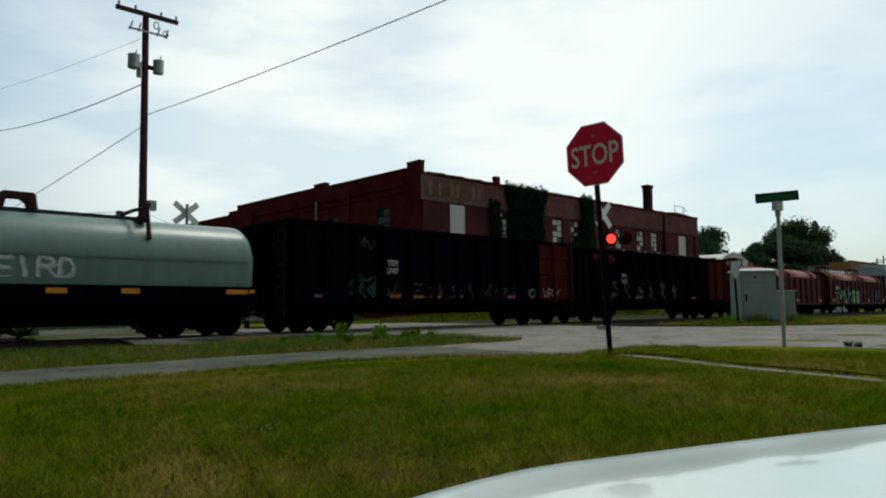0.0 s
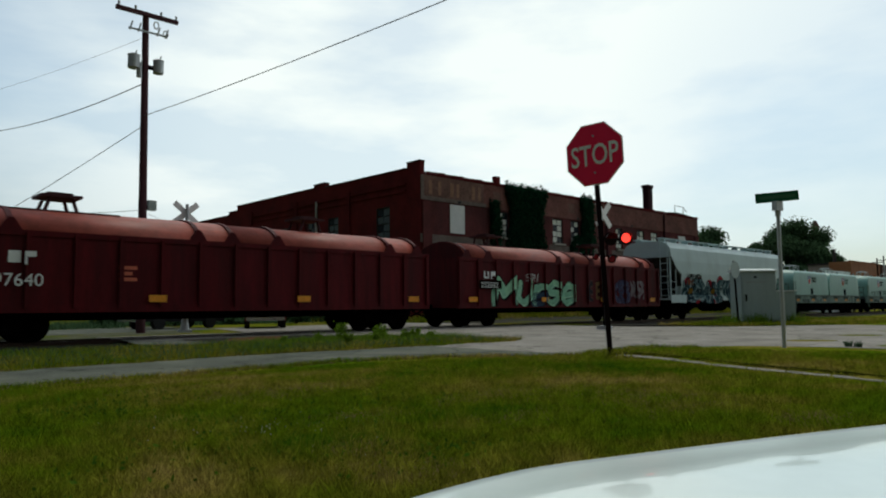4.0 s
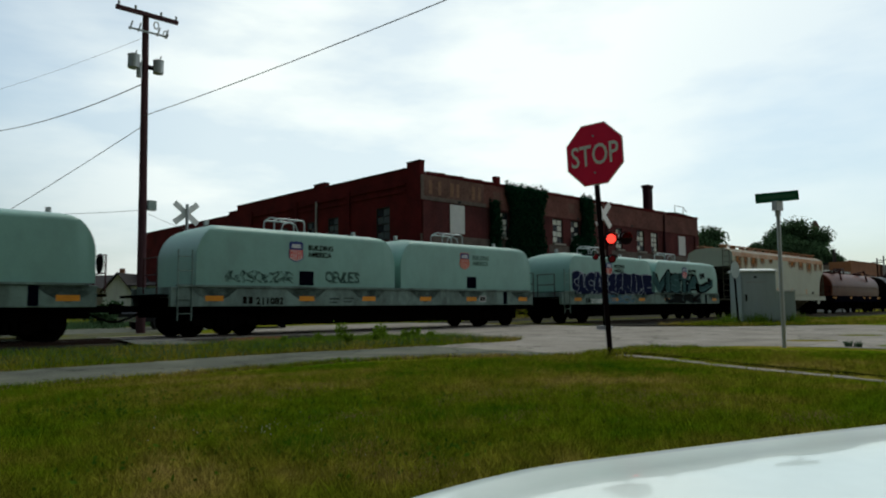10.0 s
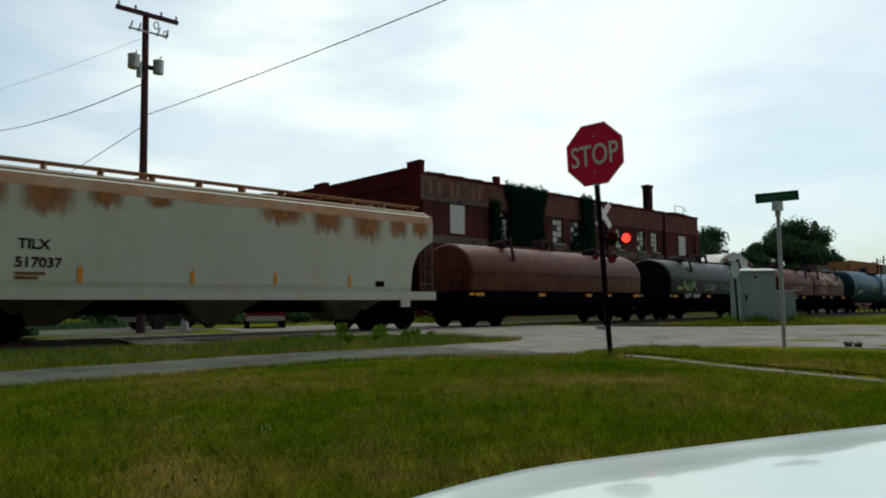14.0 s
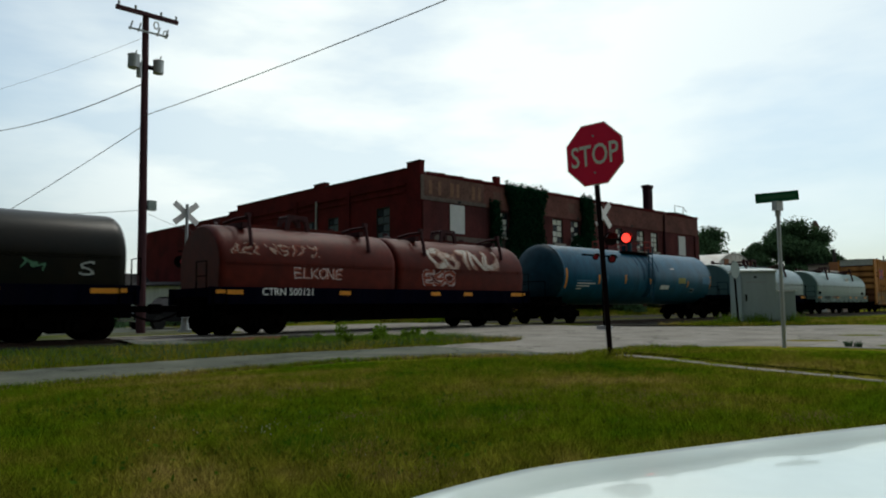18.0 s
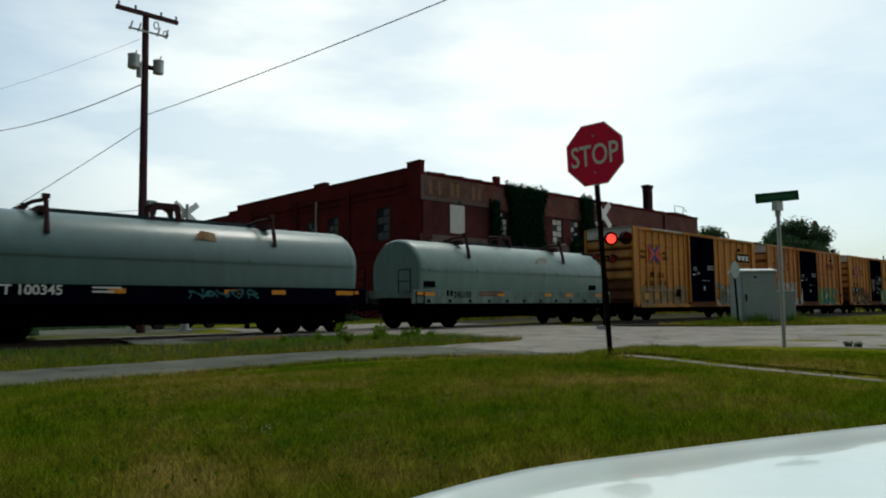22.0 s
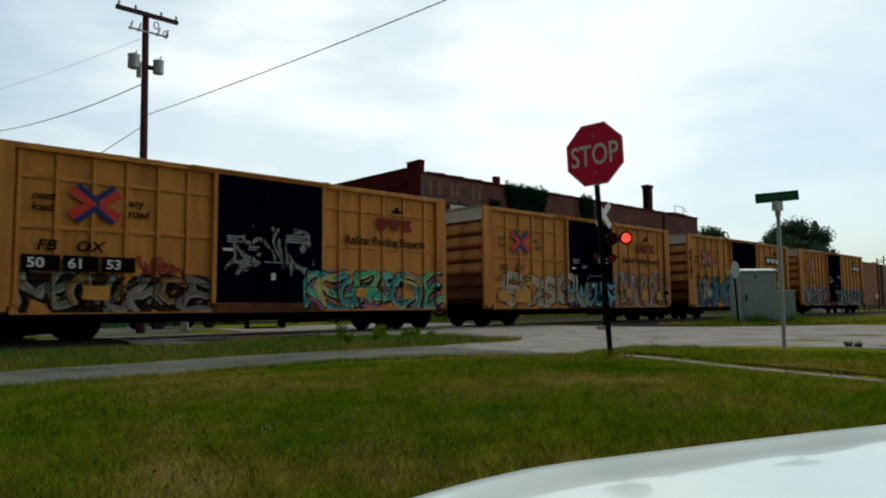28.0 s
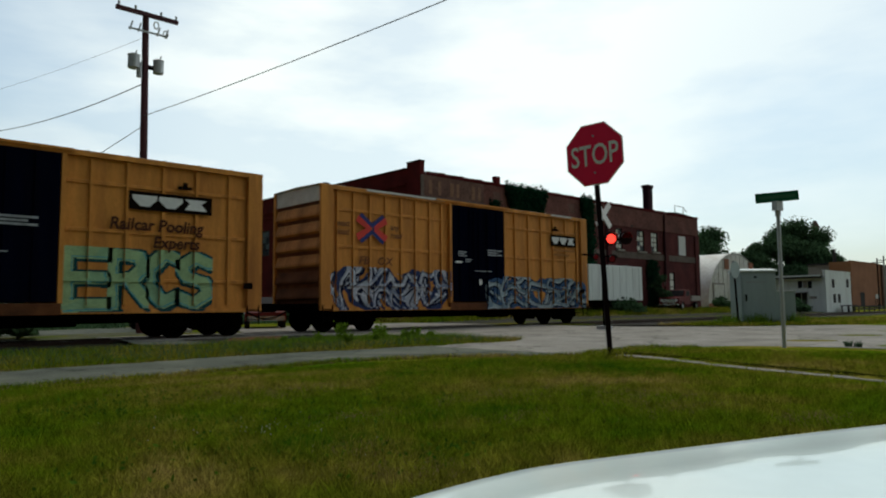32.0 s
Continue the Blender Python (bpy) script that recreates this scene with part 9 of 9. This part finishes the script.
# ---- weeds, rough grass and lawn blades ----
def blades(name, n, place, size, wide, material, label, category, seed, lean=0.5):
    rng = np.random.default_rng(seed)
    x, y = place(n, rng)
    z = lie(x, y) - 0.004
    h = size * rng.uniform(0.45, 1.35, len(x))
    a = rng.uniform(0, 6.283, len(x))
    w = wide * rng.uniform(0.7, 1.3, len(x))
    dx, dy = np.cos(a) * w, np.sin(a) * w
    lx, ly = rng.normal(0, lean, len(x)) * h, rng.normal(0, lean, len(x)) * h
    v = np.stack([np.stack([x - dx, y - dy, z], -1), np.stack([x + dx, y + dy, z], -1), np.stack([x + lx, y + ly, z + h], -1)], 1).reshape(-1, 3)
    return tagged(sheet(name, v, np.arange(len(v)).reshape(-1, 3), material), label, category, kind="stuff")


def lawn_near(n, rng):
    u = rng.uniform(0, 1, n)
    d = 2.2 + 9.0 * u ** 1.15
    a = radians(43.6) + np.radians(rng.uniform(-36, 36, n))
    x, y = d * np.sin(a), d * np.cos(a)
    k = (0.319 * x + 0.948 * y > 2.0) & (y < 8.75 - 0.02 * x) & ~((y > 7.0) & (x > 9.4)) & (x < 14.6)
    foot = (x > 6.80 + (y - 1.88) * 0.4247) & (x < 7.11 + (y - 1.91) * 0.4416) & (y < 5.8)
    k &= ~foot & (y < 7.0 + np.maximum(0, 9.5 - x))
    return x[k], y[k]


blades("grass", 300000, lawn_near, 0.040, 0.0032, "blade", "short mown lawn grass, green and straw", "grass", 1, 0.7)


def lawn_tufts(n, rng):
    """Places in small tight clumps all over the near lawn."""
    cx, cy = lawn_near(n // 22, rng)
    i = rng.integers(0, len(cx), n)
    x, y = cx[i] + rng.normal(0, 0.022, n), cy[i] + rng.normal(0, 0.022, n)
    k = (x < 6.3 + (y - 1.88) * 0.4247) | (x > 7.4 + (y - 1.91) * 0.4416)
    return x[k], y[k]


blades("grass_tufts", 110000, lawn_tufts, 0.062, 0.0034, "blade", "longer tufts standing up in the mown lawn", "grass", 11, 0.55)


def path_edge(n, rng):
    k = rng.uniform(-0.12, 1.02, n)
    x = PATH[2][0] + (PATH[3][0] - PATH[2][0]) * k + np.abs(rng.normal(0, 0.06, n))
    y = PATH[2][1] + (PATH[3][1] - PATH[2][1]) * k
    return x, y


blades("edge_grass", 5000, path_edge, 0.034, 0.004, "blade", "grass hanging over the footpath's edge", "grass", 12, 0.8)


def tufts(spots):
    def f(n, rng):
        i = rng.integers(0, len(spots), n)
        s = np.array(spots)
        return s[i, 0] + rng.normal(0, 1, n) * s[i, 2], s[i, 1] + rng.normal(0, 1, n) * s[i, 3]
    return f


def weed(spots, n, h, label):
    """Bushy weeds: thin stems with small leaves up their length."""
    rng = np.random.default_rng(int(spots[0][0] * 10))
    for x, y, k in spots:
        t = thing("weed", label, "weed", pose(x, y, float(lie(x, y))), "weeds")
        bm = bmesh.new()
        tips = []
        for i in range(7):
            a, lean = rng.uniform(0, 6.28), rng.uniform(0.1, 0.55)
            hh = h * k * rng.uniform(0.55, 1.0)
            tip = (math.cos(a) * lean * hh, math.sin(a) * lean * hh, hh)
            rod((0, 0, -0.03), tip, 0.006, 0.003, 4, bm)
            tips.append(tip)
        part("stem", bm, "leaf_weed", t)

        def spread(m, r):
            i = r.integers(0, 7, m)
            u = r.uniform(0.15, 1.05, m)
            return np.array(tips)[i] * u[:, None] + r.normal(0, 0.07 * k, (m, 3)) * np.array([1, 1, 0.6])
        v, f = leaves(n, spread, 0.034, rng)
        v[:, 2] = np.clip(v[:, 2], 0.0, None)
        tagged(sheet("leaves", v, f, "leaf_weed", t), "bright yellow-green leaves")


weed([(10.15, 14.3, 0.95), (10.95, 13.9, 0.85), (9.35, 14.1, 0.55), (9.75, 13.4, 0.5), (11.5, 13.4, 0.7), (12.1, 13.2, 0.55), (8.6, 14.4, 0.45), (11.3, 14.0, 0.8), (10.6, 13.5, 0.5), (12.5, 14.2, 0.6)], 260, 0.50, "bushy yellow-green weed beside the crossing")
blades("tall_weeds", 5200, tufts([(10.4, 13.5, 0.5, 0.35), (11.6, 13.2, 0.5, 0.35), (9.2, 14.0, 0.5, 0.4), (8.2, 14.4, 0.6, 0.4), (12.6, 13.1, 0.5, 0.3), (10.8, 14.0, 0.25, 0.2), (9.9, 14.3, 0.2, 0.2)]), 0.20, 0.008, "leaf_weed", "coarse grass at the foot of the weeds", "weeds", 2, 0.4)


def verge(n, rng):
    x = rng.uniform(-4, 14.0, n)
    y = 11.7 + 4.6 * rng.uniform(0, 1, n) ** 1.3
    k = (x < 13.9 - (y - 12.2) * 0.27) & ~((x > 6.8) & (y > 16.0))
    k &= np.abs(x) < 60
    return x[k], y[k]


blades("rough_grass", 9000, verge, 0.15, 0.009, "leaf_tree", "dark coarse weeds along the track", "grass", 43, 0.5)
blades("rough_grass", 36000, verge, 0.12, 0.007, "blade", "rough verge grass along the track", "grass", 3, 0.5)


def far_verge(n, rng):
    x, y = rng.uniform(26.0, 75, n), rng.uniform(28.5, 33.0, n)
    k = rng.uniform(0, 1, n) < ss(y, 27.5, 31.0)
    return x[k], y[k]


blades("rough_grass", 26000, far_verge, 0.32, 0.02, "blade", "tall unmown grass before the factory", "grass", 4, 0.4)


def cab_verge(n, rng):
    x, y = rng.uniform(27.3, 44.0, n), rng.uniform(9.0, 15.6, n)
    k = (x > 27.3 + np.maximum(0, 12 - y) * 1.6)
    return x[k], y[k]


def yard_weeds(n, rng):
    x, y = rng.uniform(-12, 24.0, n), rng.uniform(24.6, 42.0, n)
    k = (y > 33.6) & ~((x > 12.0) & (y < 36.5))
    return x[k], y[k]


blades("rough_grass", 26000, yard_weeds, 0.34, 0.022, "leaf_tree", "dark unmown weeds beyond the track", "grass", 41, 0.4)
blades("rough_grass", 16000, cab_verge, 0.16, 0.012, "blade", "rough grass round the signal cabinets", "grass", 5, 0.5)
blades("weed_sprig", 160, tufts([(15.30, 4.55, 0.03, 0.03), (15.2, 4.35, 0.02, 0.02)]), 0.12, 0.012, "leaf_tree", "small dark weed at the road edge", "weeds", 6, 0.3)
blades("weed_sprig", 500, tufts([(10.0, 6.6, 0.3, 0.12), (7.6, 4.9, 0.12, 0.12), (32.0, 12.0, 0.8, 0.4)]), 0.14, 0.006, "blade", "longer grass round the posts", "grass", 7, 0.4)


blades("dry_grass", 24000, tufts([(4.70, 2.64, 0.30, 0.12), (4.30, 2.25, 0.28, 0.14), (4.67, 2.96, 0.22, 0.12), (4.39, 1.51, 0.16, 0.09), (1.88, 2.25, 0.14, 0.16), (2.04, 2.66, 0.12, 0.14), (3.31, 5.01, 0.45, 0.22), (2.76, 5.05, 0.30, 0.22),
                                  (2.65, 3.52, 0.25, 0.15), (3.27, 2.86, 0.30, 0.12), (4.68, 3.49, 0.40, 0.15), (3.98, 3.71, 0.35, 0.15), (4.72, 7.39, 0.70, 0.22), (3.78, 7.30, 0.60, 0.25), (2.30, 6.14, 0.40, 0.20)]),
       0.030, 0.0035, "straw", "dry straw-coloured patches in the lawn", "grass", 23, 0.9)
blades("lush_grass", 13000, tufts([(6.46, 4.51, 0.50, 0.20), (5.88, 4.67, 0.40, 0.20), (6.27, 3.77, 0.30, 0.15), (4.48, 5.39, 0.50, 0.25), (6.40, 5.77, 0.40, 0.20), (1.94, 2.94, 0.15, 0.10), (1.71, 4.11, 0.20, 0.15), (3.17, 3.15, 0.30, 0.15)]), 0.045, 0.004, "leaf_lush", "lush green patches in the lawn", "grass", 24, 0.6)


# clover clumps and small pale flowers in the lawn
def clover(name, n, spots, size, material, label, seed):
    rng = np.random.default_rng(seed)

    def spread(m, r):
        i = r.integers(0, len(spots), m)
        s = np.array(spots)
        x, y = s[i, 0] + r.normal(0, 1, m) * s[i, 2], s[i, 1] + r.normal(0, 1, m) * s[i, 2] * 0.7
        return np.stack([x, y, lie(x, y) + r.uniform(0.012, 0.05, m)], -1)
    v, f = leaves(n, spread, size, rng)
    return tagged(sheet(name, v, f, material), label, "clover", kind="stuff")


clover("clover", 1500, [(1.48, 5.06, 0.16), (1.55, 4.7, 0.2), (1.95, 5.3, 0.3), (2.0, 3.4, 0.35), (2.3, 3.75, 0.4), (3.1, 4.06, 0.5), (1.2, 2.95, 0.3), (4.3, 5.6, 0.6), (5.6, 6.2, 0.7), (7.3, 4.9, 0.6), (2.1, 2.4, 0.25)], 0.013, "leaf_clover", "dark clover clumps in the lawn", 21)
clover("clover_flowers", 90, [(1.88, 3.38, 0.08), (1.90, 3.30, 0.10), (1.77, 3.66, 0.25), (1.95, 3.3, 0.3), (2.4, 3.6, 0.4), (1.6, 4.3, 0.4), (1.9, 2.6, 0.4), (7.7, 4.9, 0.2)], 0.006, "petal", "small pale clover flowers in the lawn", 22)


def lane_edge(n, rng):
    x = rng.uniform(-1.5, 13.5, n)
    near = np.interp(x, [-8, 1.8, 3.7, 6.5, 7.5, 8.4, 9.5, 10.2, 12, 13, 13.7], [8.8, 8.88, 8.97, 9.2, 9.0, 8.57, 7.56, 7.2, 7.5, 7.4, 6.7])
    far = np.interp(x, [-8, 3.5, 6.5, 8.2, 10.4, 13.6], [11.8, 11.5, 11.9, 11.65, 11.5, 11.4])
    side = rng.uniform(0, 1, n) < 0.6
    clump = 0.10 * np.sin(x * 3.1) + 0.07 * np.sin(x * 7.7 + 1)
    y = np.where(side, near - np.abs(rng.normal(0, 0.10, n)) + 0.04 + clump * 0.6, far + np.abs(rng.normal(0, 0.16, n)) - 0.08 - clump)
    return x, y


blades("edge_grass", 16000, lane_edge, 0.075, 0.006, "blade", "uneven grass fringe along the lane's edges", "grass", 9, 0.6)
blades("edge_straw", 9000, lane_edge, 0.045, 0.006, "straw", "dry straw-coloured grass along the lane", "grass", 42, 0.9)
blades("tall_weeds", 700, tufts([(30.9, 12.6, 0.25, 0.2), (32.4, 11.7, 0.3, 0.2), (29.8, 13.4, 0.3, 0.2)]), 0.42, 0.02, "leaf_weed", "green weeds round the foot of the cabinets", "weeds", 10, 0.3)


# ---- the white car that carries the camera ----
def own_car():
    t = thing("white_car", "glossy white car bonnet seen from its own dashboard", "car", pose(0, 0, -0.25, 0, 0, -18.6))
    G = 0.25 + 0.822
    bm = bmesh.new()
    us, vs = np.linspace(0.22, 1.62, 22), np.concatenate([np.linspace(-0.88, -0.7, 6), np.linspace(-0.6, 0.6, 13), np.linspace(0.66, 0.90, 10)])
    grid = []
    for u in us:
        row = []
        for v in vs:
            e = abs(v)
            w = -0.1845 - 0.022 * (e / 0.8) ** 2 - 0.012 * (u - 0.8) ** 2
            w -= 0.20 * max(0, 0.52 - u) ** 1.5
            w += 0.010 * math.exp(-((e - 0.60) / 0.10) ** 2)
            if e > 0.80:
                w -= 3.2 * (e - 0.80) ** 1.5
            if u > 1.3:
                w -= 1.1 * (u - 1.3) ** 2
            row.append(bm.verts.new((u, v, G + w)))
        grid.append(row)
    for i in range(len(us) - 1):
        for j in range(len(vs) - 1):
            bm.faces.new((grid[i][j], grid[i + 1][j], grid[i + 1][j + 1], grid[i][j + 1]))
    part("bonnet", bm, "car_white", t, "glossy white bonnet", smooth=True)
    for s in (-1, 1):
        part("fender", box(0.2, 1.55, s * 0.90 - 0.02, s * 0.90 + 0.02, 0.28, 0.78, bev=0.015), "car_white", t)
        part("sill_panel", box(-2.5, 0.2, s * 0.88 - 0.03, s * 0.88 + 0.03, 0.22, 0.60, bev=0.015), "car_white", t)
        for u in (0.85, -1.75):
            w = part("wheel", rod((u, s * 0.80 - 0.11, 0.30), (u, s * 0.80 + 0.11, 0.30), 0.30, 0.30, 24), "tyre", t)
            part("rim", rod((u, s * 0.80 - 0.115, 0.30), (u, s * 0.80 + 0.115, 0.30), 0.19, 0.19, 16), "alu", w)
        part("headlight", box(1.50, 1.62, s * 0.62 - 0.16, s * 0.62 + 0.16, 0.50, 0.62, bev=0.02), "sign_white", t)
    part("bumper", box(1.5, 1.70, -0.88, 0.88, 0.25, 0.50, bev=0.03), "car_white", t)
    part("floor_pan", box(-2.5, 1.5, -0.85, 0.85, 0.20, 0.28), "trim_black", t)
    part("dashboard", box(-0.35, 0.2, -0.8, 0.8, 0.55, 0.72, bev=0.03), "trim_black", t)
    part("tail", box(-2.7, -2.45, -0.88, 0.88, 0.25, 0.75, bev=0.03), "car_white", t)
    return t


own_car()



def motions():
    for t, s in CARS:
        walk(t, [(k, pose(s - run(k), YC, 0)) for k in range(0, 33, 2)])
    # the two lamps flash by turns: a lit reflector faces the road, a dark one lies tipped back
    starts = [9.65 + 1.104 * k for k in range(-9, 21)]
    for i, g in enumerate(FLASH):
        rows, lit = [], None
        for f in range(0, 961):
            t = f / 30
            on = any(a <= t - 0.003 < a + 0.59 for a in starts) == (i == 0)
            if lit is None or on != lit or f == 960:
                if lit is not None and f < 960:
                    rows.append(((f - 1) / 30, pose(0, -0.02, 0, 0 if lit else -88)))
                rows.append((t, pose(0, -0.02, 0, 0 if on else -88)))
            lit = on
        walk(g, rows)
    # wheels roll: one turn of keys for each axle place, shared by all alike
    first = {}
    for w in [o for o in bpy.data.objects if o.name.startswith("wheelset")]:
        x = round(w.location.x, 2)
        if x not in first:
            walk(w, [(f / 30, pose(x, 0, 0.457) @ Matrix.Rotation(-(run(f / 30) - run(0)) / 0.457, 4, "Y")) for f in range(0, 961)])
            first[x] = w
        else:
            a = first[x].animation_data
            w.rotation_mode = "QUATERNION"
            w.animation_data_create()
            w.animation_data.action = a.action
            w.animation_data.action_slot = a.action_slot


motions()
